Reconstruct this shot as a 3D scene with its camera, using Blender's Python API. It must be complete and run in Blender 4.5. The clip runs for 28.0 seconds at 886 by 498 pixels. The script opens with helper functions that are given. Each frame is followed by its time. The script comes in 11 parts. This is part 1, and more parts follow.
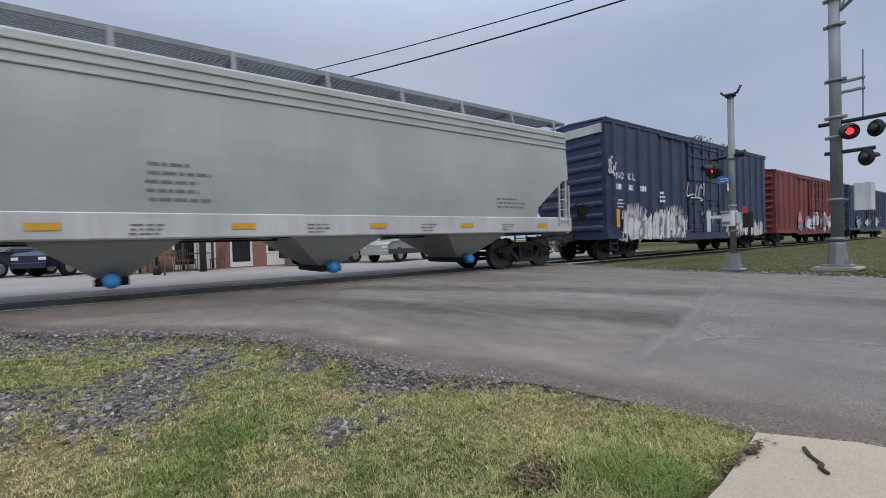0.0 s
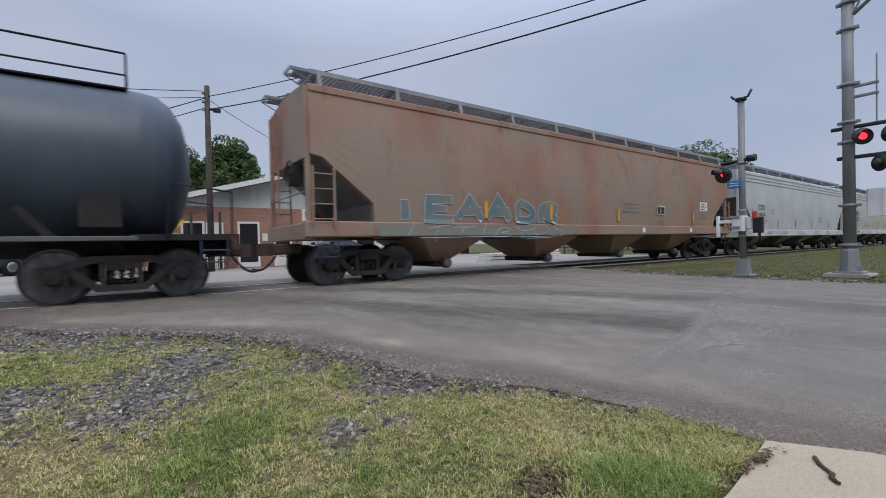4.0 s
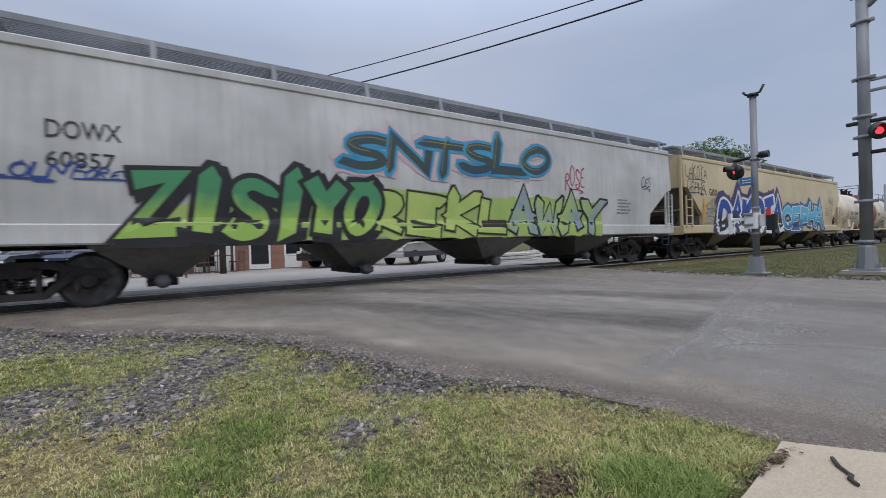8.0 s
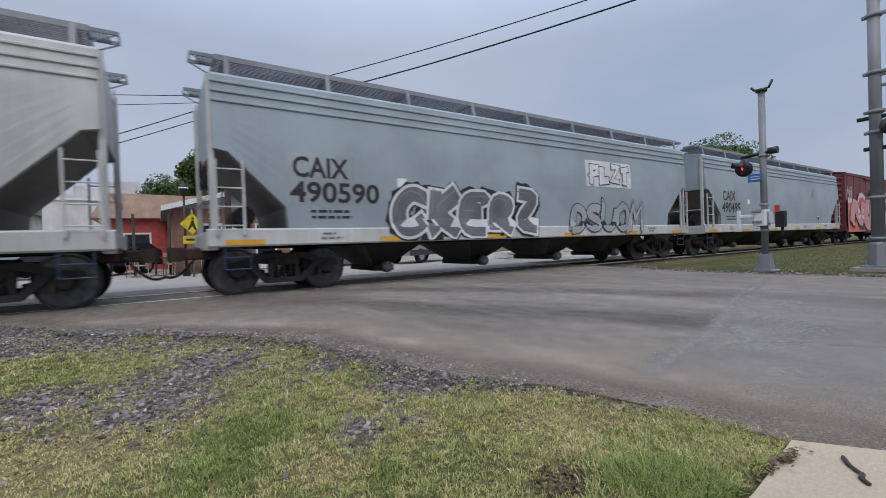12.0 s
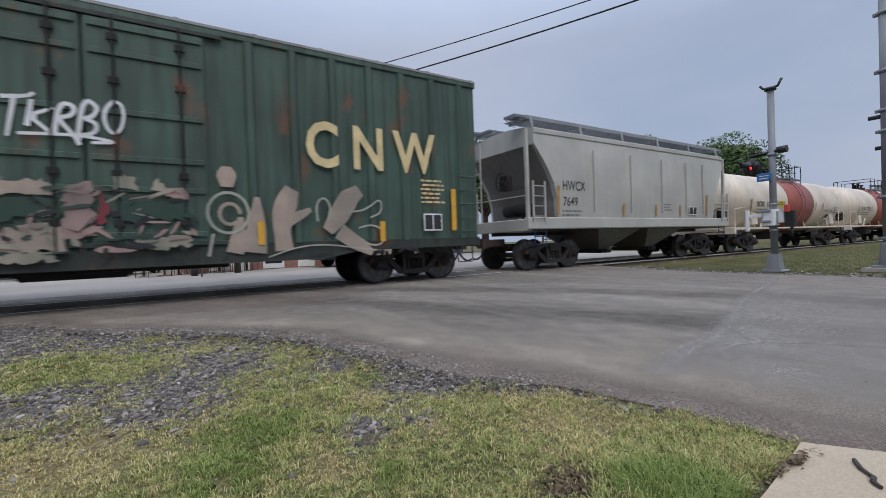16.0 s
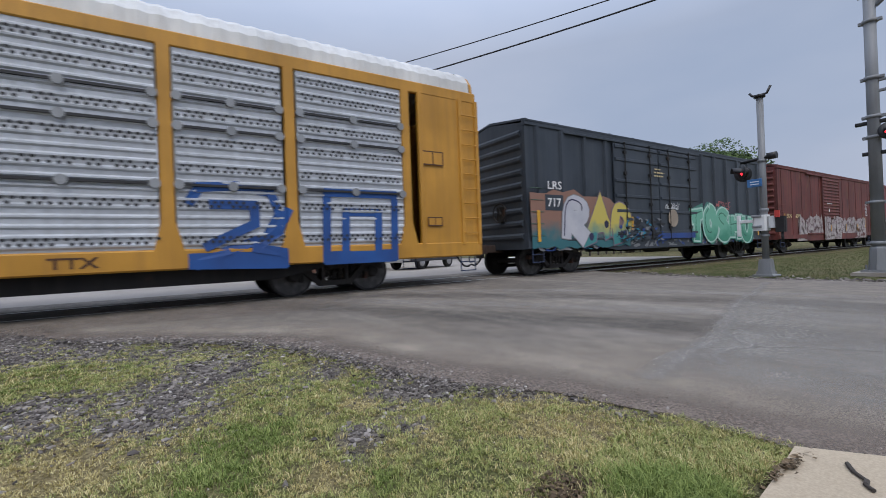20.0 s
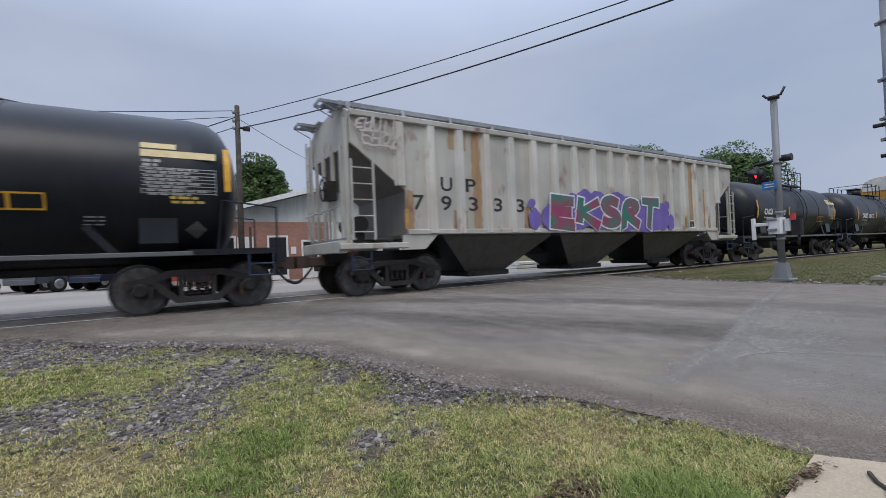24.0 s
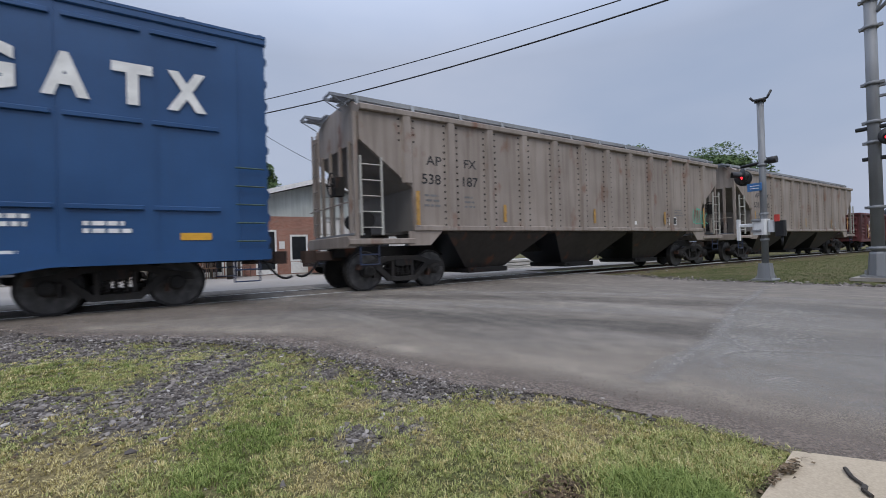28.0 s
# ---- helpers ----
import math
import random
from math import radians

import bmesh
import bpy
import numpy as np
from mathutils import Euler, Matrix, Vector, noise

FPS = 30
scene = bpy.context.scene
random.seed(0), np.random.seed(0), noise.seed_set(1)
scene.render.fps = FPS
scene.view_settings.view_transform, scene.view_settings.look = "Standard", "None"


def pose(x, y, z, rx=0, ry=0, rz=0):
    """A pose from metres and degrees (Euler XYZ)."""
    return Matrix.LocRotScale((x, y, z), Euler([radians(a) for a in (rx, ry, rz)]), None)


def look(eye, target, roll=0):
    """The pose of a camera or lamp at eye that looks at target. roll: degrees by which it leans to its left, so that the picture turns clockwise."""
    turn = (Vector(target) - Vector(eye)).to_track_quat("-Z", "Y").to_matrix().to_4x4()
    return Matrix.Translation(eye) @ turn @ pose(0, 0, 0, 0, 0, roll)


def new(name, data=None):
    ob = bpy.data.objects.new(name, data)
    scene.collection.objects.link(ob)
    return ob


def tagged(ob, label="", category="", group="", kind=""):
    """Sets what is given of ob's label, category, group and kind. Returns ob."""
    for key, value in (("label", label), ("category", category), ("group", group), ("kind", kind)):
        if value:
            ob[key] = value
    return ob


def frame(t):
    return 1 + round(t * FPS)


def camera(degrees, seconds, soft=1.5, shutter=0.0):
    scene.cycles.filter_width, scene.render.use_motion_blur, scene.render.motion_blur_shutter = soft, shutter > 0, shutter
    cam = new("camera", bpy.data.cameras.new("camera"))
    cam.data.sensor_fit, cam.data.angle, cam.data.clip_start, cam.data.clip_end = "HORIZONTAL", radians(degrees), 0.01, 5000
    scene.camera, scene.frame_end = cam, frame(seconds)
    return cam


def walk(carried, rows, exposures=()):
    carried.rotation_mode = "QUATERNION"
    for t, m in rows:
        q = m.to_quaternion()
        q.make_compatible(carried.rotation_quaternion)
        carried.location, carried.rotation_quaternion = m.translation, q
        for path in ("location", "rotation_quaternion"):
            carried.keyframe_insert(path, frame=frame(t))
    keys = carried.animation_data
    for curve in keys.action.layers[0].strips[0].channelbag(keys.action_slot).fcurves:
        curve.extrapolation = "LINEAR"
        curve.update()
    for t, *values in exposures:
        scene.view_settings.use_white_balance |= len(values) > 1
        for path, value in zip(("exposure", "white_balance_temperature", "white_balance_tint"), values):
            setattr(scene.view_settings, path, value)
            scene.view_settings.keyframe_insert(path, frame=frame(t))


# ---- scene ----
cam = camera(91.4, 28.0, soft=0.9, shutter=0.10)
EYE = (0.0, 0.0, 0.871)
PATH = [
    (0.0, look(EYE, (5.900, 8.072, 0.709), -1.79)),
    (0.5, look(EYE, (5.880, 8.087, 0.699), -1.67)),
    (1.0, look(EYE, (5.876, 8.090, 0.710), -1.74)),
    (1.5, look(EYE, (5.875, 8.091, 0.723), -1.62)),
    (2.0, look(EYE, (5.881, 8.086, 0.712), -1.41)),
    (2.5, look(EYE, (5.864, 8.099, 0.726), -1.45)),
    (3.0, look(EYE, (5.861, 8.102, 0.735), -1.27)),
    (3.5, look(EYE, (5.834, 8.121, 0.755), -1.24)),
    (5.5, look(EYE, (5.600, 8.284, 0.773), -1.43)),
    (6.0, look(EYE, (5.608, 8.279, 0.780), -1.62)),
    (6.5, look(EYE, (5.609, 8.278, 0.790), -1.63)),
    (7.0, look(EYE, (5.635, 8.261, 0.800), -1.77)),
    (7.5, look(EYE, (5.654, 8.248, 0.796), -1.67)),
    (8.0, look(EYE, (5.609, 8.279, 0.784), -1.76)),
    (8.5, look(EYE, (5.530, 8.332, 0.796), -1.97)),
    (9.0, look(EYE, (5.427, 8.399, 0.808), -1.97)),
    (9.5, look(EYE, (5.397, 8.418, 0.814), -1.84)),
    (10.0, look(EYE, (5.456, 8.380, 0.816), -1.82)),
    (10.5, look(EYE, (5.462, 8.376, 0.791), -1.85)),
    (11.0, look(EYE, (5.482, 8.363, 0.794), -1.84)),
    (11.5, look(EYE, (5.498, 8.352, 0.768), -1.91)),
    (12.0, look(EYE, (5.497, 8.353, 0.753), -2.00)),
    (12.5, look(EYE, (5.510, 8.344, 0.737), -2.03)),
    (14.5, look(EYE, (5.484, 8.361, 0.726), -1.93)),
    (15.0, look(EYE, (5.441, 8.389, 0.736), -1.85)),
    (15.5, look(EYE, (5.403, 8.414, 0.752), -1.91)),
    (16.0, look(EYE, (5.384, 8.426, 0.760), -2.02)),
    (16.5, look(EYE, (5.365, 8.438, 0.760), -2.05)),
    (17.0, look(EYE, (5.363, 8.439, 0.776), -2.08)),
    (17.5, look(EYE, (5.373, 8.434, 0.817), -2.11)),
    (18.0, look(EYE, (5.384, 8.427, 0.832), -1.97)),
    (18.5, look(EYE, (5.416, 8.406, 0.849), -2.04)),
    (19.0, look(EYE, (5.455, 8.381, 0.861), -2.13)),
    (19.5, look(EYE, (5.507, 8.347, 0.862), -2.19)),
    (20.0, look(EYE, (5.497, 8.354, 0.896), -2.21)),
    (20.5, look(EYE, (5.468, 8.372, 0.927), -2.20)),
    (21.0, look(EYE, (5.450, 8.384, 0.931), -2.17)),
    (21.5, look(EYE, (5.444, 8.388, 0.944), -2.29)),
    (23.5, look(EYE, (5.356, 8.443, 1.008), -2.28)),
    (24.0, look(EYE, (5.305, 8.476, 1.011), -2.39)),
    (24.5, look(EYE, (5.297, 8.481, 0.995), -2.20)),
    (25.0, look(EYE, (5.315, 8.470, 0.990), -1.75)),
    (25.5, look(EYE, (5.332, 8.459, 0.992), -1.51)),
    (26.0, look(EYE, (5.385, 8.425, 1.000), -1.51)),
    (26.5, look(EYE, (5.404, 8.414, 0.967), -1.48)),
    (27.0, look(EYE, (5.445, 8.387, 0.971), -1.54)),
    (27.5, look(EYE, (5.484, 8.362, 0.945), -1.60)),
    (28.0, look(EYE, (5.503, 8.349, 0.926), -1.70)),
]
walk(cam, PATH)
TRACK = 10.32  # the track's middle line, along x

# ---- light: a bright overcast sky and a very soft sun behind it ----
world = bpy.data.worlds.new("overcast_sky")
scene.world = world
world.use_nodes = True
wn, wl = world.node_tree.nodes, world.node_tree.links
wn.clear()
sky = wn.new("ShaderNodeTexSky")
sky.sky_type, sky.sun_disc = "NISHITA", False
sky.sun_elevation, sky.sun_rotation = radians(52), radians(200)
sky.air_density, sky.dust_density, sky.ozone_density = 1.6, 6.0, 2.0
wcoord = wn.new("ShaderNodeTexCoord")
wmap = wn.new("ShaderNodeMapping")
wmap.inputs["Scale"].default_value = (1, 1, 2.6)
wnoise = wn.new("ShaderNodeTexNoise")
wnoise.inputs["Scale"].default_value, wnoise.inputs["Detail"].default_value = 1.6, 4
wramp = wn.new("ShaderNodeValToRGB")
wramp.color_ramp.elements[0].position, wramp.color_ramp.elements[1].position = 0.32, 0.72
wramp.color_ramp.elements[0].color = (3.70, 4.45, 6.10, 1)
wramp.color_ramp.elements[1].color = (4.80, 5.35, 6.80, 1)
wmix = wn.new("ShaderNodeMixRGB")
wmix.inputs["Fac"].default_value = 0.9
wback = wn.new("ShaderNodeBackground")
wback.inputs["Strength"].default_value = 0.1
wout = wn.new("ShaderNodeOutputWorld")
wl.new(wcoord.outputs["Generated"], wmap.inputs["Vector"])
wl.new(wmap.outputs["Vector"], wnoise.inputs["Vector"])
wl.new(wnoise.outputs["Fac"], wramp.inputs["Fac"])
wl.new(sky.outputs["Color"], wmix.inputs["Color1"])
wl.new(wramp.outputs["Color"], wmix.inputs["Color2"])
wsep = wn.new("ShaderNodeSeparateXYZ")
wup = wn.new("ShaderNodeMapRange")  # an overcast sky is brightest overhead
wup.inputs["From Min"].default_value, wup.inputs["From Max"].default_value = 0.40, 0.95
wup.inputs["To Min"].default_value, wup.inputs["To Max"].default_value = 0.1, 0.31
wl.new(wcoord.outputs["Generated"], wsep.inputs[0])
wl.new(wsep.outputs["Z"], wup.inputs["Value"])
wl.new(wup.outputs["Result"], wback.inputs["Strength"])
wl.new(wmix.outputs["Color"], wback.inputs["Color"])
wl.new(wback.outputs["Background"], wout.inputs["Surface"])
sun = new("sun", bpy.data.lights.new("sun", "SUN"))
sun.data.energy, sun.data.angle, sun.data.color = 1.1, radians(30), (1.0, 0.955, 0.90)
sun.matrix_world = look((-20, -35, 60), (0, 0, 0))
scene.view_settings.exposure = 0.0


# ---- materials ----
def shader(name, rough=0.6, metal=0.0, spec=0.5):
    m = bpy.data.materials.new(name)
    m.use_nodes = True
    n, l = m.node_tree.nodes, m.node_tree.links
    b = n["Principled BSDF"]
    b.inputs["Roughness"].default_value, b.inputs["Metallic"].default_value = rough, metal
    b.inputs["Specular IOR Level"].default_value = spec
    return m, n, l, b


def noise_node(n, l, scale, detail=4, stretch=None, coord="Object"):
    c = n.new("ShaderNodeTexCoord")
    t = n.new("ShaderNodeTexNoise")
    t.inputs["Scale"].default_value, t.inputs["Detail"].default_value = scale, detail
    if stretch:
        mp = n.new("ShaderNodeMapping")
        mp.inputs["Scale"].default_value = stretch
        l.new(c.outputs[coord], mp.inputs["Vector"])
        l.new(mp.outputs["Vector"], t.inputs["Vector"])
    else:
        l.new(c.outputs[coord], t.inputs["Vector"])
    return t


def ramp(n, l, source, stops):
    r = n.new("ShaderNodeValToRGB")
    while len(r.color_ramp.elements) < len(stops):
        r.color_ramp.elements.new(0.5)
    for e, (p, c) in zip(r.color_ramp.elements, stops):
        e.position, e.color = p, (*c, 1)
    l.new(source, r.inputs["Fac"])
    return r


def mix(n, l, fac, a, b, kind="MIX"):
    x = n.new("ShaderNodeMixRGB")
    x.blend_type = kind
    for value, slot in ((fac, "Fac"), (a, "Color1"), (b, "Color2")):
        if isinstance(value, (int, float)):
            x.inputs[slot].default_value = value
        elif isinstance(value, tuple):
            x.inputs[slot].default_value = (*value, 1)
        else:
            l.new(value, x.inputs[slot])
    return x.outputs["Color"]


def bump(n, l, b, source, strength=0.3, distance=0.01):
    x = n.new("ShaderNodeBump")
    x.inputs["Strength"].default_value, x.inputs["Distance"].default_value = strength, distance
    l.new(source, x.inputs["Height"])
    l.new(x.outputs["Normal"], b.inputs["Normal"])


def paint(name, rgb, rough=0.5, dirt=0.35, rust=0.0, dirt_rgb=(0.10, 0.085, 0.07), metal=0.0, worn=0.76):
    """Weathered paint on steel: cloudy fading, running streaks, specks of rust."""
    m, n, l, b = shader(name, rough, metal)
    fade = noise_node(n, l, 0.7, 3)
    light = tuple(min(1, c * 1.12 + 0.01) for c in rgb)
    dark = tuple(c * worn for c in rgb)
    col = ramp(n, l, fade.outputs["Fac"], [(0.3, dark), (0.7, light)]).outputs["Color"]
    streak = noise_node(n, l, 3.0, 5, (2.6, 2.6, 0.16))
    mask = ramp(n, l, streak.outputs["Fac"], [(0.44, (0, 0, 0)), (0.72, (dirt, dirt, dirt))])
    col = mix(n, l, mask.outputs["Color"], col, dirt_rgb)
    if rust:
        spots = noise_node(n, l, 2.2, 8, (1.0, 1.0, 0.55))
        rm = ramp(n, l, spots.outputs["Fac"], [(0.62 - 0.25 * rust, (0, 0, 0)), (0.80 - 0.2 * rust, (1, 1, 1))])
        col = mix(n, l, rm.outputs["Color"], col, (0.17, 0.062, 0.028))
    grain = noise_node(n, l, 60, 3)
    col = mix(n, l, 0.12, col, grain.outputs["Fac"], "OVERLAY")
    l.new(col, b.inputs["Base Color"])
    bump(n, l, b, fade.outputs["Fac"], 0.25, 0.03)
    return m


def washed(name, rgb, bare):
    """Chalky old paint with broad washed-out runs of the older coat showing through."""
    m, n, l, b = shader(name, 0.6)
    fade = noise_node(n, l, 0.8, 4)
    col = ramp(n, l, fade.outputs["Fac"], [(0.3, tuple(c * 0.8 for c in rgb)), (0.7, tuple(c * 1.12 for c in rgb))]).outputs["Color"]
    runs = noise_node(n, l, 1.0, 4, (0.6, 0.6, 0.26))
    wash = ramp(n, l, runs.outputs["Fac"], [(0.40, (0, 0, 0)), (0.58, (0.72, 0.72, 0.72))])
    col = mix(n, l, wash.outputs["Color"], col, bare)
    specks = noise_node(n, l, 2.4, 8, (1.0, 1.0, 0.5))
    rm = ramp(n, l, specks.outputs["Fac"], [(0.60, (0, 0, 0)), (0.76, (0.8, 0.8, 0.8))])
    col = mix(n, l, rm.outputs["Color"], col, (0.19, 0.085, 0.05))
    grain = noise_node(n, l, 60, 3)
    col = mix(n, l, 0.12, col, grain.outputs["Fac"], "OVERLAY")
    l.new(col, b.inputs["Base Color"])
    bump(n, l, b, fade.outputs["Fac"], 0.25, 0.03)
    return m


def plain(name, rgb, rough=0.6, metal=0.0, vary=0.25, scale=9.0, bumps=0.15):
    m, n, l, b = shader(name, rough, metal)
    t = noise_node(n, l, scale, 5)
    lo, hi = tuple(c * (1 - vary) for c in rgb), tuple(min(1, c * (1 + vary)) for c in rgb)
    l.new(ramp(n, l, t.outputs["Fac"], [(0.3, lo), (0.7, hi)]).outputs["Color"], b.inputs["Base Color"])
    bump(n, l, b, t.outputs["Fac"], bumps, 0.005)
    return m


def glow(name, rgb, strength):
    m, n, l, b = shader(name, 0.3)
    b.inputs["Base Color"].default_value = (*rgb, 1)
    b.inputs["Emission Color"].default_value = (*rgb, 1)
    b.inputs["Emission Strength"].default_value = strength
    return m


def scatter_mat(name, stops, rough=0.9):
    """Many small pieces in one mesh, each with a colour of its own."""
    m, n, l, b = shader(name, rough, 0, 0.2)
    g = n.new("ShaderNodeNewGeometry")
    l.new(ramp(n, l, g.outputs["Random Per Island"], stops).outputs["Color"], b.inputs["Base Color"])
    return m


# ---- mesh building ----
class Geo:
    def __init__(self):
        self.v, self.f, self.s = [], [], []

    def add(self, verts, faces, smooth=False):
        k = len(self.v)
        self.v += verts
        self.f += [tuple(i + k for i in f) for f in faces]
        self.s += [smooth] * len(faces)
        return self

    def box(self, x0, x1, y0, y1, z0, z1):
        v = [(x, y, z) for x in (x0, x1) for y in (y0, y1) for z in (z0, z1)]
        return self.add(v, [(0, 1, 3, 2), (4, 6, 7, 5), (0, 4, 5, 1), (2, 3, 7, 6), (0, 2, 6, 4), (1, 5, 7, 3)])

    def cbox(self, x0, x1, y0, y1, z0, z1, c=0.02):
        """A box with chamfered edges along its longest side and at its ends."""
        d = (x1 - x0, y1 - y0, z1 - z0)
        ax = d.index(max(d))
        lo, hi = (x0, y0, z0), (x1, y1, z1)
        a, b = [i for i in range(3) if i != ax]
        c = min(c, d[a] * 0.3, d[b] * 0.3)

        def ring(at, inset):
            p = [(lo[a] + inset, lo[b] + c), (lo[a] + c, lo[b] + inset), (hi[a] - c, lo[b] + inset), (hi[a] - inset, lo[b] + c),
                 (hi[a] - inset, hi[b] - c), (hi[a] - c, hi[b] - inset), (lo[a] + c, hi[b] - inset), (lo[a] + inset, hi[b] - c)]
            out = []
            for q in p:
                w = [0, 0, 0]
                w[ax], w[a], w[b] = at, q[0], q[1]
                out.append(tuple(w))
            return out
        return self.loft([ring(lo[ax], 0), ring(hi[ax], 0)])

    def prism(self, poly, axis, a, b):
        """A flat outline drawn out along an axis: 'x' takes (y, z), 'y' takes (x, z), 'z' takes (x, y)."""
        def at(p, w):
            return {"x": (w, p[0], p[1]), "y": (p[0], w, p[1]), "z": (p[0], p[1], w)}[axis]
        return self.loft([[at(p, a) for p in poly], [at(p, b) for p in poly]])

    def loft(self, rings, caps=True, smooth=False, closed=True):
        n = len(rings[0])
        v = [p for r in rings for p in r]
        f = []
        for i in range(len(rings) - 1):
            for j in range(n if closed else n - 1):
                k = (j + 1) % n
                f.append((i * n + j, i * n + k, (i + 1) * n + k, (i + 1) * n + j))
        self.add(v, f, smooth)
        if caps:
            k = len(self.v) - len(v)
            self.f += [tuple(range(k + n - 1, k - 1, -1)), tuple(range(k + (len(rings) - 1) * n, k + len(rings) * n))]
            self.s += [False, False]
        return self

    def cyl(self, p, q, r, n=10, r2=None, smooth=True):
        p, q = Vector(p), Vector(q)
        d = (q - p).normalized()
        u = d.orthogonal().normalized()
        w = d.cross(u)
        rings = []
        for c, rad in ((p, r), (q, r if r2 is None else r2)):
            rings.append([tuple(c + rad * (math.cos(a) * u + math.sin(a) * w)) for a in (2 * math.pi * i / n for i in range(n))])
        return self.loft(rings, smooth=smooth and n > 6)

    def tube(self, pts, r, n=6):
        """A round bar bent along a line of points."""
        ps = [Vector(p) for p in pts]
        rings, u = [], None
        for i, p in enumerate(ps):
            d = (ps[min(i + 1, len(ps) - 1)] - ps[max(i - 1, 0)]).normalized()
            u = d.orthogonal().normalized() if u is None else (u - d * u.dot(d)).normalized()
            w = d.cross(u)
            rings.append([tuple(p + r * (math.cos(a) * u + math.sin(a) * w)) for a in (2 * math.pi * k / n for k in range(n))])
        return self.loft(rings, smooth=n > 6)

    def lathe(self, profile, axis="y", n=24, smooth=True, at=(0, 0, 0)):
        """Turn a profile of (radius, along) round an axis through the given point."""
        rings = []
        for r, h in profile:
            ring = []
            for i in range(n):
                c, s = r * math.cos(2 * math.pi * i / n), r * math.sin(2 * math.pi * i / n)
                p = {"y": (c, h, s), "x": (h, c, s), "z": (c, s, h)}[axis]
                ring.append((p[0] + at[0], p[1] + at[1], p[2] + at[2]))
            rings.append(ring)
        return self.loft(rings, smooth=smooth)

    def mesh(self, name):
        me = bpy.data.meshes.new(name)
        me.from_pydata(self.v, [], self.f)
        me.polygons.foreach_set("use_smooth", self.s)
        bm = bmesh.new()
        bm.from_mesh(me)
        bmesh.ops.recalc_face_normals(bm, faces=bm.faces)
        bm.to_mesh(me)
        bm.free()
        return me


def part(name, geo, material, parent=None, label="", kind="", loc=None, category=""):
    me = geo if isinstance(geo, bpy.types.Mesh) else geo.mesh(name)
    if not me.materials:
        me.materials.append(material)
    ob = new(name, me)
    if parent:
        ob.parent = parent
    if loc:
        ob.location = loc
    return tagged(ob, label, category, "", kind)


def thing(name, label, category, at=(0, 0, 0), group="", turn=0.0):
    ob = new(name)
    ob.matrix_world = pose(*at, 0, 0, turn)
    return tagged(ob, label, category, group)


MESHES = {}


def shared(key, make):
    if key not in MESHES:
        MESHES[key] = make().mesh(key)
    return MESHES[key]

STEEL = paint("dark_truck_steel", (0.0085, 0.0078, 0.0074), 0.85, 0.4, 0.03, (0.026, 0.022, 0.019))
CAST = paint("grimy_cast_steel", (0.018, 0.016, 0.0145), 0.8, 0.5, 0.05, (0.040, 0.033, 0.028))
RUSTY = paint("rust_brown_casting", (0.052, 0.030, 0.022), 0.85, 0.5, 0.1, (0.028, 0.020, 0.017))
WHEEL = plain("worn_wheel_steel", (0.015, 0.0135, 0.0125), 0.75, 0.1, 0.45, 5)
TREAD = plain("bright_wheel_rim", (0.085, 0.082, 0.080), 0.5, 0.6, 0.4, 8)
FLANGE = plain("dusty_flangeway_rubber", (0.060, 0.056, 0.052), 0.85)
RUBBER = plain("black_rubber_hose", (0.012, 0.012, 0.013), 0.6)
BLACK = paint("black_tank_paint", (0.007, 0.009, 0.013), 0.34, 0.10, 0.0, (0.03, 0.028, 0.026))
BLACK.node_tree.nodes["Principled BSDF"].inputs["Specular IOR Level"].default_value = 0.28
RAIL_GREY = paint("grey_fitting_and_rail_highlight", (0.10, 0.105, 0.11), 0.5, 0.3)
GALV = paint("galvanised_steel", (0.30, 0.31, 0.32), 0.5, 0.35, 0.0, (0.16, 0.15, 0.14), 0.35)
GRATE = paint("weathered_walkway_grating", (0.20, 0.215, 0.24), 0.55, 0.3, 0.0, (0.13, 0.13, 0.14), 0.2)
# grime, darkened further by the shade under the hopper ends
GRIMY_SHADE = paint("grimy_shaded_slope_sheet", (0.19, 0.178, 0.165), 0.8, 0.5, 0.0, (0.15, 0.125, 0.10))
YELLOW = plain("yellow_reflector", (0.62, 0.33, 0.03), 0.45, 0, 0.12)
WHITE_INK = plain("white_lettering", (0.72, 0.72, 0.70), 0.6, 0, 0.15, 4)
CREAM_INK = plain("cream_lettering", (0.62, 0.50, 0.26), 0.6, 0, 0.15, 4)
GOLD_INK = plain("yellow_lettering", (0.58, 0.42, 0.10), 0.6, 0, 0.12, 4)
BLACK_INK = plain("black_lettering", (0.022, 0.022, 0.024), 0.6, 0, 0.2, 4)
GREY_INK = plain("faded_grey_lettering", (0.16, 0.16, 0.16), 0.65, 0, 0.2, 4)
RED_INK = plain("red_marking", (0.50, 0.05, 0.04), 0.55, 0, 0.2, 4)
SPRAYS = {}


def spray(key, rgb, rgb2=None):
    """Spray paint, fading between two colours."""
    if key not in SPRAYS:
        m, n, l, b = shader("spray_paint_" + key, 0.55)
        t = noise_node(n, l, 1.3, 4)
        rgb2 = rgb2 or tuple(c * 0.7 for c in rgb)
        l.new(ramp(n, l, t.outputs["Fac"], [(0.36, rgb2), (0.62, rgb)]).outputs["Color"], b.inputs["Base Color"])
        SPRAYS[key] = m
    return SPRAYS[key]


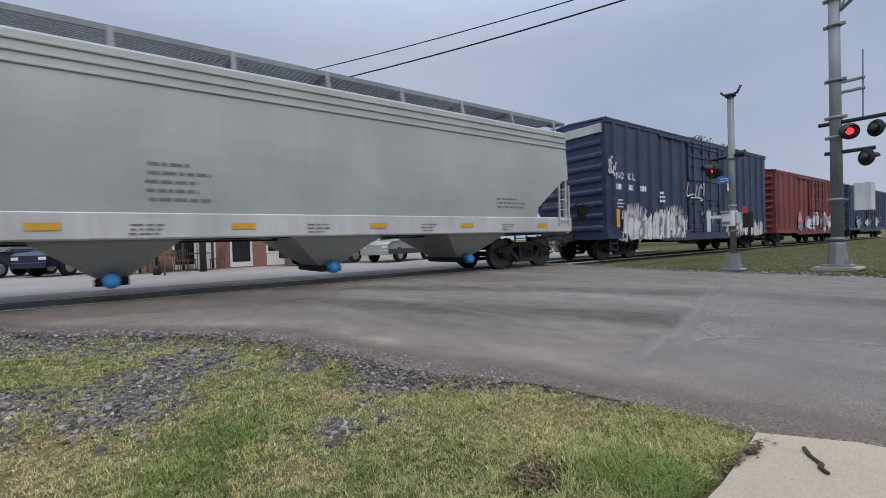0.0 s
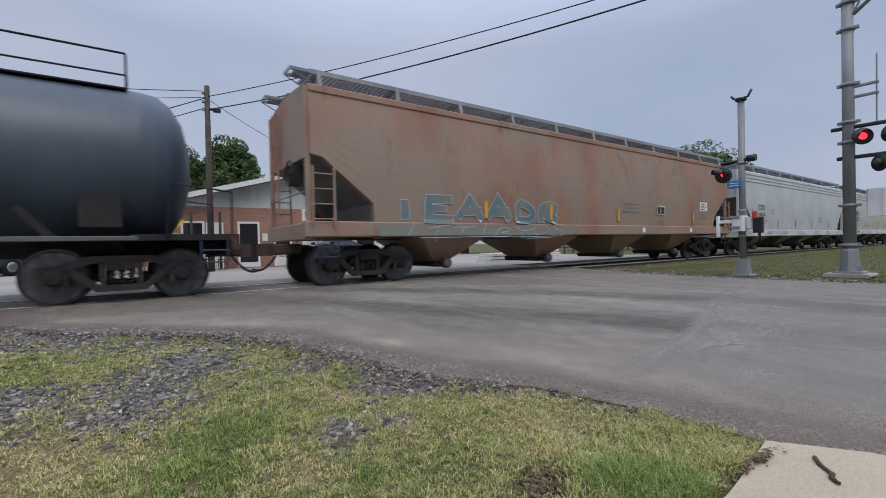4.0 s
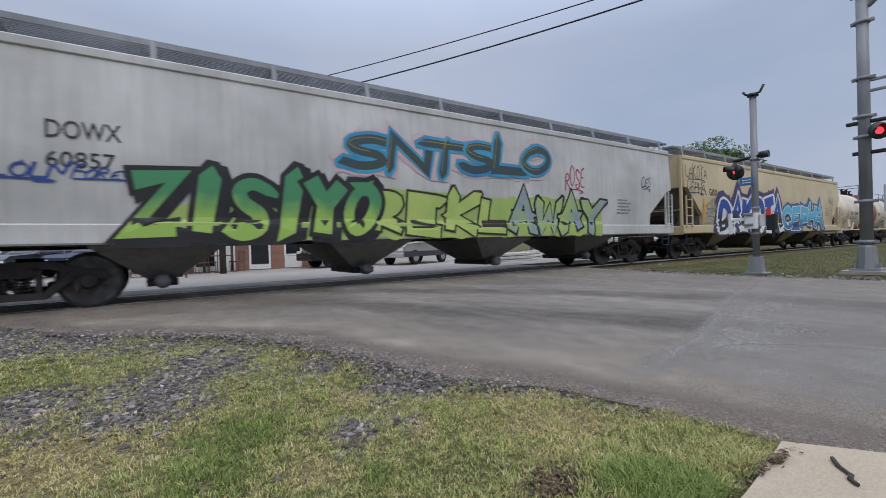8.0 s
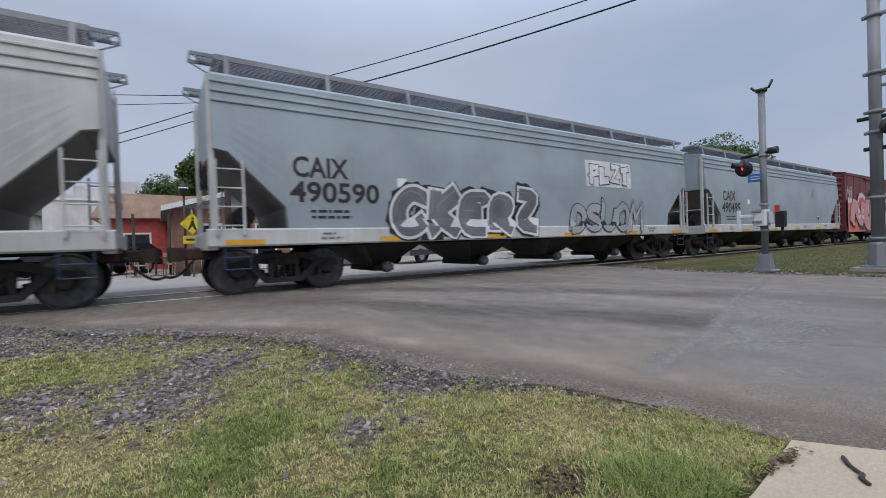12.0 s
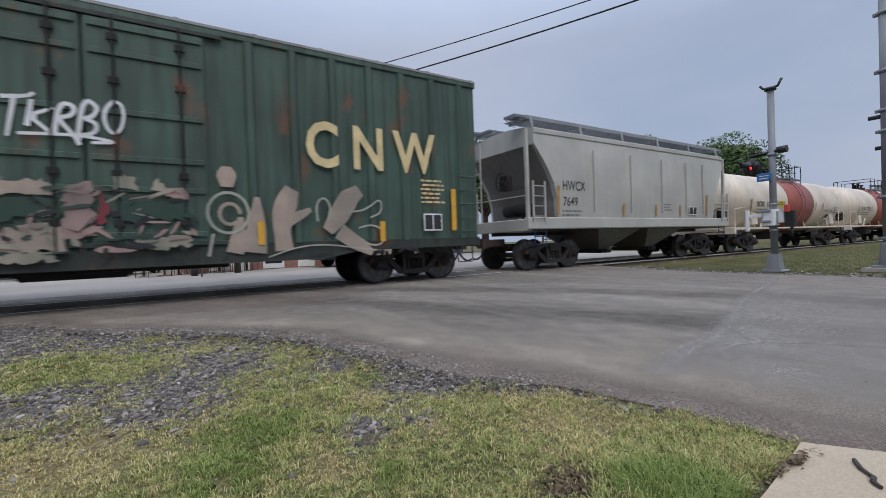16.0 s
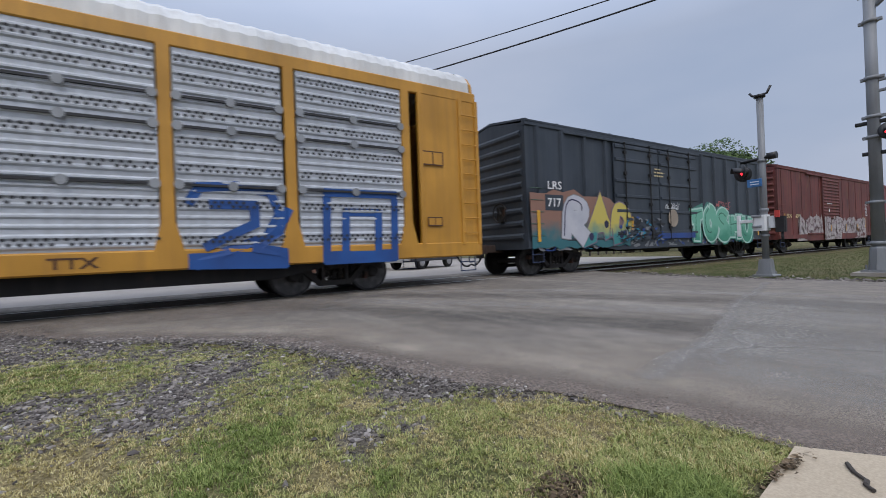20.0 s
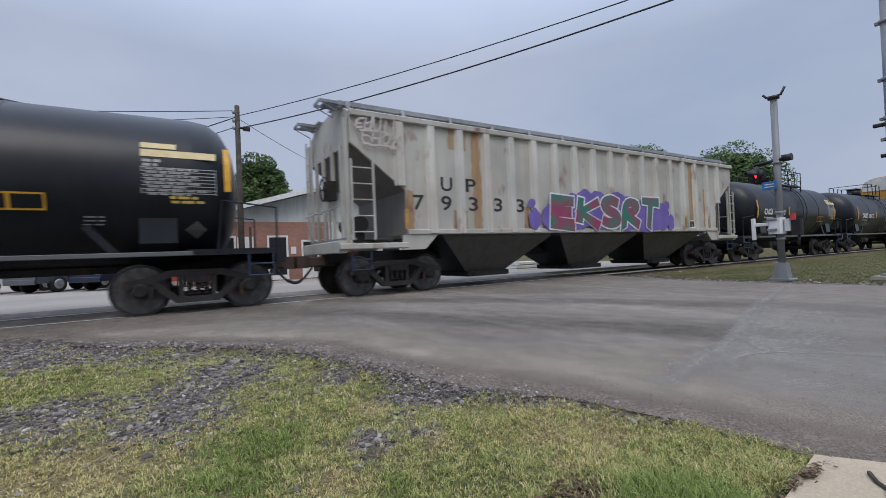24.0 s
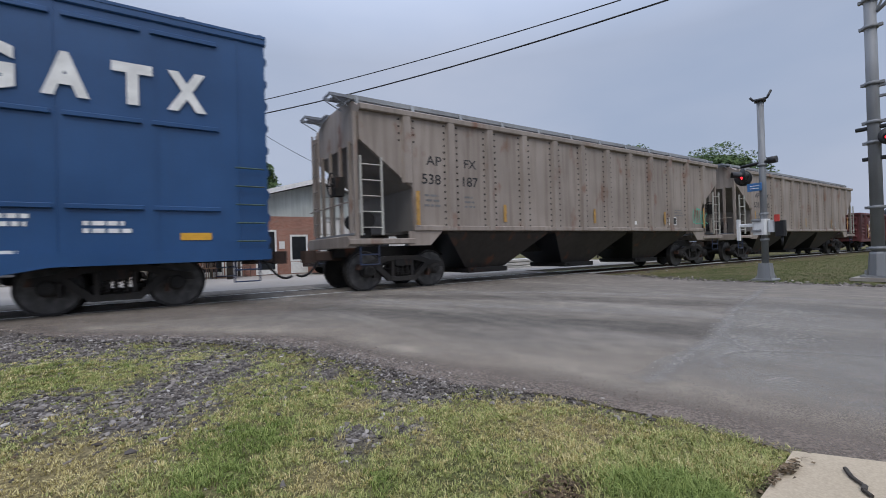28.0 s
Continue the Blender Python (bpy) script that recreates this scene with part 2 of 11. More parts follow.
def fade(key, low, high, z0, z1):
    """Spray paint fading upwards from one colour into another, cloudy between."""
    if key not in SPRAYS:
        m, n, l, b = shader("spray_fade_" + key, 0.55)
        c = n.new("ShaderNodeTexCoord")
        sp = n.new("ShaderNodeSeparateXYZ")
        l.new(c.outputs["Object"], sp.inputs[0])
        mr = n.new("ShaderNodeMapRange")
        mr.inputs["From Min"].default_value, mr.inputs["From Max"].default_value = z0, z1
        l.new(sp.outputs["Z"], mr.inputs["Value"])
        t = noise_node(n, l, 2.2, 4)
        ad = n.new("ShaderNodeMath")
        ad.operation = "MULTIPLY_ADD"
        ad.inputs[1].default_value = 0.8
        l.new(t.outputs["Fac"], ad.inputs[0])
        l.new(mr.outputs["Result"], ad.inputs[2])
        l.new(ramp(n, l, ad.outputs[0], [(0.55, low), (1.0, high)]).outputs["Color"], b.inputs["Base Color"])
        SPRAYS[key] = m
    return SPRAYS[key]


S_BLACK = spray("black", (0.012, 0.012, 0.014), (0.02, 0.02, 0.022))
S_WHITE = spray("white", (0.70, 0.70, 0.70), (0.55, 0.56, 0.57))
S_BLUE = spray("deep_blue", (0.020, 0.065, 0.26), (0.02, 0.045, 0.17))
S_SKY = spray("sky_blue", (0.04, 0.30, 0.46), (0.03, 0.20, 0.36))
S_TEAL = spray("teal", (0.02, 0.22, 0.33), (0.012, 0.10, 0.20))
S_MINT = spray("mint_green", (0.08, 0.42, 0.27), (0.05, 0.30, 0.22))
S_PINK = spray("pale_pink", (0.62, 0.29, 0.31), (0.52, 0.22, 0.24))
S_SALMON = spray("salmon", (0.60, 0.175, 0.16), (0.50, 0.12, 0.11))
S_MAROON = spray("maroon", (0.20, 0.03, 0.04), (0.13, 0.02, 0.03))
S_RED = spray("crimson", (0.36, 0.03, 0.07), (0.28, 0.05, 0.10))
S_VIOLET = spray("violet", (0.17, 0.12, 0.40), (0.13, 0.09, 0.33))
S_GREEN = spray("bottle_green", (0.012, 0.14, 0.09), (0.012, 0.10, 0.07))
S_NAVY = spray("navy", (0.03, 0.028, 0.08), (0.02, 0.02, 0.05))
S_YELLOW = spray("soft_yellow", (0.56, 0.48, 0.12), (0.46, 0.44, 0.20))
S_GREY = spray("silver_grey", (0.24, 0.25, 0.26), (0.17, 0.18, 0.19))

CAR_PAINT = {
    "pale_grey": paint("pale_grey_car_paint", (0.36, 0.38, 0.352), 0.5, 0.10, 0.0, (0.22, 0.22, 0.20), 0.0, 0.92),
    "white_grey": paint("off_white_car_paint", (0.50, 0.50, 0.48), 0.5, 0.25, 0.0, (0.26, 0.24, 0.21)),
    "beige_grey": paint("beige_grey_car_paint", (0.40, 0.395, 0.36), 0.5, 0.16, 0.0, (0.24, 0.20, 0.15), 0.0, 0.88),
    "ccb_white": paint("clean_light_grey_car_paint", (0.41, 0.43, 0.43), 0.48, 0.14, 0.0, (0.28, 0.28, 0.26), 0.0, 0.91),
    "sill_white": paint("white_sill_paint", (0.52, 0.52, 0.50), 0.5, 0.28, 0.0, (0.32, 0.29, 0.24)),
    "brown": washed("faded_brown_car_paint", (0.295, 0.157, 0.103), (0.275, 0.225, 0.172)),
    "cream": paint("cream_car_paint", (0.52, 0.425, 0.26), 0.5, 0.2, 0.0, (0.36, 0.27, 0.15), 0.0, 0.88),
    "blue_grey": paint("pale_blue_grey_car_paint", (0.295, 0.345, 0.375), 0.5, 0.2, 0.0, (0.36, 0.38, 0.37), 0.0, 0.86),
    "coil_blue": paint("light_blue_car_paint", (0.235, 0.325, 0.385), 0.45, 0.2, 0.0, (0.27, 0.32, 0.345), 0.0, 0.9),
    "tank_blue": paint("slate_blue_tank_paint", (0.040, 0.058, 0.080), 0.45, 0.3, 0.0, (0.09, 0.1, 0.11)),
    "tank_white": paint("ivory_tank_paint", (0.60, 0.525, 0.425), 0.45, 0.25, 0.0, (0.36, 0.27, 0.19)),
    "tank_band": paint("brick_red_band_paint", (0.30, 0.075, 0.055), 0.5, 0.3, 0.0, (0.17, 0.06, 0.05)),
    "box_red": paint("boxcar_red_paint", (0.20, 0.032, 0.032), 0.55, 0.55, 0.05, (0.10, 0.035, 0.030)),
    "box_maroon": paint("dull_maroon_paint", (0.160, 0.029, 0.032), 0.6, 0.4, 0.10, (0.05, 0.03, 0.027)),
    "gondola_red": paint("grimy_gondola_red", (0.128, 0.028, 0.030), 0.6, 0.8, 0.10, (0.040, 0.026, 0.025)),
    "box_rust": paint("rusty_brown_red_paint", (0.155, 0.033, 0.026), 0.65, 0.75, 0.22, (0.045, 0.024, 0.022)),
    "box_green": paint("weathered_green_paint", (0.047, 0.090, 0.064), 0.55, 0.8, 0.08, (0.024, 0.034, 0.026)),
    "box_slate": paint("dark_slate_paint", (0.028, 0.038, 0.052), 0.5, 0.4, 0.0, (0.06, 0.068, 0.075)),
    "box_navy": paint("navy_boxcar_paint", (0.022, 0.040, 0.098), 0.5, 0.5, 0.05, (0.045, 0.048, 0.06)),
    "box_blue": paint("strong_blue_paint", (0.0065, 0.058, 0.172), 0.42, 0.2, 0.0, (0.02, 0.058, 0.145), 0.0, 0.85),
    "hopper_taupe": paint("grimy_taupe_car_paint", (0.290, 0.246, 0.210), 0.6, 0.50, 0.07, (0.13, 0.098, 0.076), 0.0, 0.84),
    "up_pale": paint("chalky_white_post", (0.56, 0.55, 0.50), 0.6, 0.35, 0.06, (0.36, 0.27, 0.17)),
    "up_grey": paint("chalky_grey_car_paint", (0.44, 0.43, 0.385), 0.6, 0.3, 0.07, (0.34, 0.25, 0.15)),
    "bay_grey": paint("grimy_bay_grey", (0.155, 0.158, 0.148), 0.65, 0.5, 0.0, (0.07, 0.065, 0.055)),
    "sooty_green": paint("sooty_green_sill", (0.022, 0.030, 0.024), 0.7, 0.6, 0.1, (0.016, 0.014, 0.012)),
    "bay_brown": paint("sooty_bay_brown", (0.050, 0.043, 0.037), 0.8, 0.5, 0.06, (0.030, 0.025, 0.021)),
    # soot, with the shade below the car mixed into the colour
    "bay_dark": paint("sooty_shaded_bay_grey", (0.088, 0.084, 0.074), 0.75, 0.5, 0.0, (0.045, 0.038, 0.032)),
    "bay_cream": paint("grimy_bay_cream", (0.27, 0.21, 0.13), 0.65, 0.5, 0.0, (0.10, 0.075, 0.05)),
    "rack_yellow": paint("autorack_yellow_paint", (0.52, 0.255, 0.028), 0.5, 0.3, 0.0, (0.24, 0.12, 0.03)),
    "rack_panel": paint("galvanised_rack_panel", (0.54, 0.565, 0.60), 0.42, 0.35, 0.0, (0.27, 0.27, 0.28), 0.2),
    "rack_roof": paint("pale_roof_panel", (0.58, 0.58, 0.56), 0.5, 0.3, 0.0, (0.32, 0.30, 0.27)),
    "roof_metal": paint("grey_roof_metal", (0.26, 0.26, 0.26), 0.55, 0.4, 0.12),
}


# ---- railway cars: the pieces that they share ----
def wheelset_geo():
    g = Geo()
    for s in (-1, 1):
        prof = [(0.0, 0.62), (0.13, 0.62), (0.15, 0.70), (0.38, 0.73), (0.40, 0.69), (0.485, 0.69), (0.487, 0.715), (0.462, 0.735), (0.455, 0.835),
                (0.43, 0.842), (0.395, 0.825), (0.37, 0.785), (0.20, 0.765), (0.15, 0.80), (0.14, 0.86), (0.085, 0.87), (0.085, 0.93)]
        g.lathe([(r, s * y) for r, y in prof], "y", 28)
        g.cyl((0, s * 1.06, 0), (0, s * 1.16, 0), 0.095, 12)
        for k in range(3):
            a = 2.1 * k
            g.cyl((0.055 * math.cos(a), s * 1.15, 0.055 * math.sin(a)), (0.055 * math.cos(a), s * 1.185, 0.055 * math.sin(a)), 0.02, 6)
    g.cyl((0, -0.65, 0), (0, 0.65, 0), 0.08, 10)
    return g


def rim_geo():
    return Geo().lathe([(0.463, -0.834), (0.462, -0.844), (0.450, -0.846), (0.449, -0.836)], "y", 28)


def side_frame_geo():
    g = Geo()
    y0, y1 = -0.08, 0.08
    top = [(-1.16, 0.50), (-1.12, 0.63), (-0.78, 0.68), (-0.45, 0.80), (0.45, 0.80), (0.78, 0.68), (1.12, 0.63), (1.16, 0.50), (1.02, 0.50), (0.98, 0.55),
           (0.76, 0.55), (0.40, 0.68), (-0.40, 0.68), (-0.76, 0.55), (-0.98, 0.55), (-1.02, 0.50)]
    g.prism(top, "y", y0, y1)
    for s in (-1, 1):
        g.prism([(s * 0.76, 0.56), (s * 0.62, 0.60), (s * 0.30, 0.30), (s * 0.36, 0.20)], "y", y0, y1)
        g.prism([(s * 0.22, 0.30), (s * 0.30, 0.30), (s * 0.30, 0.70), (s * 0.22, 0.70)], "y", y0, y1)
        g.prism([(s * 0.70, 0.30), (s * 0.76, 0.30), (s * 0.78, 0.56), (s * 0.70, 0.56)], "y", y0, y1)
        g.lathe([(0.0, -0.15), (0.10, -0.15), (0.135, -0.10), (0.135, 0.10), (0.0, 0.10)], "y", 14, at=(s * 0.889, 0, 0.457))
    g.prism([(-0.36, 0.20), (0.36, 0.20), (0.33, 0.31), (-0.33, 0.31)], "y", y0 - 0.03, y1)
    return g


def springs_geo():
    g = Geo()
    g.cyl((0, -0.02, 0.31), (0, -0.02, 0.60), 0.035, 8)
    pts = [(0.05 * math.cos(k * 0.9), -0.02 + 0.05 * math.sin(k * 0.9), 0.32 + 0.27 * k / 38) for k in range(39)]
    g.tube(pts, 0.012, 5)
    return g


def bolster_geo():
    g = Geo()
    g.cbox(-0.21, 0.21, -1.10, 1.10, 0.56, 0.72, 0.03)
    g.cyl((0, 0, 0.7), (0, 0, 0.86), 0.2, 14)
    return g


def brake_geo():
    g = Geo()
    for s in (-1, 1):
        g.cbox(s * 0.36 - 0.05, s * 0.36 + 0.05, -0.75, 0.75, 0.36, 0.46)
        g.tube([(s * 0.42, -0.9, 0.36), (s * 0.62, -1.06, 0.62)], 0.022, 6)
    return g


WHEELSETS = []


def truck(car, x):
    t = part("truck", shared("bolster", bolster_geo), STEEL, car, "grimy cast-steel truck with two axles", loc=(x, 0, 0))
    for s in (-1, 1):
        f = part("side_frame", shared("side_frame", side_frame_geo), CAST, t, loc=(0, s * 0.98, 0))
        if s > 0:
            f.rotation_euler = (0, 0, math.pi)
        for sx in (-0.135, 0.0, 0.135) if s < 0 else ():
            part("coil_spring", shared("springs", springs_geo), CAST, t, loc=(sx, s * 0.98, 0))
    part("brake_beam", shared("brake", brake_geo), STEEL, t)
    for dx in (-0.889, 0.889):
        w = part("wheelset", shared("wheelset", wheelset_geo), WHEEL, t, loc=(dx, 0, 0.457))
        WHEELSETS.append((w, dx, car, x))
        part("bright_rim", shared("bright_rim", rim_geo), TREAD, t, loc=(dx, 0, 0.457))


def coupler_geo():
    g = Geo()
    g.cbox(-0.35, 0.30, -0.10, 0.10, 0.72, 0.96, 0.03)
    g.prism([(0.30, -0.16), (0.52, -0.18), (0.60, -0.05), (0.52, 0.02), (0.56, 0.16), (0.42, 0.2), (0.30, 0.14)], "z", 0.70, 0.98)
    g.tube([(0.05, -0.12, 0.92), (0.02, -0.9, 0.98), (0.0, -1.35, 0.95), (-0.02, -1.36, 0.78)], 0.018, 6)
    return g


def hose_geo():
    g = Geo()
    pts = []
    for i in range(11):
        u = i / 10
        pts.append((0.05 + 0.62 * u, -0.30 + 0.12 * u, 0.80 - 0.46 * math.sin(math.pi * u * 0.62) + 0.04 * u))
    g.tube(pts, 0.028, 7)
    g.cyl((0.0, -0.30, 0.80), (0.10, -0.30, 0.77), 0.045, 8)
    return g


def running_gear(car, hl, tc, low=0.78):
    """Trucks, couplers and air hoses."""
    for s in (-1, 1):
        truck(car, s * tc)
        c = part("coupler", shared("coupler", coupler_geo), RUSTY, car, loc=(s * hl, 0, 0))
        h = part("air_hose", shared("air_hose", hose_geo), RUBBER, car, loc=(s * hl, 0, 0))
        if s < 0:
            c.rotation_euler = h.rotation_euler = (0, 0, math.pi)
    g = Geo()
    g.cbox(-hl + 0.1, hl - 0.1, -0.22, 0.22, low, 1.05, 0.02)
    part("centre_sill", g, STEEL, car)


def ladder_geo(w, z0, z1, n, stiles=True):
    """A ladder in the x-z plane, its left stile at x = 0, standing 6 cm off a side at y = 0."""
    g = Geo()
    for i in range(n):
        z = z0 + (z1 - z0) * (i + 0.5) / n
        g.cyl((0, -0.06, z), (w, -0.06, z), 0.014, 6)
    if stiles:
        for x in (0, w):
            g.box(x - 0.02, x + 0.02, -0.085, -0.035, z0, z1)
    return g


def stirrup_geo():
    g = Geo()
    g.tube([(-0.22, 0, 0.42), (-0.22, 0, 0.0), (0.22, 0, 0.0), (0.22, 0, 0.42)], 0.019, 6)
    g.cyl((-0.22, 0, 0.22), (0.22, 0, 0.22), 0.016, 6)
    return g


def brake_wheel_geo():
    g = Geo()
    pts = [(0, 0.28 * math.cos(a), 0.28 * math.sin(a)) for a in (2 * math.pi * i / 18 for i in range(19))]
    g.tube(pts, 0.018, 6)
    for k in range(5):
        a = 2 * math.pi * k / 5
        g.cyl((0.06, 0, 0), (0, 0.28 * math.cos(a), 0.28 * math.sin(a)), 0.012, 5)
    g.cyl((-0.02, 0, 0), (0.10, 0, 0), 0.05, 10)
    g.box(0.04, 0.26, -0.16, 0.16, -0.26, 0.18)
    return g


# ---- lettering and spray paint, laid on a side that the function off(z) gives the depth of ----
TEXTS = {}


def text_mesh(body, offset):
    key = (body, offset)
    if key not in TEXTS:
        cu = bpy.data.curves.new("lettering", "FONT")
        cu.body, cu.size, cu.offset, cu.resolution_u = body, 1.0, offset, 3
        ob = bpy.data.objects.new("lettering", cu)
        me = ob.to_mesh()
        v = [tuple(p.co) for p in me.vertices]
        f = [tuple(p.vertices) for p in me.polygons]
        ob.to_mesh_clear()
        bpy.data.objects.remove(ob)
        bpy.data.curves.remove(cu)
        TEXTS[key] = (v, f)
    return TEXTS[key]


CUTS_X = {}  # sides whose depth changes along x too, and where


def lay(v2, faces, off, lift, step=0.0):
    """A flat drawing of (x, z) points as a mesh on the side."""
    bm = bmesh.new()
    vs = [bm.verts.new((p[0], p[2] if len(p) > 2 else 0, p[1])) for p in v2]
    for f in faces:
        try:
            bm.faces.new([vs[i] for i in f])
        except ValueError:
            pass
    if step:
        lo, hi = min(p[1] for p in v2), max(p[1] for p in v2)
        z = math.floor(lo / step) * step + step
        while z < hi:
            bmesh.ops.bisect_plane(bm, geom=bm.verts[:] + bm.edges[:] + bm.faces[:], plane_co=(0, 0, z), plane_no=(0, 0, 1))
            z += step
    for x in CUTS_X.get(off, ()):
        if min(p[0] for p in v2) < x < max(p[0] for p in v2):
            bmesh.ops.bisect_plane(bm, geom=bm.verts[:] + bm.edges[:] + bm.faces[:], plane_co=(x, 0, 0), plane_no=(1, 0, 0))
    for q in bm.verts:
        q.co.y = -(off(q.co.z, q.co.x) if off in CUTS_X else off(q.co.z)) - lift - q.co.y
    bmesh.ops.recalc_face_normals(bm, faces=bm.faces)
    for f in bm.faces:
        if f.normal.y > 0:
            f.normal_flip()
    me = bpy.data.meshes.new("lettering")
    bm.to_mesh(me)
    bm.free()
    return me


def letters(car, body, x, z, h, ink, off, width=None, bold=0.012, lift=0.006, step=0.0, name="lettering", label=""):
    """A line of writing from x, its capitals h high on the base line z; width: the length it is spread to."""
    v, f = text_mesh(body, bold)
    k = h / 0.70
    w = max(p[0] for p in v)
    kx = width / w if width else k
    me = lay([(x + p[0] * kx, z + p[1] * k) for p in v], f, off, lift, step)
    return part(name, me, ink, car, label)


def bars(car, x, z, w, n, ink, off, h=0.05, gap=0.10, name="small_print", seed=0, lift=0.006):
    """Lines of print too small to read."""
    rnd = random.Random(seed + int(x * 10))
    v, f = [], []
    for i in range(n):
        a = x + rnd.uniform(0, 0.06)
        end = x + w * rnd.uniform(0.6, 1)
        while a < end:
            b = min(end, a + rnd.uniform(0.06, 0.2))
            k = len(v)
            v += [(a, z - i * gap), (b, z - i * gap), (b, z - i * gap + h), (a, z - i * gap + h)]
            f.append((k, k + 1, k + 2, k + 3))
            a = b + 0.035
    me = lay(v, f, off, lift)
    return part(name, me, ink, car)


def patch(car, x0, x1, z0, z1, ink, off, name="reflector", lift=0.007, label=""):
    return part(name, lay([(x0, z0), (x1, z0), (x1, z1), (x0, z1)], [(0, 1, 2, 3)], off, lift, 0.3 if z1 - z0 > 0.5 else 0), ink, car, label)


def plate(car, x, z, w, h, off, back=None, frame=None):
    """A framed stencil block with marks in it."""
    patch(car, x, x + w, z, z + h, frame or WHITE_INK, off, "stencil_frame", 0.034)
    patch(car, x + 0.03, x + w * 0.47, z + 0.03, z + h - 0.03, back or BLACK_INK, off, "stencil_block", 0.038)
    patch(car, x + w * 0.53, x + w - 0.03, z + 0.03, z + h - 0.03, back or BLACK_INK, off, "stencil_block", 0.038)


def blob(rnd, cx, cz, rx, rz, n=16, rough=0.16):
    return [(cx + rx * math.cos(2 * math.pi * i / n) * (1 + rnd.uniform(-rough, rough)), cz + rz * math.sin(2 * math.pi * i / n) * (1 + rnd.uniform(-rough, rough)))
            for i in range(n)]


def blobs(car, spots, ink, off, lift, name, seed, step=0.25, rough=0.16):
    rnd = random.Random(seed)
    for i, (cx, cz, rx, rz) in enumerate(spots):
        p = blob(rnd, cx, cz, rx, rz, 18, rough)
        part(name, lay(p, [tuple(range(len(p)))], off, lift + 0.0012 * (i % 4), step), ink, car)


def curve(pts, times=2):
    """A polyline with its corners cut round."""
    for _ in range(times):
        out = [pts[0]]
        for p, q in zip(pts, pts[1:]):
            out += [(p[0] * 0.75 + q[0] * 0.25, p[1] * 0.75 + q[1] * 0.25), (p[0] * 0.25 + q[0] * 0.75, p[1] * 0.25 + q[1] * 0.75)]
        pts = out + [pts[-1]]
    return pts


def ribbon(pts, widths, grow, v2, f2, dep=0.0):
    """A band of changing width along a line, mitred at its corners; grow: how far it swells to all sides."""
    n = len(pts)
    left, right = [], []
    for i, p in enumerate(pts):
        a, b = pts[max(0, i - 1)], pts[min(n - 1, i + 1)]
        d1 = (p[0] - a[0], p[1] - a[1]) if i else (b[0] - p[0], b[1] - p[1])
        d2 = (b[0] - p[0], b[1] - p[1]) if i < n - 1 else d1
        k1, k2 = math.hypot(*d1) or 1, math.hypot(*d2) or 1
        d1, d2 = (d1[0] / k1, d1[1] / k1), (d2[0] / k2, d2[1] / k2)
        nx, nz = -(d1[1] + d2[1]), d1[0] + d2[0]
        k = math.hypot(nx, nz)
        if k < 0.3:
            nx, nz, k = -d1[1], d1[0], 1.0
        nx, nz = nx / k, nz / k
        m = 1 / max(0.62, nx * -d1[1] + nz * d1[0])
        w = (widths[i] / 2 + grow) * m
        ex = (-d1[0] if i == 0 else d1[0] if i == n - 1 else 0) * grow
        ez = (-d1[1] if i == 0 else d1[1] if i == n - 1 else 0) * grow
        left.append((p[0] + nx * w + ex, p[1] + nz * w + ez))
        right.append((p[0] - nx * w + ex, p[1] - nz * w + ez))
    k = len(v2)
    for i in range(n):
        e = dep + 0.00010 * ((k // 2 + i) % 24)
        v2.extend([(*left[i], e), (*right[i], e)])
    f2.extend((k + 2 * i, k + 2 * i + 1, k + 2 * i + 3, k + 2 * i + 2) for i in range(n - 1))


def paced(pts, step):
    """The same line with points about a step apart."""
    out = []
    for p, q in zip(pts, pts[1:]):
        m = max(1, int(math.hypot(q[0] - p[0], q[1] - p[1]) / step))
        out += [(p[0] + (q[0] - p[0]) * j / m, p[1] + (q[1] - p[1]) * j / m) for j in range(m)]
    return out + [pts[-1]]


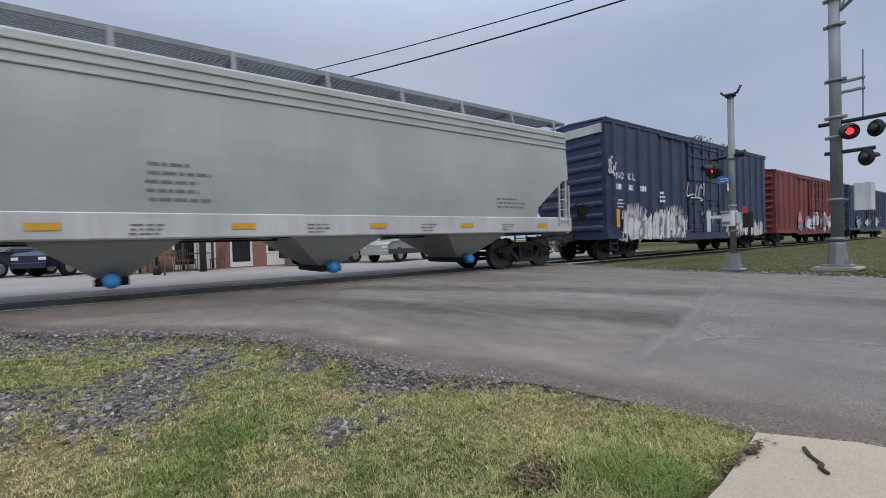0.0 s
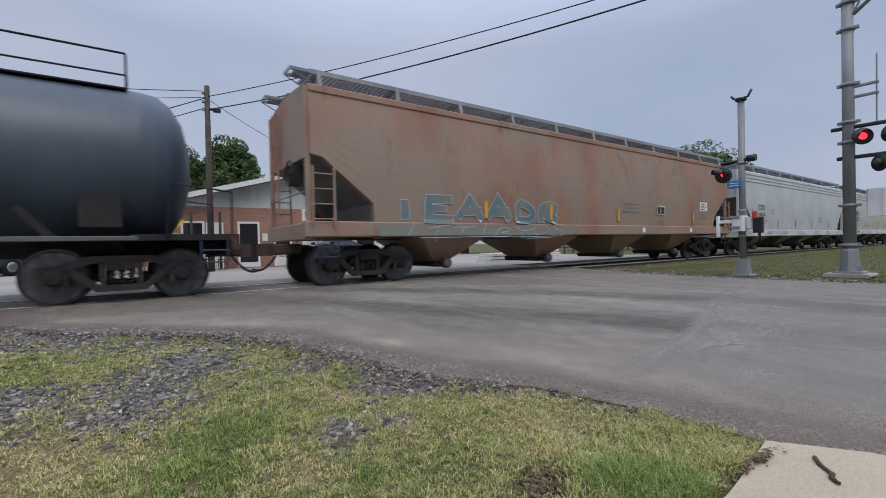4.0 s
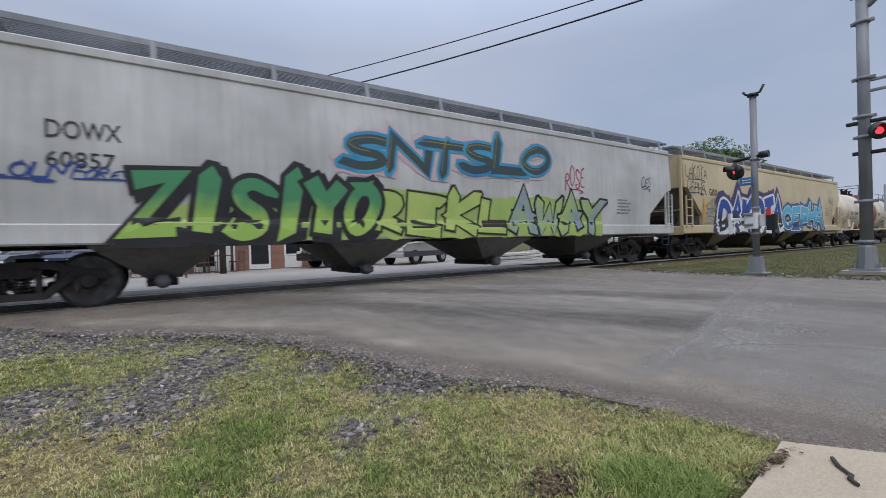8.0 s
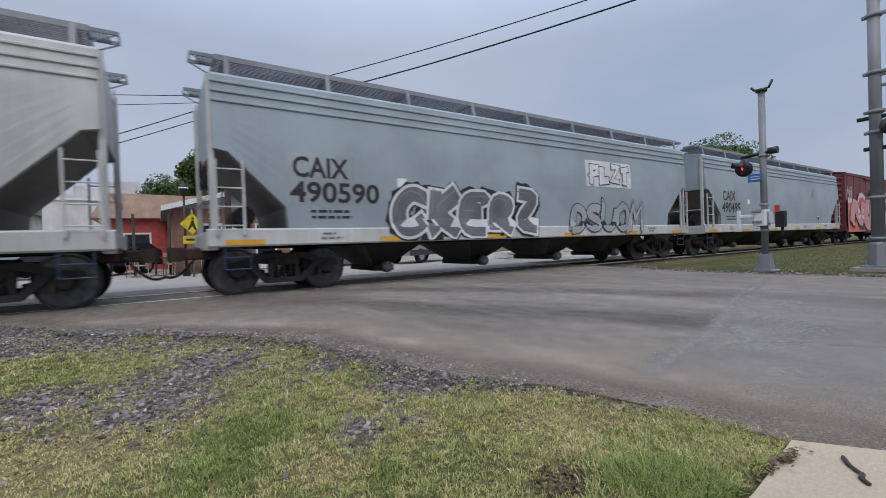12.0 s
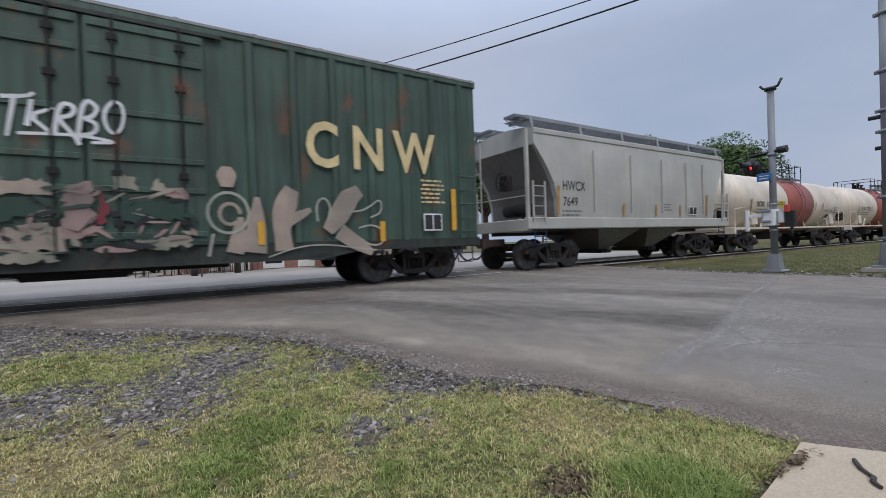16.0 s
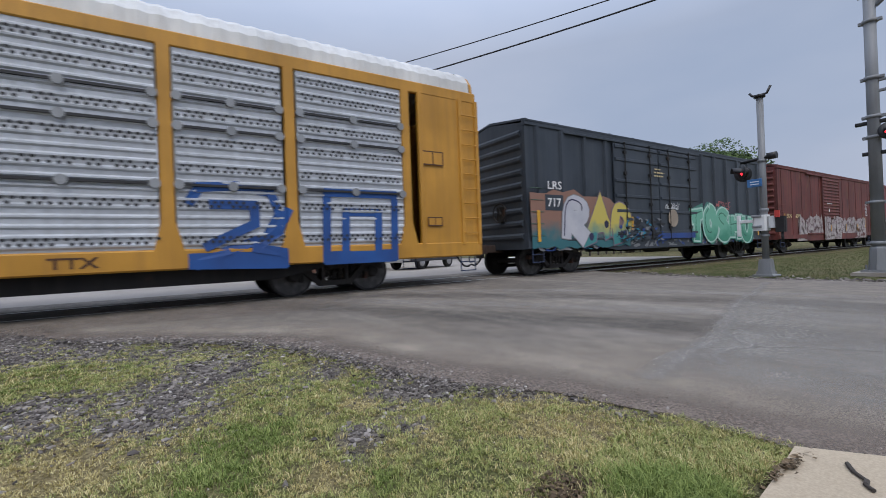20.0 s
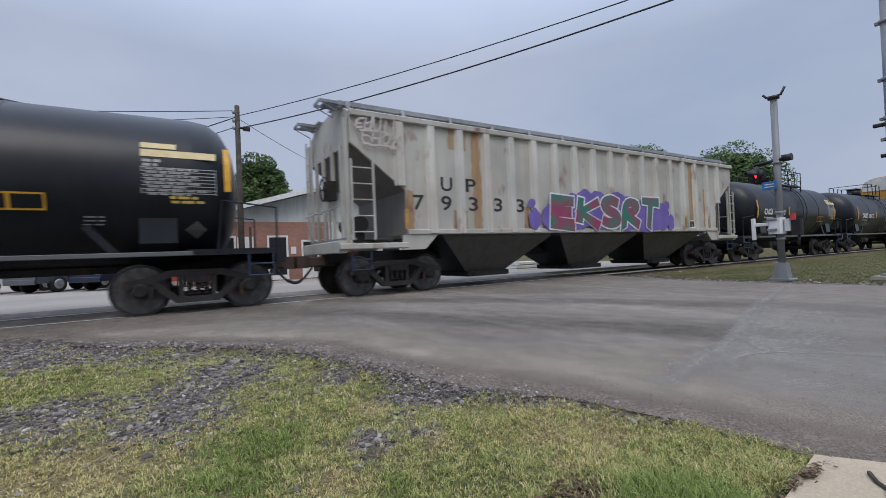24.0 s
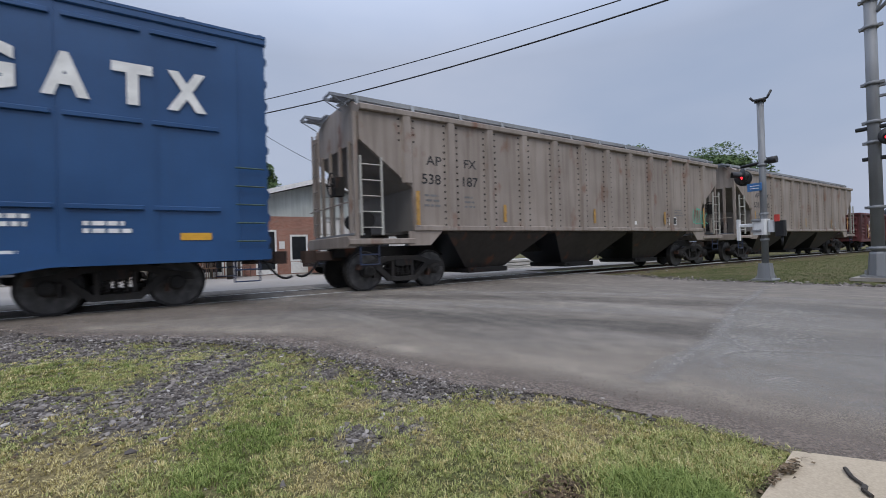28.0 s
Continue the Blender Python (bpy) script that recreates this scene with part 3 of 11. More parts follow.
def graffiti(car, word, x, z, w, h, fill, line, off, seed=0, back=None, lean=0.12, edge=0.05, step=0.25, lift=0.010, shine=None, fat=0.26, spikes=2, over=1.12, halo=0.13, drop=None, rounded=False,
             low=None, dots=None, rise=0.0):
    """A sprayed piece: fat letters built of swelling strokes that overlap, with flared or pointed ends, an outline, and a cloud behind."""
    rnd = random.Random(seed)
    cell = w / len(word)
    wide = cell * over
    thick = min(fat * h, 0.40 * cell)
    em = h / 0.75
    low = z - 0.02 if low is None else low
    drawn = []
    for i, ch in enumerate(word):
        if ch not in STROKES:
            drawn.append([])
            continue
        lx, lz, lh = x + (i + 0.5) * cell - wide / 2, z + rise * i / len(word) + thick * 0.5 + rnd.uniform(0.0, 0.07) * h, rnd.uniform(0.86, 1.0) * h - thick
        shear, tilt, wave, ph = lean * rnd.uniform(0.3, 1.3), rnd.uniform(-0.08, 0.08), rnd.uniform(0.02, 0.05), rnd.uniform(0, 6.28)
        inner = wide - thick

        def put(u, v):
            uu = u + wave * math.sin(4.5 * v + ph)
            vv = v + wave * math.sin(3.6 * u + ph * 1.7)
            return lx + thick / 2 + uu * inner + shear * (vv - 0.3) * lh * 0.6, lz + vv * lh + tilt * (uu - 0.5) * wide
        lines = []
        for stroke in STROKES[ch]:
            pts = [put(u, v) for u, v in stroke]
            if rounded or len(pts) > 5:
                pts = curve(pts, 2)
            n = len(pts)
            k0, k1 = rnd.uniform(0.85, 1.3), rnd.uniform(0.85, 1.3)
            widths = [thick * (k0 + (k1 - k0) * j / (n - 1)) * (1 + 0.12 * math.sin(2.5 * j / n + ph)) for j in range(n)]
            for end in (0, 1):
                if spikes and rnd.random() < 0.16 * spikes:
                    p, q = (pts[0], pts[1]) if end == 0 else (pts[-1], pts[-2])
                    d = math.hypot(p[0] - q[0], p[1] - q[1]) or 1
                    far = thick * rnd.uniform(0.6, 1.3)
                    side = rnd.uniform(-0.6, 0.6) * far
                    tip = (p[0] + (p[0] - q[0]) / d * far - (p[1] - q[1]) / d * side, p[1] + (p[1] - q[1]) / d * far + (p[0] - q[0]) / d * side)
                    if end == 0:
                        pts, widths = [tip] + pts, [0.02] + widths
                    else:
                        pts, widths = pts + [tip], widths + [0.02]
            lines.append((pts, widths))
        drawn.append(lines)
    layers = [("graffiti_halo", back, halo * em, 0.0, 0.0)] if back else []
    if drop:
        layers.append(("graffiti_shadow", drop, (edge + 0.015) * em, 0.003, 0.0))
    layers += [("graffiti_outline", line, edge * em, 0.005, 0.0026), ("graffiti_fill", fill, 0.0, 0.0070, 0.0026)]
    for name, ink, grow, up, climb in layers:
        shift = 0.07 * h if name == "graffiti_shadow" else 0.0
        for i, lines in enumerate(drawn):
            v2, f2 = [], []
            for pts, widths in lines:
                if name == "graffiti_halo":
                    pts = paced(pts, 0.16)
                    widths = [thick * rnd.uniform(0.75, 1.6) for _ in pts]
                ribbon([(p[0] + shift, p[1] - shift) for p in pts], widths, grow, v2, f2, climb * i)
            if v2:
                v2 = [(p[0], max(low - (grow if name != "graffiti_fill" else 0) * 0.5, p[1]), p[2]) for p in v2]
                part(name, lay(v2, f2, off, lift + up, step), ink, car)
    for i, lines in enumerate(drawn):
        if shine:
            v2, f2 = [], []
            for pts, widths in lines:
                m = len(pts) // 2 + 1
                ribbon([(p[0] - thick * 0.22, p[1] + thick * 0.20) for p in pts[:m]], [thick * 0.10] * m, 0.0, v2, f2, 0.0026 * i)
            if v2:
                part("graffiti_shine", lay([(p[0], max(low, p[1]), p[2]) for p in v2], f2, off, lift + 0.0088, step), shine, car)
        for pts, widths in lines if dots else ():
            p = pts[rnd.randrange(len(pts))]
            ring = blob(rnd, p[0], max(low + thick * 0.3, p[1]), thick * 0.26, thick * 0.3, 12, 0.1)
            part("graffiti_dot", lay(ring, [tuple(range(12))], off, lift + 0.0094 + 0.0026 * i, step), dots, car)


def handstyle(car, word, x, z, w, h, ink, off, seed=0, thick=0.035, lift=0.008, step=0.0):
    """Quick hand-sprayed letters: slanted, uneven, joined by swings, with ticks at their ends and a flourish below."""
    rnd = random.Random(seed)
    cell = w / len(word)
    slant = rnd.uniform(0.15, 0.4)
    v2, f2 = [], []
    for i, ch in enumerate(word):
        if ch not in STROKES:
            continue
        ti, kh, up = rnd.uniform(-0.25, 0.25), rnd.uniform(0.75, 1.3), rnd.uniform(-0.12, 0.12)
        for stroke in STROKES[ch]:
            pts = [(x + (i + 0.02 + 0.98 * u + slant * (v - 0.5)) * cell + rnd.uniform(-0.06, 0.06) * cell, z + h * (up + kh * (v + ti * (u - 0.5))) + rnd.uniform(-0.05, 0.05) * h) for u, v in stroke]
            if rnd.random() < 0.35:
                p = pts[-1]
                pts.append((p[0] + rnd.uniform(0.1, 0.4) * cell, p[1] + rnd.uniform(-0.3, 0.15) * h))
            if len(pts) > 2:
                pts = curve(pts, 2 if len(pts) > 4 else 1)
            n = len(pts)
            a, b = rnd.uniform(0.7, 1.2), rnd.uniform(0.6, 1.2)
            ribbon(pts, [thick * (a + (b - a) * j / (n - 1)) for j in range(n)], 0.0, v2, f2, 0.0004 * (i % 5))
    u0 = rnd.uniform(0.0, 0.3)
    ribbon(curve([(x + w * u0, z - 0.12 * h), (x + w * 0.6, z - 0.02 * h), (x + w * 0.95, z - 0.2 * h), (x + w * 0.7, z - 0.26 * h)], 2), [thick * 0.8] * 16, 0.0, v2, f2, 0.002)
    part("spray_tag", lay(v2, f2, off, lift, step), ink, car)


ARC_C = [(0.9, 0.8), (0.55, 1.0), (0.15, 0.8), (0.0, 0.45), (0.2, 0.08), (0.6, 0.0), (0.95, 0.2)]
ARC_O = [(0.5, 1.0), (0.12, 0.78), (0.05, 0.35), (0.4, 0.0), (0.8, 0.15), (0.95, 0.6), (0.72, 0.95), (0.45, 0.98)]
STROKES = {
    "A": [[(0.0, 0.0), (0.45, 1.05), (0.95, -0.05)], [(0.1, 0.4), (0.85, 0.38)]], "B": [[(0.1, 0.0), (0.12, 1.0), (0.75, 0.85), (0.6, 0.55), (0.15, 0.5), (0.85, 0.35), (0.75, 0.05), (0.05, 0.0)]],
    "C": [ARC_C], "D": [[(0.1, 0.0), (0.12, 1.0), (0.7, 0.85), (0.95, 0.45), (0.6, 0.05), (0.05, 0.0)]], "E": [[(0.9, 1.0), (0.1, 0.95), (0.08, 0.02), (0.95, 0.0)], [(0.1, 0.5), (0.75, 0.52)]],
    "F": [[(0.9, 1.0), (0.15, 0.95), (0.1, -0.05)], [(0.12, 0.5), (0.7, 0.52)]], "G": [ARC_C + [(0.95, 0.5), (0.55, 0.5)]], "H": [[(0.1, 1.0), (0.08, 0.0)], [(0.9, 1.05), (0.88, -0.1)], [(0.05, 0.5), (0.95, 0.55)]],
    "I": [[(0.5, 1.0), (0.5, 0.0)]], "K": [[(0.12, 1.05), (0.08, 0.0)], [(0.95, 1.0), (0.12, 0.45), (1.05, -0.1)]], "L": [[(0.12, 1.05), (0.05, 0.05), (0.95, 0.1)]], "M": [[(0.0, 0.0), (0.15, 1.0), (0.5, 0.4), (0.85, 1.0), (1.0, 0.0)]],
    "N": [[(0.05, 0.0), (0.12, 1.0), (0.88, 0.0), (0.95, 1.05)]], "O": [ARC_O], "P": [[(0.1, -0.1), (0.12, 1.0), (0.8, 0.95), (0.85, 0.55), (0.15, 0.45)]], "R": [[(0.1, 0.0), (0.12, 1.0), (0.8, 0.9), (0.75, 0.55), (0.15, 0.5), (0.95, -0.05)]],
    "S": [[(0.9, 0.85), (0.5, 1.0), (0.12, 0.8), (0.3, 0.55), (0.8, 0.4), (0.85, 0.12), (0.4, 0.0), (0.05, 0.15)]], "T": [[(0.0, 0.95), (1.0, 1.0)], [(0.5, 0.98), (0.45, -0.1)]], "V": [[(0.0, 1.0), (0.45, 0.0), (0.95, 1.05)]],
    "J": [[(0.2, 1.0), (0.9, 1.0)], [(0.6, 1.0), (0.6, 0.25), (0.35, 0.0), (0.0, 0.2)]], "Q": [ARC_O, [(0.55, 0.35), (1.0, -0.1)]], "U": [[(0.05, 1.0), (0.05, 0.35), (0.3, 0.0), (0.7, 0.0), (0.92, 0.35), (0.95, 1.0)]],
    "W": [[(0.0, 1.0), (0.2, 0.0), (0.5, 0.7), (0.8, 0.0), (1.0, 1.0)]], "X": [[(0.0, 1.0), (1.0, 0.0)], [(0.95, 1.0), (0.05, 0.0)]], "Y": [[(0.0, 1.0), (0.45, 0.5), (0.95, 1.0)], [(0.45, 0.5), (0.4, -0.1)]], "Z": [[(0.05, 0.95), (0.95, 1.0), (0.05, 0.05), (1.0, 0.05)]]}


def corner_fittings(car, hl, y, zs, ztop, mat, step_mat=None, rungs=4, lw=0.46, inset=0.12, lz=2.55):
    """At each corner: a post, a side ladder, a step below the sill; at each end a platform and a brake stand or ladder."""
    for sx in (-1, 1):
        for sy in (-1, 1):
            g = Geo()
            x = sx * (hl - inset)
            g.cbox(x - 0.05, x + 0.05, sy * (y - 0.12) - 0.05, sy * (y - 0.12) + 0.05, zs, ztop, 0.01)
            part("corner_post", g, mat, car)
            lad = part("ladder", shared(f"ladder{lw}{zs}{lz}{rungs}", lambda: ladder_geo(lw, zs + 0.22, lz, rungs)), step_mat or mat, car,
                       loc=(sx * (hl - inset - 0.04) - (lw if sx > 0 else 0), sy * y, 0))
            if sy > 0:
                lad.location.x += lw
                lad.rotation_euler = (0, 0, math.pi)
            part("stirrup_step", shared("stirrup", stirrup_geo), step_mat or mat, car, loc=(sx * (hl - 0.5), sy * (y - 0.04), zs - 0.42))
        g = Geo()
        for k in range(5):
            g.box(sx * (hl - 0.30) + k * 0.06 - 0.14, sx * (hl - 0.30) + k * 0.06 - 0.10, -y + 0.15, y - 0.15, zs + 0.24, zs + 0.28)
        part("end_platform", g, GRATE, car)
        g = Geo()
        for k in range(7):
            z = zs + 0.6 + 0.42 * k
            if z < ztop:
                g.cyl((sx * (hl - 0.06), 0.62, z), (sx * (hl - 0.06), 1.08, z), 0.014, 6)
        for yy in (0.62, 1.08):
            g.box(sx * (hl - 0.06) - 0.02, sx * (hl - 0.06) + 0.02, yy - 0.02, yy + 0.02, zs + 0.3, ztop)
        g.cyl((sx * (hl - 0.05), -y + 0.15, zs + 0.95), (sx * (hl - 0.05), y - 0.15, zs + 0.95), 0.016, 6)
        part("end_ladder", g, mat, car)
    b = part("brake_wheel", shared("brake_wheel", brake_wheel_geo), STEEL, car, loc=(-hl + 0.02, -0.45, zs + 1.45))
    b.rotation_euler = (0, 0, 0)
    g = Geo()
    g.cyl((-hl + 0.75, -0.8, zs + 0.62), (-hl + 0.75, 0.2, zs + 0.62), 0.20, 14)
    g.box(-hl + 0.62, -hl + 0.88, -0.7, -0.6, zs + 0.2, zs + 0.62)
    part("air_reservoir", g, STEEL, car)


WALKWAY = paint("galvanised_walkway", (0.25, 0.265, 0.28), 0.6, 0.3, 0.0, (0.14, 0.13, 0.12))


def running_board(car, hl, z, y0, y1, mat, over=0.24, post=1.9, rise=0.12):
    """The grated roof walkways: long slats on brackets, one on each side, joined over the ends."""
    for sy in (-1, 1):
        g = Geo()
        n = 13
        for k in range(n):
            y = y0 + (y1 - y0) * k / (n - 1)
            g.box(-hl + 0.1, hl - 0.1, sy * y - 0.011, sy * y + 0.011, z, z + 0.024)
        x = -hl + 0.15
        while x < hl - 0.1:
            g.box(x, x + 0.014, min(sy * y0, sy * y1), max(sy * y0, sy * y1), z - 0.006, z + 0.02)
            x += 0.10
        part("roof_walkway", g, GRATE, car)
        g = Geo()
        g.box(-hl + 0.1, hl - 0.1, sy * y1 - 0.02, sy * y1 + 0.02, z - 0.05, z + 0.05)
        n = int(2 * hl / post)
        for k in range(n + 1):
            x = -hl + 0.3 + (2 * hl - 0.6) * k / n
            g.box(x - 0.04, x + 0.04, min(sy * y0, sy * y1), max(sy * y0, sy * y1), z - 0.06, z - 0.01)
            g.prism([(sy * (y1 + 0.03), z + 0.03), (sy * y1, z + 0.03), (sy * (y1 + 0.08), z - rise), (sy * (y1 + 0.13), z - rise)], "x", x - 0.045, x + 0.045)
        part("walkway_bracket", g, WALKWAY, car)
    for sx in (-1, 1):
        xa, xb = sorted((sx * (hl - 0.15), sx * (hl + over)))
        for sy in (-1, 1):
            g = Geo()
            for yy in (y1 - 0.42, y1):
                g.box(xa, xb, sy * yy - 0.015, sy * yy + 0.015, z - 0.035, z + 0.03)
                g.tube([(sx * (hl + over * 0.9), sy * yy, z - 0.03), (sx * (hl - 0.10), sy * yy, z - 0.22)], 0.012, 6)
            g.box(xb - 0.02 if sx > 0 else xa, xb if sx > 0 else xa + 0.02, min(sy * y1, sy * (y1 - 0.42)), max(sy * y1, sy * (y1 - 0.42)), z - 0.03, z + 0.03)
            walk_end = part("end_walkway", g, GRATE, car)
            for k in range(6):
                part("slat", shared("walk_slat", lambda: Geo().box(-0.014, 0.014, -0.21, 0.21, -0.02, 0.02)), GRATE, walk_end, loc=(sx * (hl + over * (k / 6) - 0.10), sy * (y1 - 0.21), z))


def bays(car, hl, n, zs, mat, gate, cap=None, depth=0.40, span=None, y=1.36, gate_w=0.42, wide=0.49, ends=None):
    """Hopper bays that taper down to their outlets."""
    span = span or (2 * hl - 5.0)
    w = span / n
    for i in range(n):
        x = -span / 2 + (i + 0.5) * w
        b = Geo()
        b.loft([[(x - w * wide, -y, zs + 0.25), (x + w * wide, -y, zs + 0.25), (x + w * wide, y, zs + 0.25), (x - w * wide, y, zs + 0.25)],
                [(x - w * (wide - 0.04), -y + 0.02, zs - 0.04), (x + w * (wide - 0.04), -y + 0.02, zs - 0.04), (x + w * (wide - 0.04), y - 0.02, zs - 0.04), (x - w * (wide - 0.04), y - 0.02, zs - 0.04)],
                [(x - gate_w, -0.62, depth), (x + gate_w, -0.62, depth), (x + gate_w, 0.62, depth), (x - gate_w, 0.62, depth)]])
        bay = part("hopper_bay", b, mat, car)
        # added plates on the slopes facing along the car: grime and shade as colour
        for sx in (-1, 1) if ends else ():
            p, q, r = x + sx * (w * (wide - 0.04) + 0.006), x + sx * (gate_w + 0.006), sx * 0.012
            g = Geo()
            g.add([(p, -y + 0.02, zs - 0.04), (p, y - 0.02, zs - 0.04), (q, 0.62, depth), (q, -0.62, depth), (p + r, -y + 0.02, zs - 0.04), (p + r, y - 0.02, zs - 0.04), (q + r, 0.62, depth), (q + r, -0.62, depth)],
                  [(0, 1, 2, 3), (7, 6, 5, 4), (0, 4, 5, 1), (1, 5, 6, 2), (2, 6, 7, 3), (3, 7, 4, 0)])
            part("shaded_slope_plate", g, ends, bay)
        g = Geo()
        g.cbox(x - gate_w - 0.05, x + gate_w + 0.05, -0.78, 0.78, depth - 0.12, depth + 0.02, 0.02)
        g.cyl((x - gate_w + 0.1, -0.9, depth - 0.03), (x - gate_w + 0.1, 0.9, depth - 0.03), 0.05, 8)
        part("outlet_gate", g, gate, bay)
        if cap:
            g = Geo()
            g.lathe([(0.0, -1.05), (0.10, -1.04), (0.135, -0.98), (0.135, -0.80), (0.0, -0.78)], "y", 14, at=(x, 0, depth - 0.02))
            part("outlet_cap", g, cap, bay)


def curved_off(zs, top, wide=1.50, belly=0.075):
    def off(z):
        u = min(1, max(0, (z - zs - 0.25) / (top - zs - 0.25)))
        return wide + belly * math.sin(math.pi * u) - 0.05 * u
    return off


def hopper(name, label, L, mats, zs=1.04, top=4.2, cut=1.2, cut_z=2.72, n_bays=4, cap=None, ribs_top=True, tc=None, board=True, depth=0.40, round_cut=False, gate=None, span=None, sill_h=0.34):
    """A smooth-sided covered hopper with bowed sides. mats: body, sill, bay."""
    car = thing(name, label, "freight car", group="freight cars of the train")
    hl = L / 2
    off = curved_off(zs, top)
    body, sill, bay = mats

    def ring(x, zb):
        side = []
        for k in range(10):
            z = zb + (top - zb) * k / 9
            side.append((off(z), z))
        side += [(1.36, top + 0.07), (1.05, top + 0.14), (0.45, top + 0.2)]
        return [(x, -y, z) for y, z in side] + [(x, y, z) for y, z in reversed(side)]
    e = hl - (0.34 if round_cut else 0.14)
    if round_cut:
        st = [(e, top - 0.40), (e - 0.16, top - 0.62), (e - 0.42, top - 1.0), (e - 0.70, top - 1.5), (e - 0.82, top - 1.95), (e - 0.86, zs + 0.22)]
    else:
        st = [(e, cut_z), (e - 0.24, cut_z - 0.04), (e - cut - 0.2, zs + 0.75), (e - cut - 0.26, zs + 0.22)]
    rings = [ring(-x, z) for x, z in st] + [ring(x, z) for x, z in reversed(st)]
    part("body", Geo().loft(rings, smooth=False), body, car)
    for sy in (-1, 1):
        g = Geo()
        g.prism([(sy * 1.38, zs), (sy * 1.52, zs), (sy * 1.54, zs + 0.03), (sy * 1.54, zs + sill_h - 0.03), (sy * 1.50, zs + sill_h), (sy * 1.38, zs + sill_h)], "x", -hl, hl)
        part("side_sill", g, sill, car)
        if ribs_top:
            for k in range(3):
                z = top - 0.12 - 0.18 * k
                g = Geo()
                g.cbox(-e, e, sy * (off(z) + 0.004) - 0.025, sy * (off(z) + 0.004) + 0.025, z - 0.024, z + 0.024, 0.01)
                part("roof_stringer", g, body, car)
        else:
            g = Geo()
            g.cbox(-e, e, sy * (off(top) - 0.01) - 0.05, sy * (off(top) - 0.01) + 0.05, top - 0.10, top + 0.06, 0.02)
            part("top_chord", g, body, car)
    for sx in (-1, 1):
        part("end_sill", Geo().cbox(sx * (hl - 0.09) - 0.09, sx * (hl - 0.09) + 0.09, -1.45, 1.45, zs - 0.05, zs + 0.30, 0.02), sill, car)
    g = Geo()
    g.cbox(-e + 0.4, e - 0.4, -0.3, 0.3, top + 0.18, top + 0.33, 0.04)
    part("roof_hatch", g, body, car)
    g = Geo()
    g.cbox(-hl + 0.5, hl - 0.5, -1.30, -1.12, zs + 0.0, zs + 0.06, 0.01)
    g.tube([(-hl + 1.2, -1.05, zs + 0.02), (hl - 1.2, -1.05, zs + 0.02)], 0.03, 6)
    part("brake_pipe", g, STEEL, car)
    corner_fittings(car, hl, 1.52, zs, top, sill)
    if board:
        running_board(car, hl - 0.15, top + 0.40, 0.38, 1.25, body, 0.30, rise=0.42)
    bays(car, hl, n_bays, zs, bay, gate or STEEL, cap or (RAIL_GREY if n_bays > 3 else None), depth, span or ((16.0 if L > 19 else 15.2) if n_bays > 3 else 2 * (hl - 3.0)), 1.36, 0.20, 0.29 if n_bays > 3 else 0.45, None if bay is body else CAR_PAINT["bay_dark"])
    # thin sheets over the body's end slopes; their colour holds grime and shade
    for sx in (-1, 1):
        low = [(sx * (x + 0.012), z - 0.012) for x, z in st]
        g = Geo()
        g.prism(low + [(x - sx * 0.010, z + 0.010) for x, z in reversed(low)], "y", -1.40, 1.40)
        part("slope_sheet", g, GRIMY_SHADE, car, "grimy sloping end sheet with its shade painted in")
    running_gear(car, hl, tc or hl - 1.6, zs - 0.05)

    def face(z):
        return max(off(z), 1.542) if z < zs + sill_h + 0.02 else off(z)
    return car, face


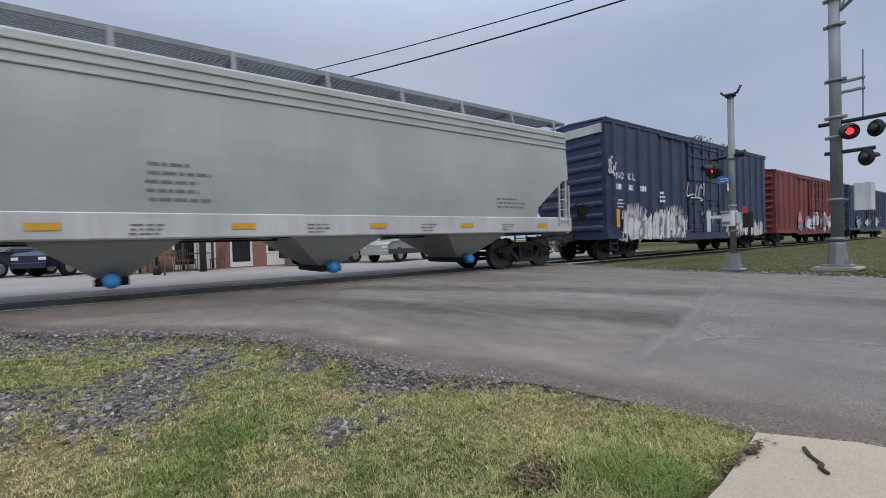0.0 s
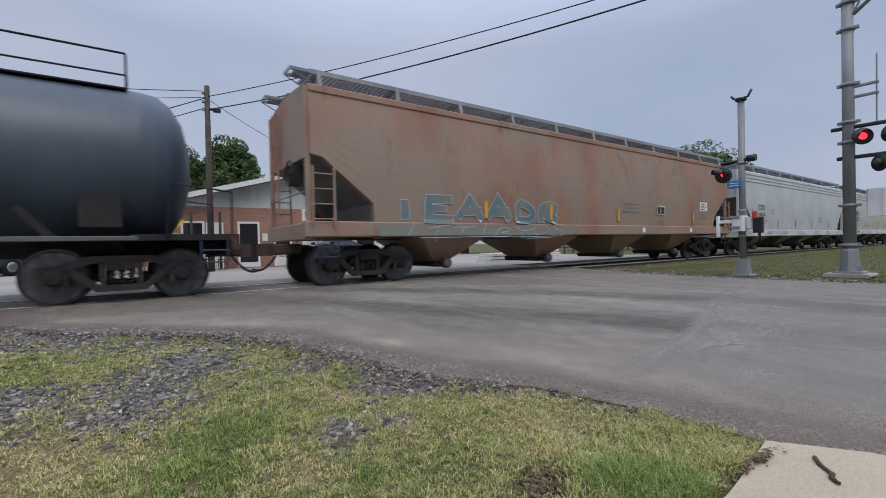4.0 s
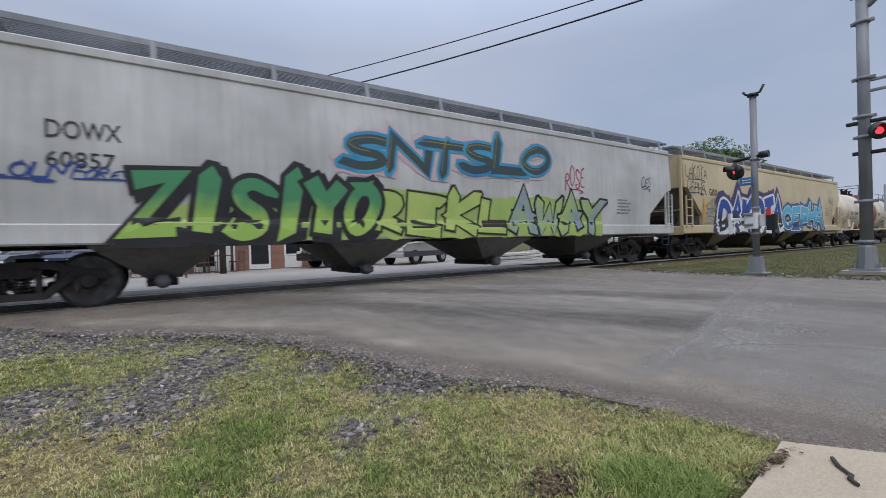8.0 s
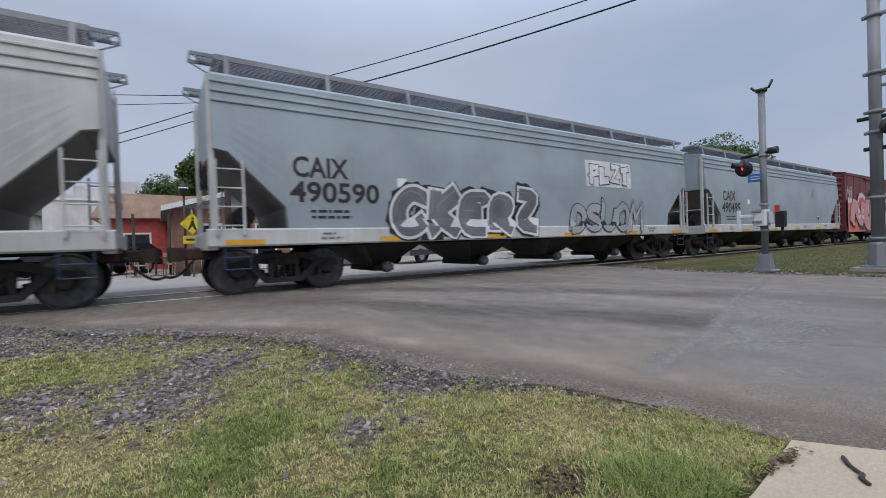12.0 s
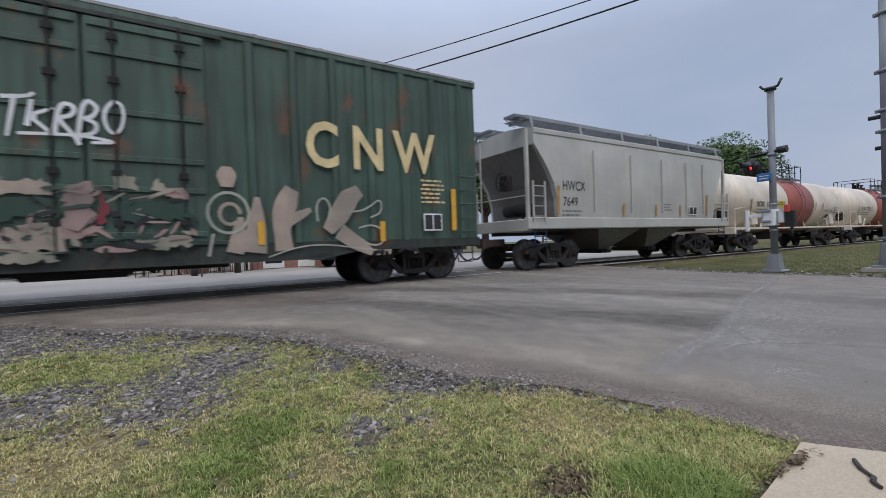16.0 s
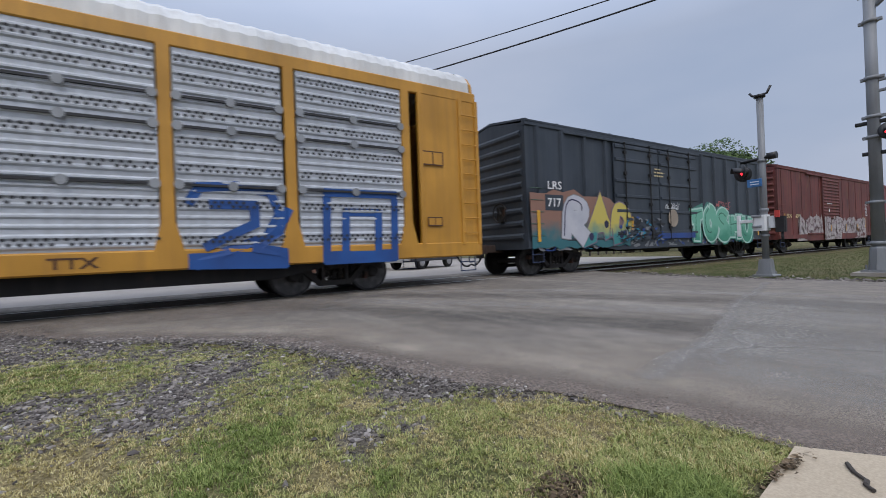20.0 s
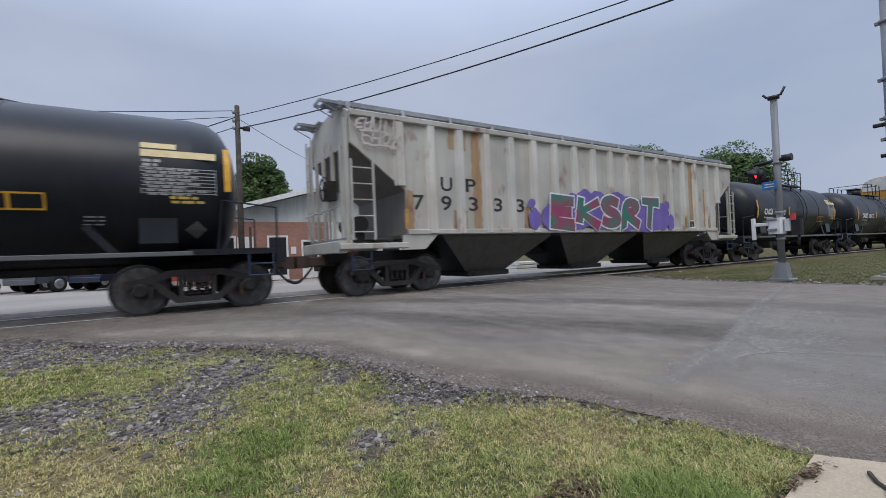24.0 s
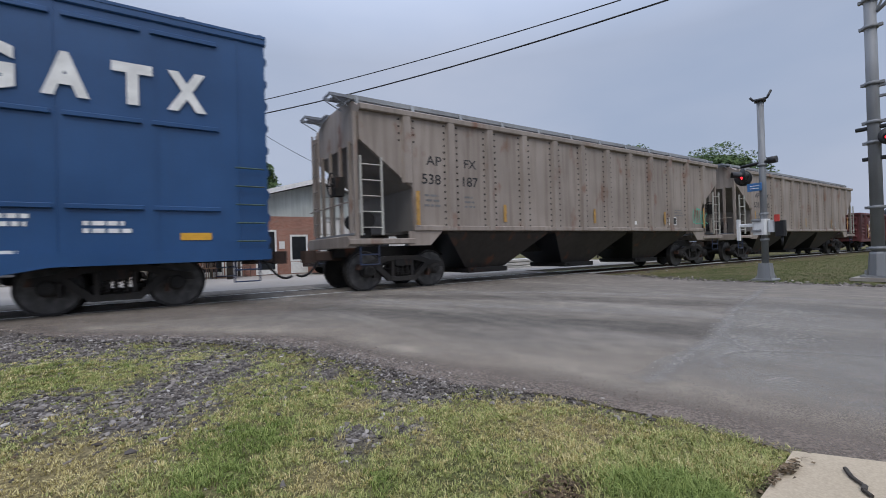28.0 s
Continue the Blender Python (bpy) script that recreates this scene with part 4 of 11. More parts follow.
def ribbed_hopper(name, label, L, mats, zs=1.05, top=4.08, ribs=14, rivets=False, n_bays=3, cut=1.30, cut_z=3.38, pitch=1.0, side_z=1.40):
    """An older covered hopper with flat sides and outside posts."""
    car = thing(name, label, "freight car", group="freight cars of the train")
    hl = L / 2
    body, sill, bay = mats[:3]
    y = 1.50

    def off(z):
        return y

    def ring(x, zb):
        side = [(y, zb), (y, zb + (top - zb) * 0.5), (y, top), (1.15, top + 0.2), (0.4, top + 0.3)]
        return [(x, -a, z) for a, z in side] + [(x, a, z) for a, z in reversed(side)]
    e = hl - 0.30
    st = [(e, cut_z), (e - cut, 2.38), (e - cut - 0.02, side_z)]
    rings = [ring(-x, z) for x, z in st] + [ring(x, z) for x, z in reversed(st)]
    part("body", Geo().loft(rings), body, car)
    rib_xs = [(k - (ribs - 1) / 2) * pitch for k in range(ribs)]
    for sy in (-1, 1):
        for x in rib_xs:
            g = Geo()
            zb = side_z if abs(x) < e - cut else 2.38 + (cut_z - 2.38) * (abs(x) - e + cut) / cut
            g.prism([(x - 0.14, sy * y), (x - 0.09, sy * (y + 0.08)), (x + 0.09, sy * (y + 0.08)), (x + 0.14, sy * y)], "z", zb, top - 0.03)
            part("side_post", g, mats[-1] if len(mats) > 3 else body, car)
        g = Geo()
        g.cbox(-e, e, sy * (y + 0.03) - 0.06, sy * (y + 0.03) + 0.06, top - 0.08, top + 0.06, 0.02)
        part("top_chord", g, body, car)
        g = Geo()
        g.cbox(-e + cut, e - cut, sy * (y + 0.01) - 0.05, sy * (y + 0.01) + 0.05, side_z - 0.03, side_z + 0.10, 0.02)
        for sx in (-1, 1):
            g.cbox(min(sx * hl, sx * (e - cut)), max(sx * hl, sx * (e - cut)), sy * (y - 0.03) - 0.07, sy * (y - 0.03) + 0.07, zs + 0.02, zs + 0.15, 0.02)
            q = e - cut
            g.prism([(sx * (q + 0.12), zs - 0.02), (sx * (q - 0.45), zs - 0.02), (sx * (q - 0.80), side_z - 0.032), (sx * (q + 0.12), side_z - 0.032)], "y", sy * (y - 0.01) - 0.03, sy * (y - 0.01) + 0.03)
        part("side_sill", g, sill, car)
        if rivets and sy < 0:
            g = Geo()
            for x in rib_xs:
                for dx in (-0.19, 0.19):
                    for j in range(16):
                        z = side_z + 0.12 + j * (top - side_z - 0.27) / 15
                        if abs(x) < e - cut or z > cut_z:
                            g.lathe([(0.027, 0.0), (0.022, -0.016), (0.0, -0.021)], "y", 5, False, (x + dx, -y, z))
            part("rivets", g, STEEL, car, kind="stuff")
    for sx in (-1, 1):
        part("end_sill", Geo().cbox(sx * (hl - 0.09) - 0.09, sx * (hl - 0.09) + 0.09, -1.45, 1.45, zs - 0.05, zs + 0.22, 0.02), sill, car)
    for sx in (-1, 1):
        for yy in (-0.95, -0.35, 0.35, 0.95):
            g = Geo()
            g.cbox(sx * (e + 0.02) - 0.04, sx * (e + 0.02) + 0.04, yy - 0.05, yy + 0.05, zs + 0.1, cut_z + 0.05, 0.01)
            part("end_post", g, sill, car)
    g = Geo()
    n = 5
    for k in range(n):
        x = -e + 1.2 + (2 * e - 2.4) * k / (n - 1)
        g.cyl((x, 0, top + 0.25), (x, 0, top + 0.42), 0.4, 16)
    part("roof_hatch", g, body, car)
    corner_fittings(car, hl, 1.50, zs, top - 0.1, sill, lw=0.5, inset=0.24, lz=3.0, rungs=5)
    running_board(car, hl - 0.1, top + 0.30, 0.40, 1.15, body, 0.32, 1.4, 0.26)
    # BLACK stands for the shaded, grimy slopes between the bays
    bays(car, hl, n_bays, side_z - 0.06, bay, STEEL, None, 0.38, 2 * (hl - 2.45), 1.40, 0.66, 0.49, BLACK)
    # the same dark cover: grime plus the shade below the end
    for sx in (-1, 1):
        low = [(sx * (x + 0.012), z - 0.012) for x, z in st]
        g = Geo()
        g.prism(low + [(x - sx * 0.010, z + 0.010) for x, z in reversed(low)], "y", -1.44, 1.44)
        part("slope_sheet", g, GRIMY_SHADE, car, "grimy sloping end sheet with its shade painted in")
    running_gear(car, hl, hl - 1.52)
    return car, off


# ---- box cars ----
def box_end(car, sx, hl, zb, top, mat, n=9, w=1.46):
    end = part("end_wall", Geo().box(sx * hl - 0.03, sx * hl + 0.03, -w, w, zb, top), mat, car, "corrugated steel end")
    h = (top - zb - 0.3) / n
    for k in range(n):
        z = zb + 0.18 + (k + 0.5) * h
        part("end_rib", Geo().prism([(sx * hl, z - h * 0.36), (sx * (hl + 0.09), z - h * 0.10), (sx * (hl + 0.09), z + h * 0.10), (sx * hl, z + h * 0.36)], "y", -w + 0.1, w - 0.1), mat, end)


def boxcar(name, label, L, mat, zb=0.78, top=4.45, roof=0.22, posts=16, door="plug", door_x=(-1.6, 1.6), door_mat=None, end_mat=None, roof_mat=None, panels=False, ends=9, sill_mat=None, inset=1.65):
    car = thing(name, label, "freight car", group="freight cars of the train")
    hl = L / 2
    y = 1.48
    door_mat, end_mat, sill_mat = door_mat or mat, end_mat or mat, sill_mat or mat
    for sy in (-1, 1):
        g = Geo()
        g.box(-hl + 0.03, hl - 0.03, sy * y - 0.03, sy * y + 0.03, zb + 0.12, top)
        part("side_wall", g, mat, car)
        g = Geo()
        g.cbox(-hl, hl, sy * (y + 0.01) - 0.06, sy * (y + 0.01) + 0.06, top - 0.12, top + 0.03, 0.02)
        part("top_chord", g, mat, car)
        g = Geo()
        g.prism([(-hl, zb + 0.02), (-hl + 3.2, zb), (-hl + 4.0, zb - 0.14), (hl - 4.0, zb - 0.14), (hl - 3.2, zb), (hl, zb + 0.02), (hl, zb + 0.22), (-hl, zb + 0.22)],
                "y", sy * (y + 0.04) - 0.04, sy * (y + 0.04) + 0.04)
        part("side_sill", g, sill_mat, car)
        for k in range(posts):
            x = -hl + 0.5 + (2 * hl - 1.0) * k / max(1, posts - 1)
            if door_x[0] - 0.2 < x < door_x[1] + 0.2:
                continue
            g = Geo()
            if panels:
                g.box(x - 0.02, x + 0.02, sy * (y + 0.03) - 0.015, sy * (y + 0.03) + 0.015, zb + 0.22, top - 0.1)
            else:
                g.prism([(x - 0.09, sy * (y + 0.03)), (x - 0.055, sy * (y + 0.10)), (x + 0.055, sy * (y + 0.10)), (x + 0.09, sy * (y + 0.03))], "z", zb + 0.2, top - 0.12)
            part("side_post", g, mat, car)
        # the doors
        a, b = door_x
        g = Geo()
        yd = sy * (y + 0.075)
        if door == "corrugated":
            g.box(a, b, yd - 0.02, yd + 0.02, zb + 0.28, top - 0.22)
            d = part("door", g, door_mat, car)
            n = 17
            for k in range(n):
                z = zb + 0.42 + (top - zb - 0.78) * k / (n - 1)
                part("door_rib", Geo().prism([(yd, z - 0.07), (yd + sy * 0.05, z - 0.02), (yd + sy * 0.05, z + 0.02), (yd, z + 0.07)], "x", a + 0.12, b - 0.12), door_mat, d)
            for x in (a + 0.05, b - 0.05):
                part("door_edge", Geo().box(x - 0.05, x + 0.05, yd - 0.04, yd + 0.05, zb + 0.28, top - 0.22), door_mat, d)
        elif door == "plug":
            m = (a + b) / 2
            for p, q in ((a, m - 0.03), (m + 0.03, b)):
                g = Geo()
                g.cbox(p, q, yd - 0.03, yd + 0.03, zb + 0.28, top - 0.22, 0.02)
                d = part("door", g, door_mat, car)
                for z in (zb + 0.40, zb + 1.15, zb + 1.65, (zb + top) / 2 + 0.35, top - 0.75, top - 0.32):
                    part("door_beam", Geo().cbox(p + 0.05, q - 0.05, yd + sy * 0.035 - 0.03, yd + sy * 0.035 + 0.03, z - 0.05, z + 0.05, 0.01), door_mat, d)
                for x in (p + 0.04, q - 0.04):
                    part("door_edge", Geo().box(x - 0.04, x + 0.04, yd - 0.03, yd + sy * 0.05 + 0.02, zb + 0.30, top - 0.24), door_mat, d)
                for f in (0.22, 0.78):
                    x = p + (q - p) * f
                    g = Geo()
                    g.cyl((x, yd + sy * 0.07, zb + 0.15), (x, yd + sy * 0.07, top - 0.15), 0.022, 6)
                    for z in (zb + 0.6, zb + 1.4, top - 1.2, top - 0.5):
                        g.box(x - 0.07, x + 0.07, yd + sy * 0.06 - 0.03, yd + sy * 0.06 + 0.03, z - 0.05, z + 0.05)
                    part("lock_rod", g, STEEL, d)
        for z in (zb + 0.24, top - 0.16):
            part("door_track", Geo().cbox(a - 2.4, b + 0.3, sy * (y + 0.09) - 0.03, sy * (y + 0.09) + 0.03, z - 0.04, z + 0.04, 0.01), sill_mat, car)
        for sx in (-1, 1):
            x0 = sx * (hl - 0.10) - (0.50 if sx > 0 else 0)
            lad = part("ladder", shared(f"boxladder{zb}", lambda: ladder_geo(0.50, zb + 0.2, zb + 1.9, 5, False)), mat, car, loc=(x0, sy * (y + 0.05), 0))
            if sy > 0:
                lad.location.x += 0.5
                lad.rotation_euler = (0, 0, math.pi)
            part("stirrup_step", shared("stirrup", stirrup_geo), sill_mat, car, loc=(sx * (hl - 0.42), sy * (y + 0.02), zb - 0.38))
    for sx in (-1, 1):
        box_end(car, sx, hl - 0.05, zb, top - 0.02, end_mat, ends)
        g = Geo()
        g.prism([(-1.46, top - 0.04), (0, top + roof), (1.46, top - 0.04)], "x", sx * (hl - 0.05) - 0.03, sx * (hl - 0.05) + 0.03)
        part("end_gable", g, roof_mat or end_mat, car)
    g = Geo()
    g.prism([(-1.56, top), (0, top + roof), (1.56, top), (1.56, top + 0.05), (0, top + roof + 0.05), (-1.56, top + 0.05)], "x", -hl, hl)
    part("roof", g, roof_mat or mat, car)
    for k in range(13):
        x = -hl + 0.1 + (2 * hl - 0.2) * k / 12
        g = Geo()
        g.prism([(-1.54, top + 0.05), (0, top + roof + 0.05), (1.54, top + 0.05), (1.54, top + 0.075), (0, top + roof + 0.09), (-1.54, top + 0.075)], "x", x - 0.04, x + 0.04)
        part("roof_rib", g, roof_mat or mat, car)
    g = Geo()
    g.box(-hl + 0.1, hl - 0.1, -1.42, 1.42, zb + 0.12, zb + 0.22)
    g.cbox(-2.0, 2.0, -1.1, 1.1, zb - 0.22, zb - 0.05, 0.03)
    g.cyl((-1.0, -0.9, zb - 0.15), (0.4, -0.9, zb - 0.15), 0.16, 12)
    part("underframe", g, STEEL, car)
    part("brake_wheel", shared("brake_wheel", brake_wheel_geo), STEEL, car, loc=(-hl - 0.12, -0.5, zb + 1.1))
    running_gear(car, hl + 0.05, hl - inset)

    def off(z):
        return y + 0.035 if panels else y + 0.105
    return car, off


# ---- tank cars ----
def tank(name, label, L, shell, band=None, r=1.48, zc=2.36, frame=None, rail_mat=None, dome="valves", long_rail=False, band_x=(-1.72, 1.65)):
    car = thing(name, label, "freight car", group="freight cars of the train")
    hl = L / 2
    e = hl - 0.62
    frame = frame or shell
    prof = [(0.0, -e), (0.5, -e + 0.03), (0.95, -e + 0.14), (1.25, -e + 0.32), (1.42, -e + 0.55), (r, -e + 0.85)]
    full = prof + [(r, -e + 0.86)] + [(r, e - 0.86)] + [(q, -x) for q, x in reversed(prof)]
    part("tank_shell", Geo().lathe(full, "x", 40, True, (0, 0, zc)), shell, car)
    for x in ((-e * 0.45, e * 0.45) if not band else ()):
        part("weld_band", Geo().lathe([(r + 0.001, x - 0.02), (r + 0.012, x - 0.01), (r + 0.012, x + 0.01), (r + 0.001, x + 0.02)], "x", 40, True, (0, 0, zc)), shell, car)
    if band:
        part("red_band", Geo().lathe([(r - 0.01, band_x[0]), (r + 0.008, band_x[0]), (r + 0.008, band_x[1]), (r - 0.01, band_x[1])], "x", 40, True, (0, 0, zc)), band, car,
             "brick-red band round the tank")
    for sx in (-1, 1):
        g = Geo()
        x = sx * (hl - 2.0)
        g.prism([(-1.36, 1.28), (-1.30, 1.9), (-1.1, 1.6), (0, 1.05), (1.1, 1.6), (1.30, 1.9), (1.36, 1.28), (0.6, 0.85), (-0.6, 0.85)], "x", x - 0.28, x + 0.28)
        part("saddle", g, frame, car)
        g = Geo()
        g.cbox(min(sx * (hl - 1.6), sx * hl), max(sx * (hl - 1.6), sx * hl), -1.38, 1.38, 1.05, 1.16, 0.02)
        g.cbox(sx * hl - 0.08, sx * hl + 0.08, -1.4, 1.4, 0.86, 1.16, 0.02)
        part("end_platform", g, frame, car)
        for sy in (-1, 1):
            g = Geo()
            g.tube([(sx * (hl - 0.05), sy * 1.36, 1.1), (sx * (hl - 0.05), sy * 1.36, 1.95), (sx * (hl - 1.0), sy * 1.40, 2.05), (sx * (hl - 1.1), sy * 1.40, 1.1)], 0.022, 6)
            part("handrail", g, rail_mat or frame, car)
            part("stirrup_step", shared("stirrup", stirrup_geo), rail_mat or frame, car, loc=(sx * (hl - 0.35), sy * 1.36, 0.64))
            g = Geo()
            g.prism([(sx * (hl - 2.7), 1.12), (sx * (hl - 2.55), 1.12), (sx * (hl - 2.95), 1.60), (sx * (hl - 3.05), 1.55)], "y", sy * 1.33 - 0.03, sy * 1.33 + 0.03)
            part("side_brace", g, frame, car)
    for sy in (-1, 1):
        g = Geo()
        g.cbox(-hl + 1.5, hl - 1.5, sy * 1.36 - 0.04, sy * 1.36 + 0.04, 1.05, 1.13, 0.01)
        # on black rails RAIL_GREY paints in the thin highlight along the bar
        part("side_rail", g, RAIL_GREY if rail_mat is BLACK else rail_mat or frame, car)
    g = Geo()
    g.cyl((-1.6, -0.6, 0.72), (-0.3, -0.6, 0.72), 0.17, 12)
    g.box(-2.2, -1.9, -0.9, -0.3, 0.55, 0.85)
    part("brake_cylinder", g, STEEL, car)
    # the dome with its fittings, platform and rails
    mid = (band_x[0] + band_x[1]) / 2 if band else 0.3
    zt = zc + r
    g = Geo()
    if dome == "valves":
        g.cyl((mid, 0, zt - 0.08), (mid, 0, zt + 0.12), 0.42, 20)
        for dx, dy, hgt in ((-0.18, -0.1, 0.42), (0.14, 0.12, 0.34), (0.2, -0.18, 0.30), (-0.05, 0.2, 0.48)):
            g.cyl((mid + dx, dy, zt + 0.1), (mid + dx, dy, zt + hgt), 0.07, 10)
            g.lathe([(0.0, 0.0), (0.12, 0.0), (0.12, 0.06), (0.0, 0.08)], "z", 10, True, (mid + dx, dy, zt + hgt - 0.02))
    else:
        g.cyl((mid, 0, zt - 0.08), (mid, 0, zt + 0.40), 0.36, 20)
        g.cyl((mid, 0, zt + 0.40), (mid, 0, zt + 0.45), 0.40, 20)
        g.cyl((mid - 0.95, 0, zt - 0.05), (mid - 0.95, 0, zt + 0.16), 0.13, 12)
    part("manway", g, BLACK if dome != "valves" else STEEL, car)
    g = Geo()
    for k in range(6):
        g.box(mid - 1.15, mid + 1.3, -1.0 + 0.07 * k - 0.012, -1.0 + 0.07 * k + 0.012, zt - 0.12, zt - 0.08)
        g.box(mid - 1.15, mid + 1.3, 1.0 - 0.07 * k - 0.012, 1.0 - 0.07 * k + 0.012, zt - 0.12, zt - 0.08)
    for x in (mid - 1.1, mid, mid + 1.25):
        g.box(x - 0.03, x + 0.03, -1.02, 1.02, zt - 0.14, zt - 0.10)
        g.cyl((x, -1.0, zt - 0.12), (x, -1.0, zc + math.sqrt(r * r - 1.0)), 0.03, 6)
    part("dome_platform", g, rail_mat or GRATE, car)
    for sy in (-1, 1):
        g = Geo()
        h0, h1 = zt - 0.1, zt + 0.62
        g.tube([(mid - 1.15, sy * 1.0, h0), (mid - 1.15, sy * 1.0, h1), (mid - 0.3, sy * 1.0, h1 + 0.02), (mid - 0.2, sy * 1.0, h0)], 0.022, 6)
        part("safety_rail", g, BLACK, car)
        g = Geo()
        g.tube([(mid + 0.5, sy * 1.0, h0), (mid + 0.5, sy * 1.0, h1), (mid + 1.3, sy * 1.0, h1 - 0.02), (mid + 1.3, sy * 1.0, h0)], 0.022, 6)
        part("safety_rail", g, BLACK, car)
    for x in (mid - 1.15, mid + 1.3):
        g = Geo()
        g.tube([(x, -1.0, zt + 0.62), (x, 1.0, zt + 0.62)], 0.02, 6)
        part("cross_rail", g, BLACK, car)
    if long_rail:
        for sy in (-1, 1):
            g = Geo()
            for k in range(6):
                x = -e + 1.0 + (2 * e - 2.0) * k / 5
                g.cyl((x, sy * 0.6, zc + math.sqrt(r * r - 0.36)), (x, sy * 0.6, zt + 0.55), 0.02, 6)
            g.tube([(-e + 1.0, sy * 0.6, zt + 0.55), (e - 1.0, sy * 0.6, zt + 0.55)], 0.02, 6)
            g.cbox(-e + 1.0, e - 1.0, sy * 0.6 - 0.14, sy * 0.6 + 0.14, zt - 0.14, zt - 0.10, 0.01)
            part("top_walkway", g, BLACK, car)
    for sy in (-1, 1):
        pts = []
        for k in range(12):
            a = math.radians(-62 + 110 * k / 11)
            pts.append((0, sy * (r + 0.10) * math.cos(a), zc + (r + 0.10) * math.sin(a)))
        g = Geo()
        for dx in (-0.22, 0.22):
            g.tube([(mid + dx, p[1], p[2]) for p in pts], 0.018, 5)
        for p in pts:
            g.cyl((mid - 0.22, p[1], p[2]), (mid + 0.22, p[1], p[2]), 0.014, 5)
        part("side_ladder", g, band or rail_mat or frame, car)
    part("brake_wheel", shared("brake_wheel", brake_wheel_geo), STEEL, car, loc=(-hl - 0.02, -0.8, 1.75))
    running_gear(car, hl, hl - (1.42 if shell is BLACK else 1.75))

    def off(z):
        d = z - zc
        return math.sqrt(max(0.05, r * r - d * d)) + (0.009 if band else 0)
    return car, off


# ---- gondola, coil car and auto rack ----
def gondola(name, label, L, mat, top=2.58, zb=0.74):
    car = thing(name, label, "freight car", group="freight cars of the train")
    hl = L / 2
    y = 1.45
    n = 15
    w = (2 * hl - 0.3) / n
    for sy in (-1, 1):
        g = Geo()
        g.box(-hl + 0.05, hl - 0.05, sy * y - 0.03, sy * y + 0.03, zb, top)
        part("side_wall", g, mat, car)
        g = Geo()
        g.cbox(-hl, hl, sy * (y + 0.04) - 0.10, sy * (y + 0.04) + 0.10, top - 0.10, top + 0.06, 0.03)
        part("top_chord", g, mat, car)
        g = Geo()
        g.cbox(-hl, hl, sy * (y + 0.06) - 0.06, sy * (y + 0.06) + 0.06, zb - 0.06, zb + 0.14, 0.02)
        part("side_sill", g, mat, car)
        for k in range(n + 1):
            x = -hl + 0.15 + k * w
            g = Geo()
            g.prism([(x - 0.10, sy * y), (x - 0.065, sy * (y + 0.13)), (x + 0.065, sy * (y + 0.13)), (x + 0.10, sy * y)], "z", zb + 0.1, top - 0.08)
            part("side_post", g, mat, car)
            if k < n and k not in (1, n - 2):
                for j in range(6):
                    z = zb + 0.40 + j * 0.215
                    g = Geo()
                    g.prism([(sy * (y + 0.03), z - 0.075), (sy * (y + 0.095), z - 0.02), (sy * (y + 0.085), z + 0.03), (sy * (y + 0.03), z + 0.05)], "x", x + 0.16, x + w - 0.16)
                    part("louvre", g, mat, car)
        for sx in (-1, 1):
            x0 = sx * (hl - 0.10) - (0.45 if sx > 0 else 0)
            lad = part("ladder", shared("gondladder", lambda: ladder_geo(0.45, zb + 0.2, top - 0.3, 4, False)), mat, car, loc=(x0, sy * (y + 0.1), 0))
            part("stirrup_step", shared("stirrup", stirrup_geo), mat, car, loc=(sx * (hl - 0.4), sy * (y + 0.05), zb - 0.38))
    for sx in (-1, 1):
        g = Geo()
        g.box(sx * (hl - 0.05) - 0.03, sx * (hl - 0.05) + 0.03, -y, y, zb, top)
        for k in range(4):
            z = zb + 0.3 + 0.42 * k
            g.prism([(sx * (hl - 0.05), z - 0.12), (sx * (hl + 0.06), z - 0.04), (sx * (hl + 0.06), z + 0.04), (sx * (hl - 0.05), z + 0.12)], "y", -y + 0.1, y - 0.1)
        g.cbox(sx * (hl - 0.04) - 0.08, sx * (hl - 0.04) + 0.08, -y - 0.1, y + 0.1, top - 0.1, top + 0.06, 0.03)
        part("end_wall", g, mat, car)
    g = Geo()
    g.box(-hl + 0.1, hl - 0.1, -y, y, zb + 0.02, zb + 0.10)
    for k in range(9):
        x = -hl + 2.8 + (2 * hl - 5.6) * k / 8
        g.cbox(x - 0.08, x + 0.08, -y, y, zb - 0.18, zb, 0.02)
    part("floor", g, STEEL, car)
    part("brake_wheel", shared("brake_wheel", brake_wheel_geo), STEEL, car, loc=(-hl - 0.12, -0.5, zb + 1.0))
    running_gear(car, hl, hl - 1.75)

    def off(z):
        return y + 0.135
    return car, off


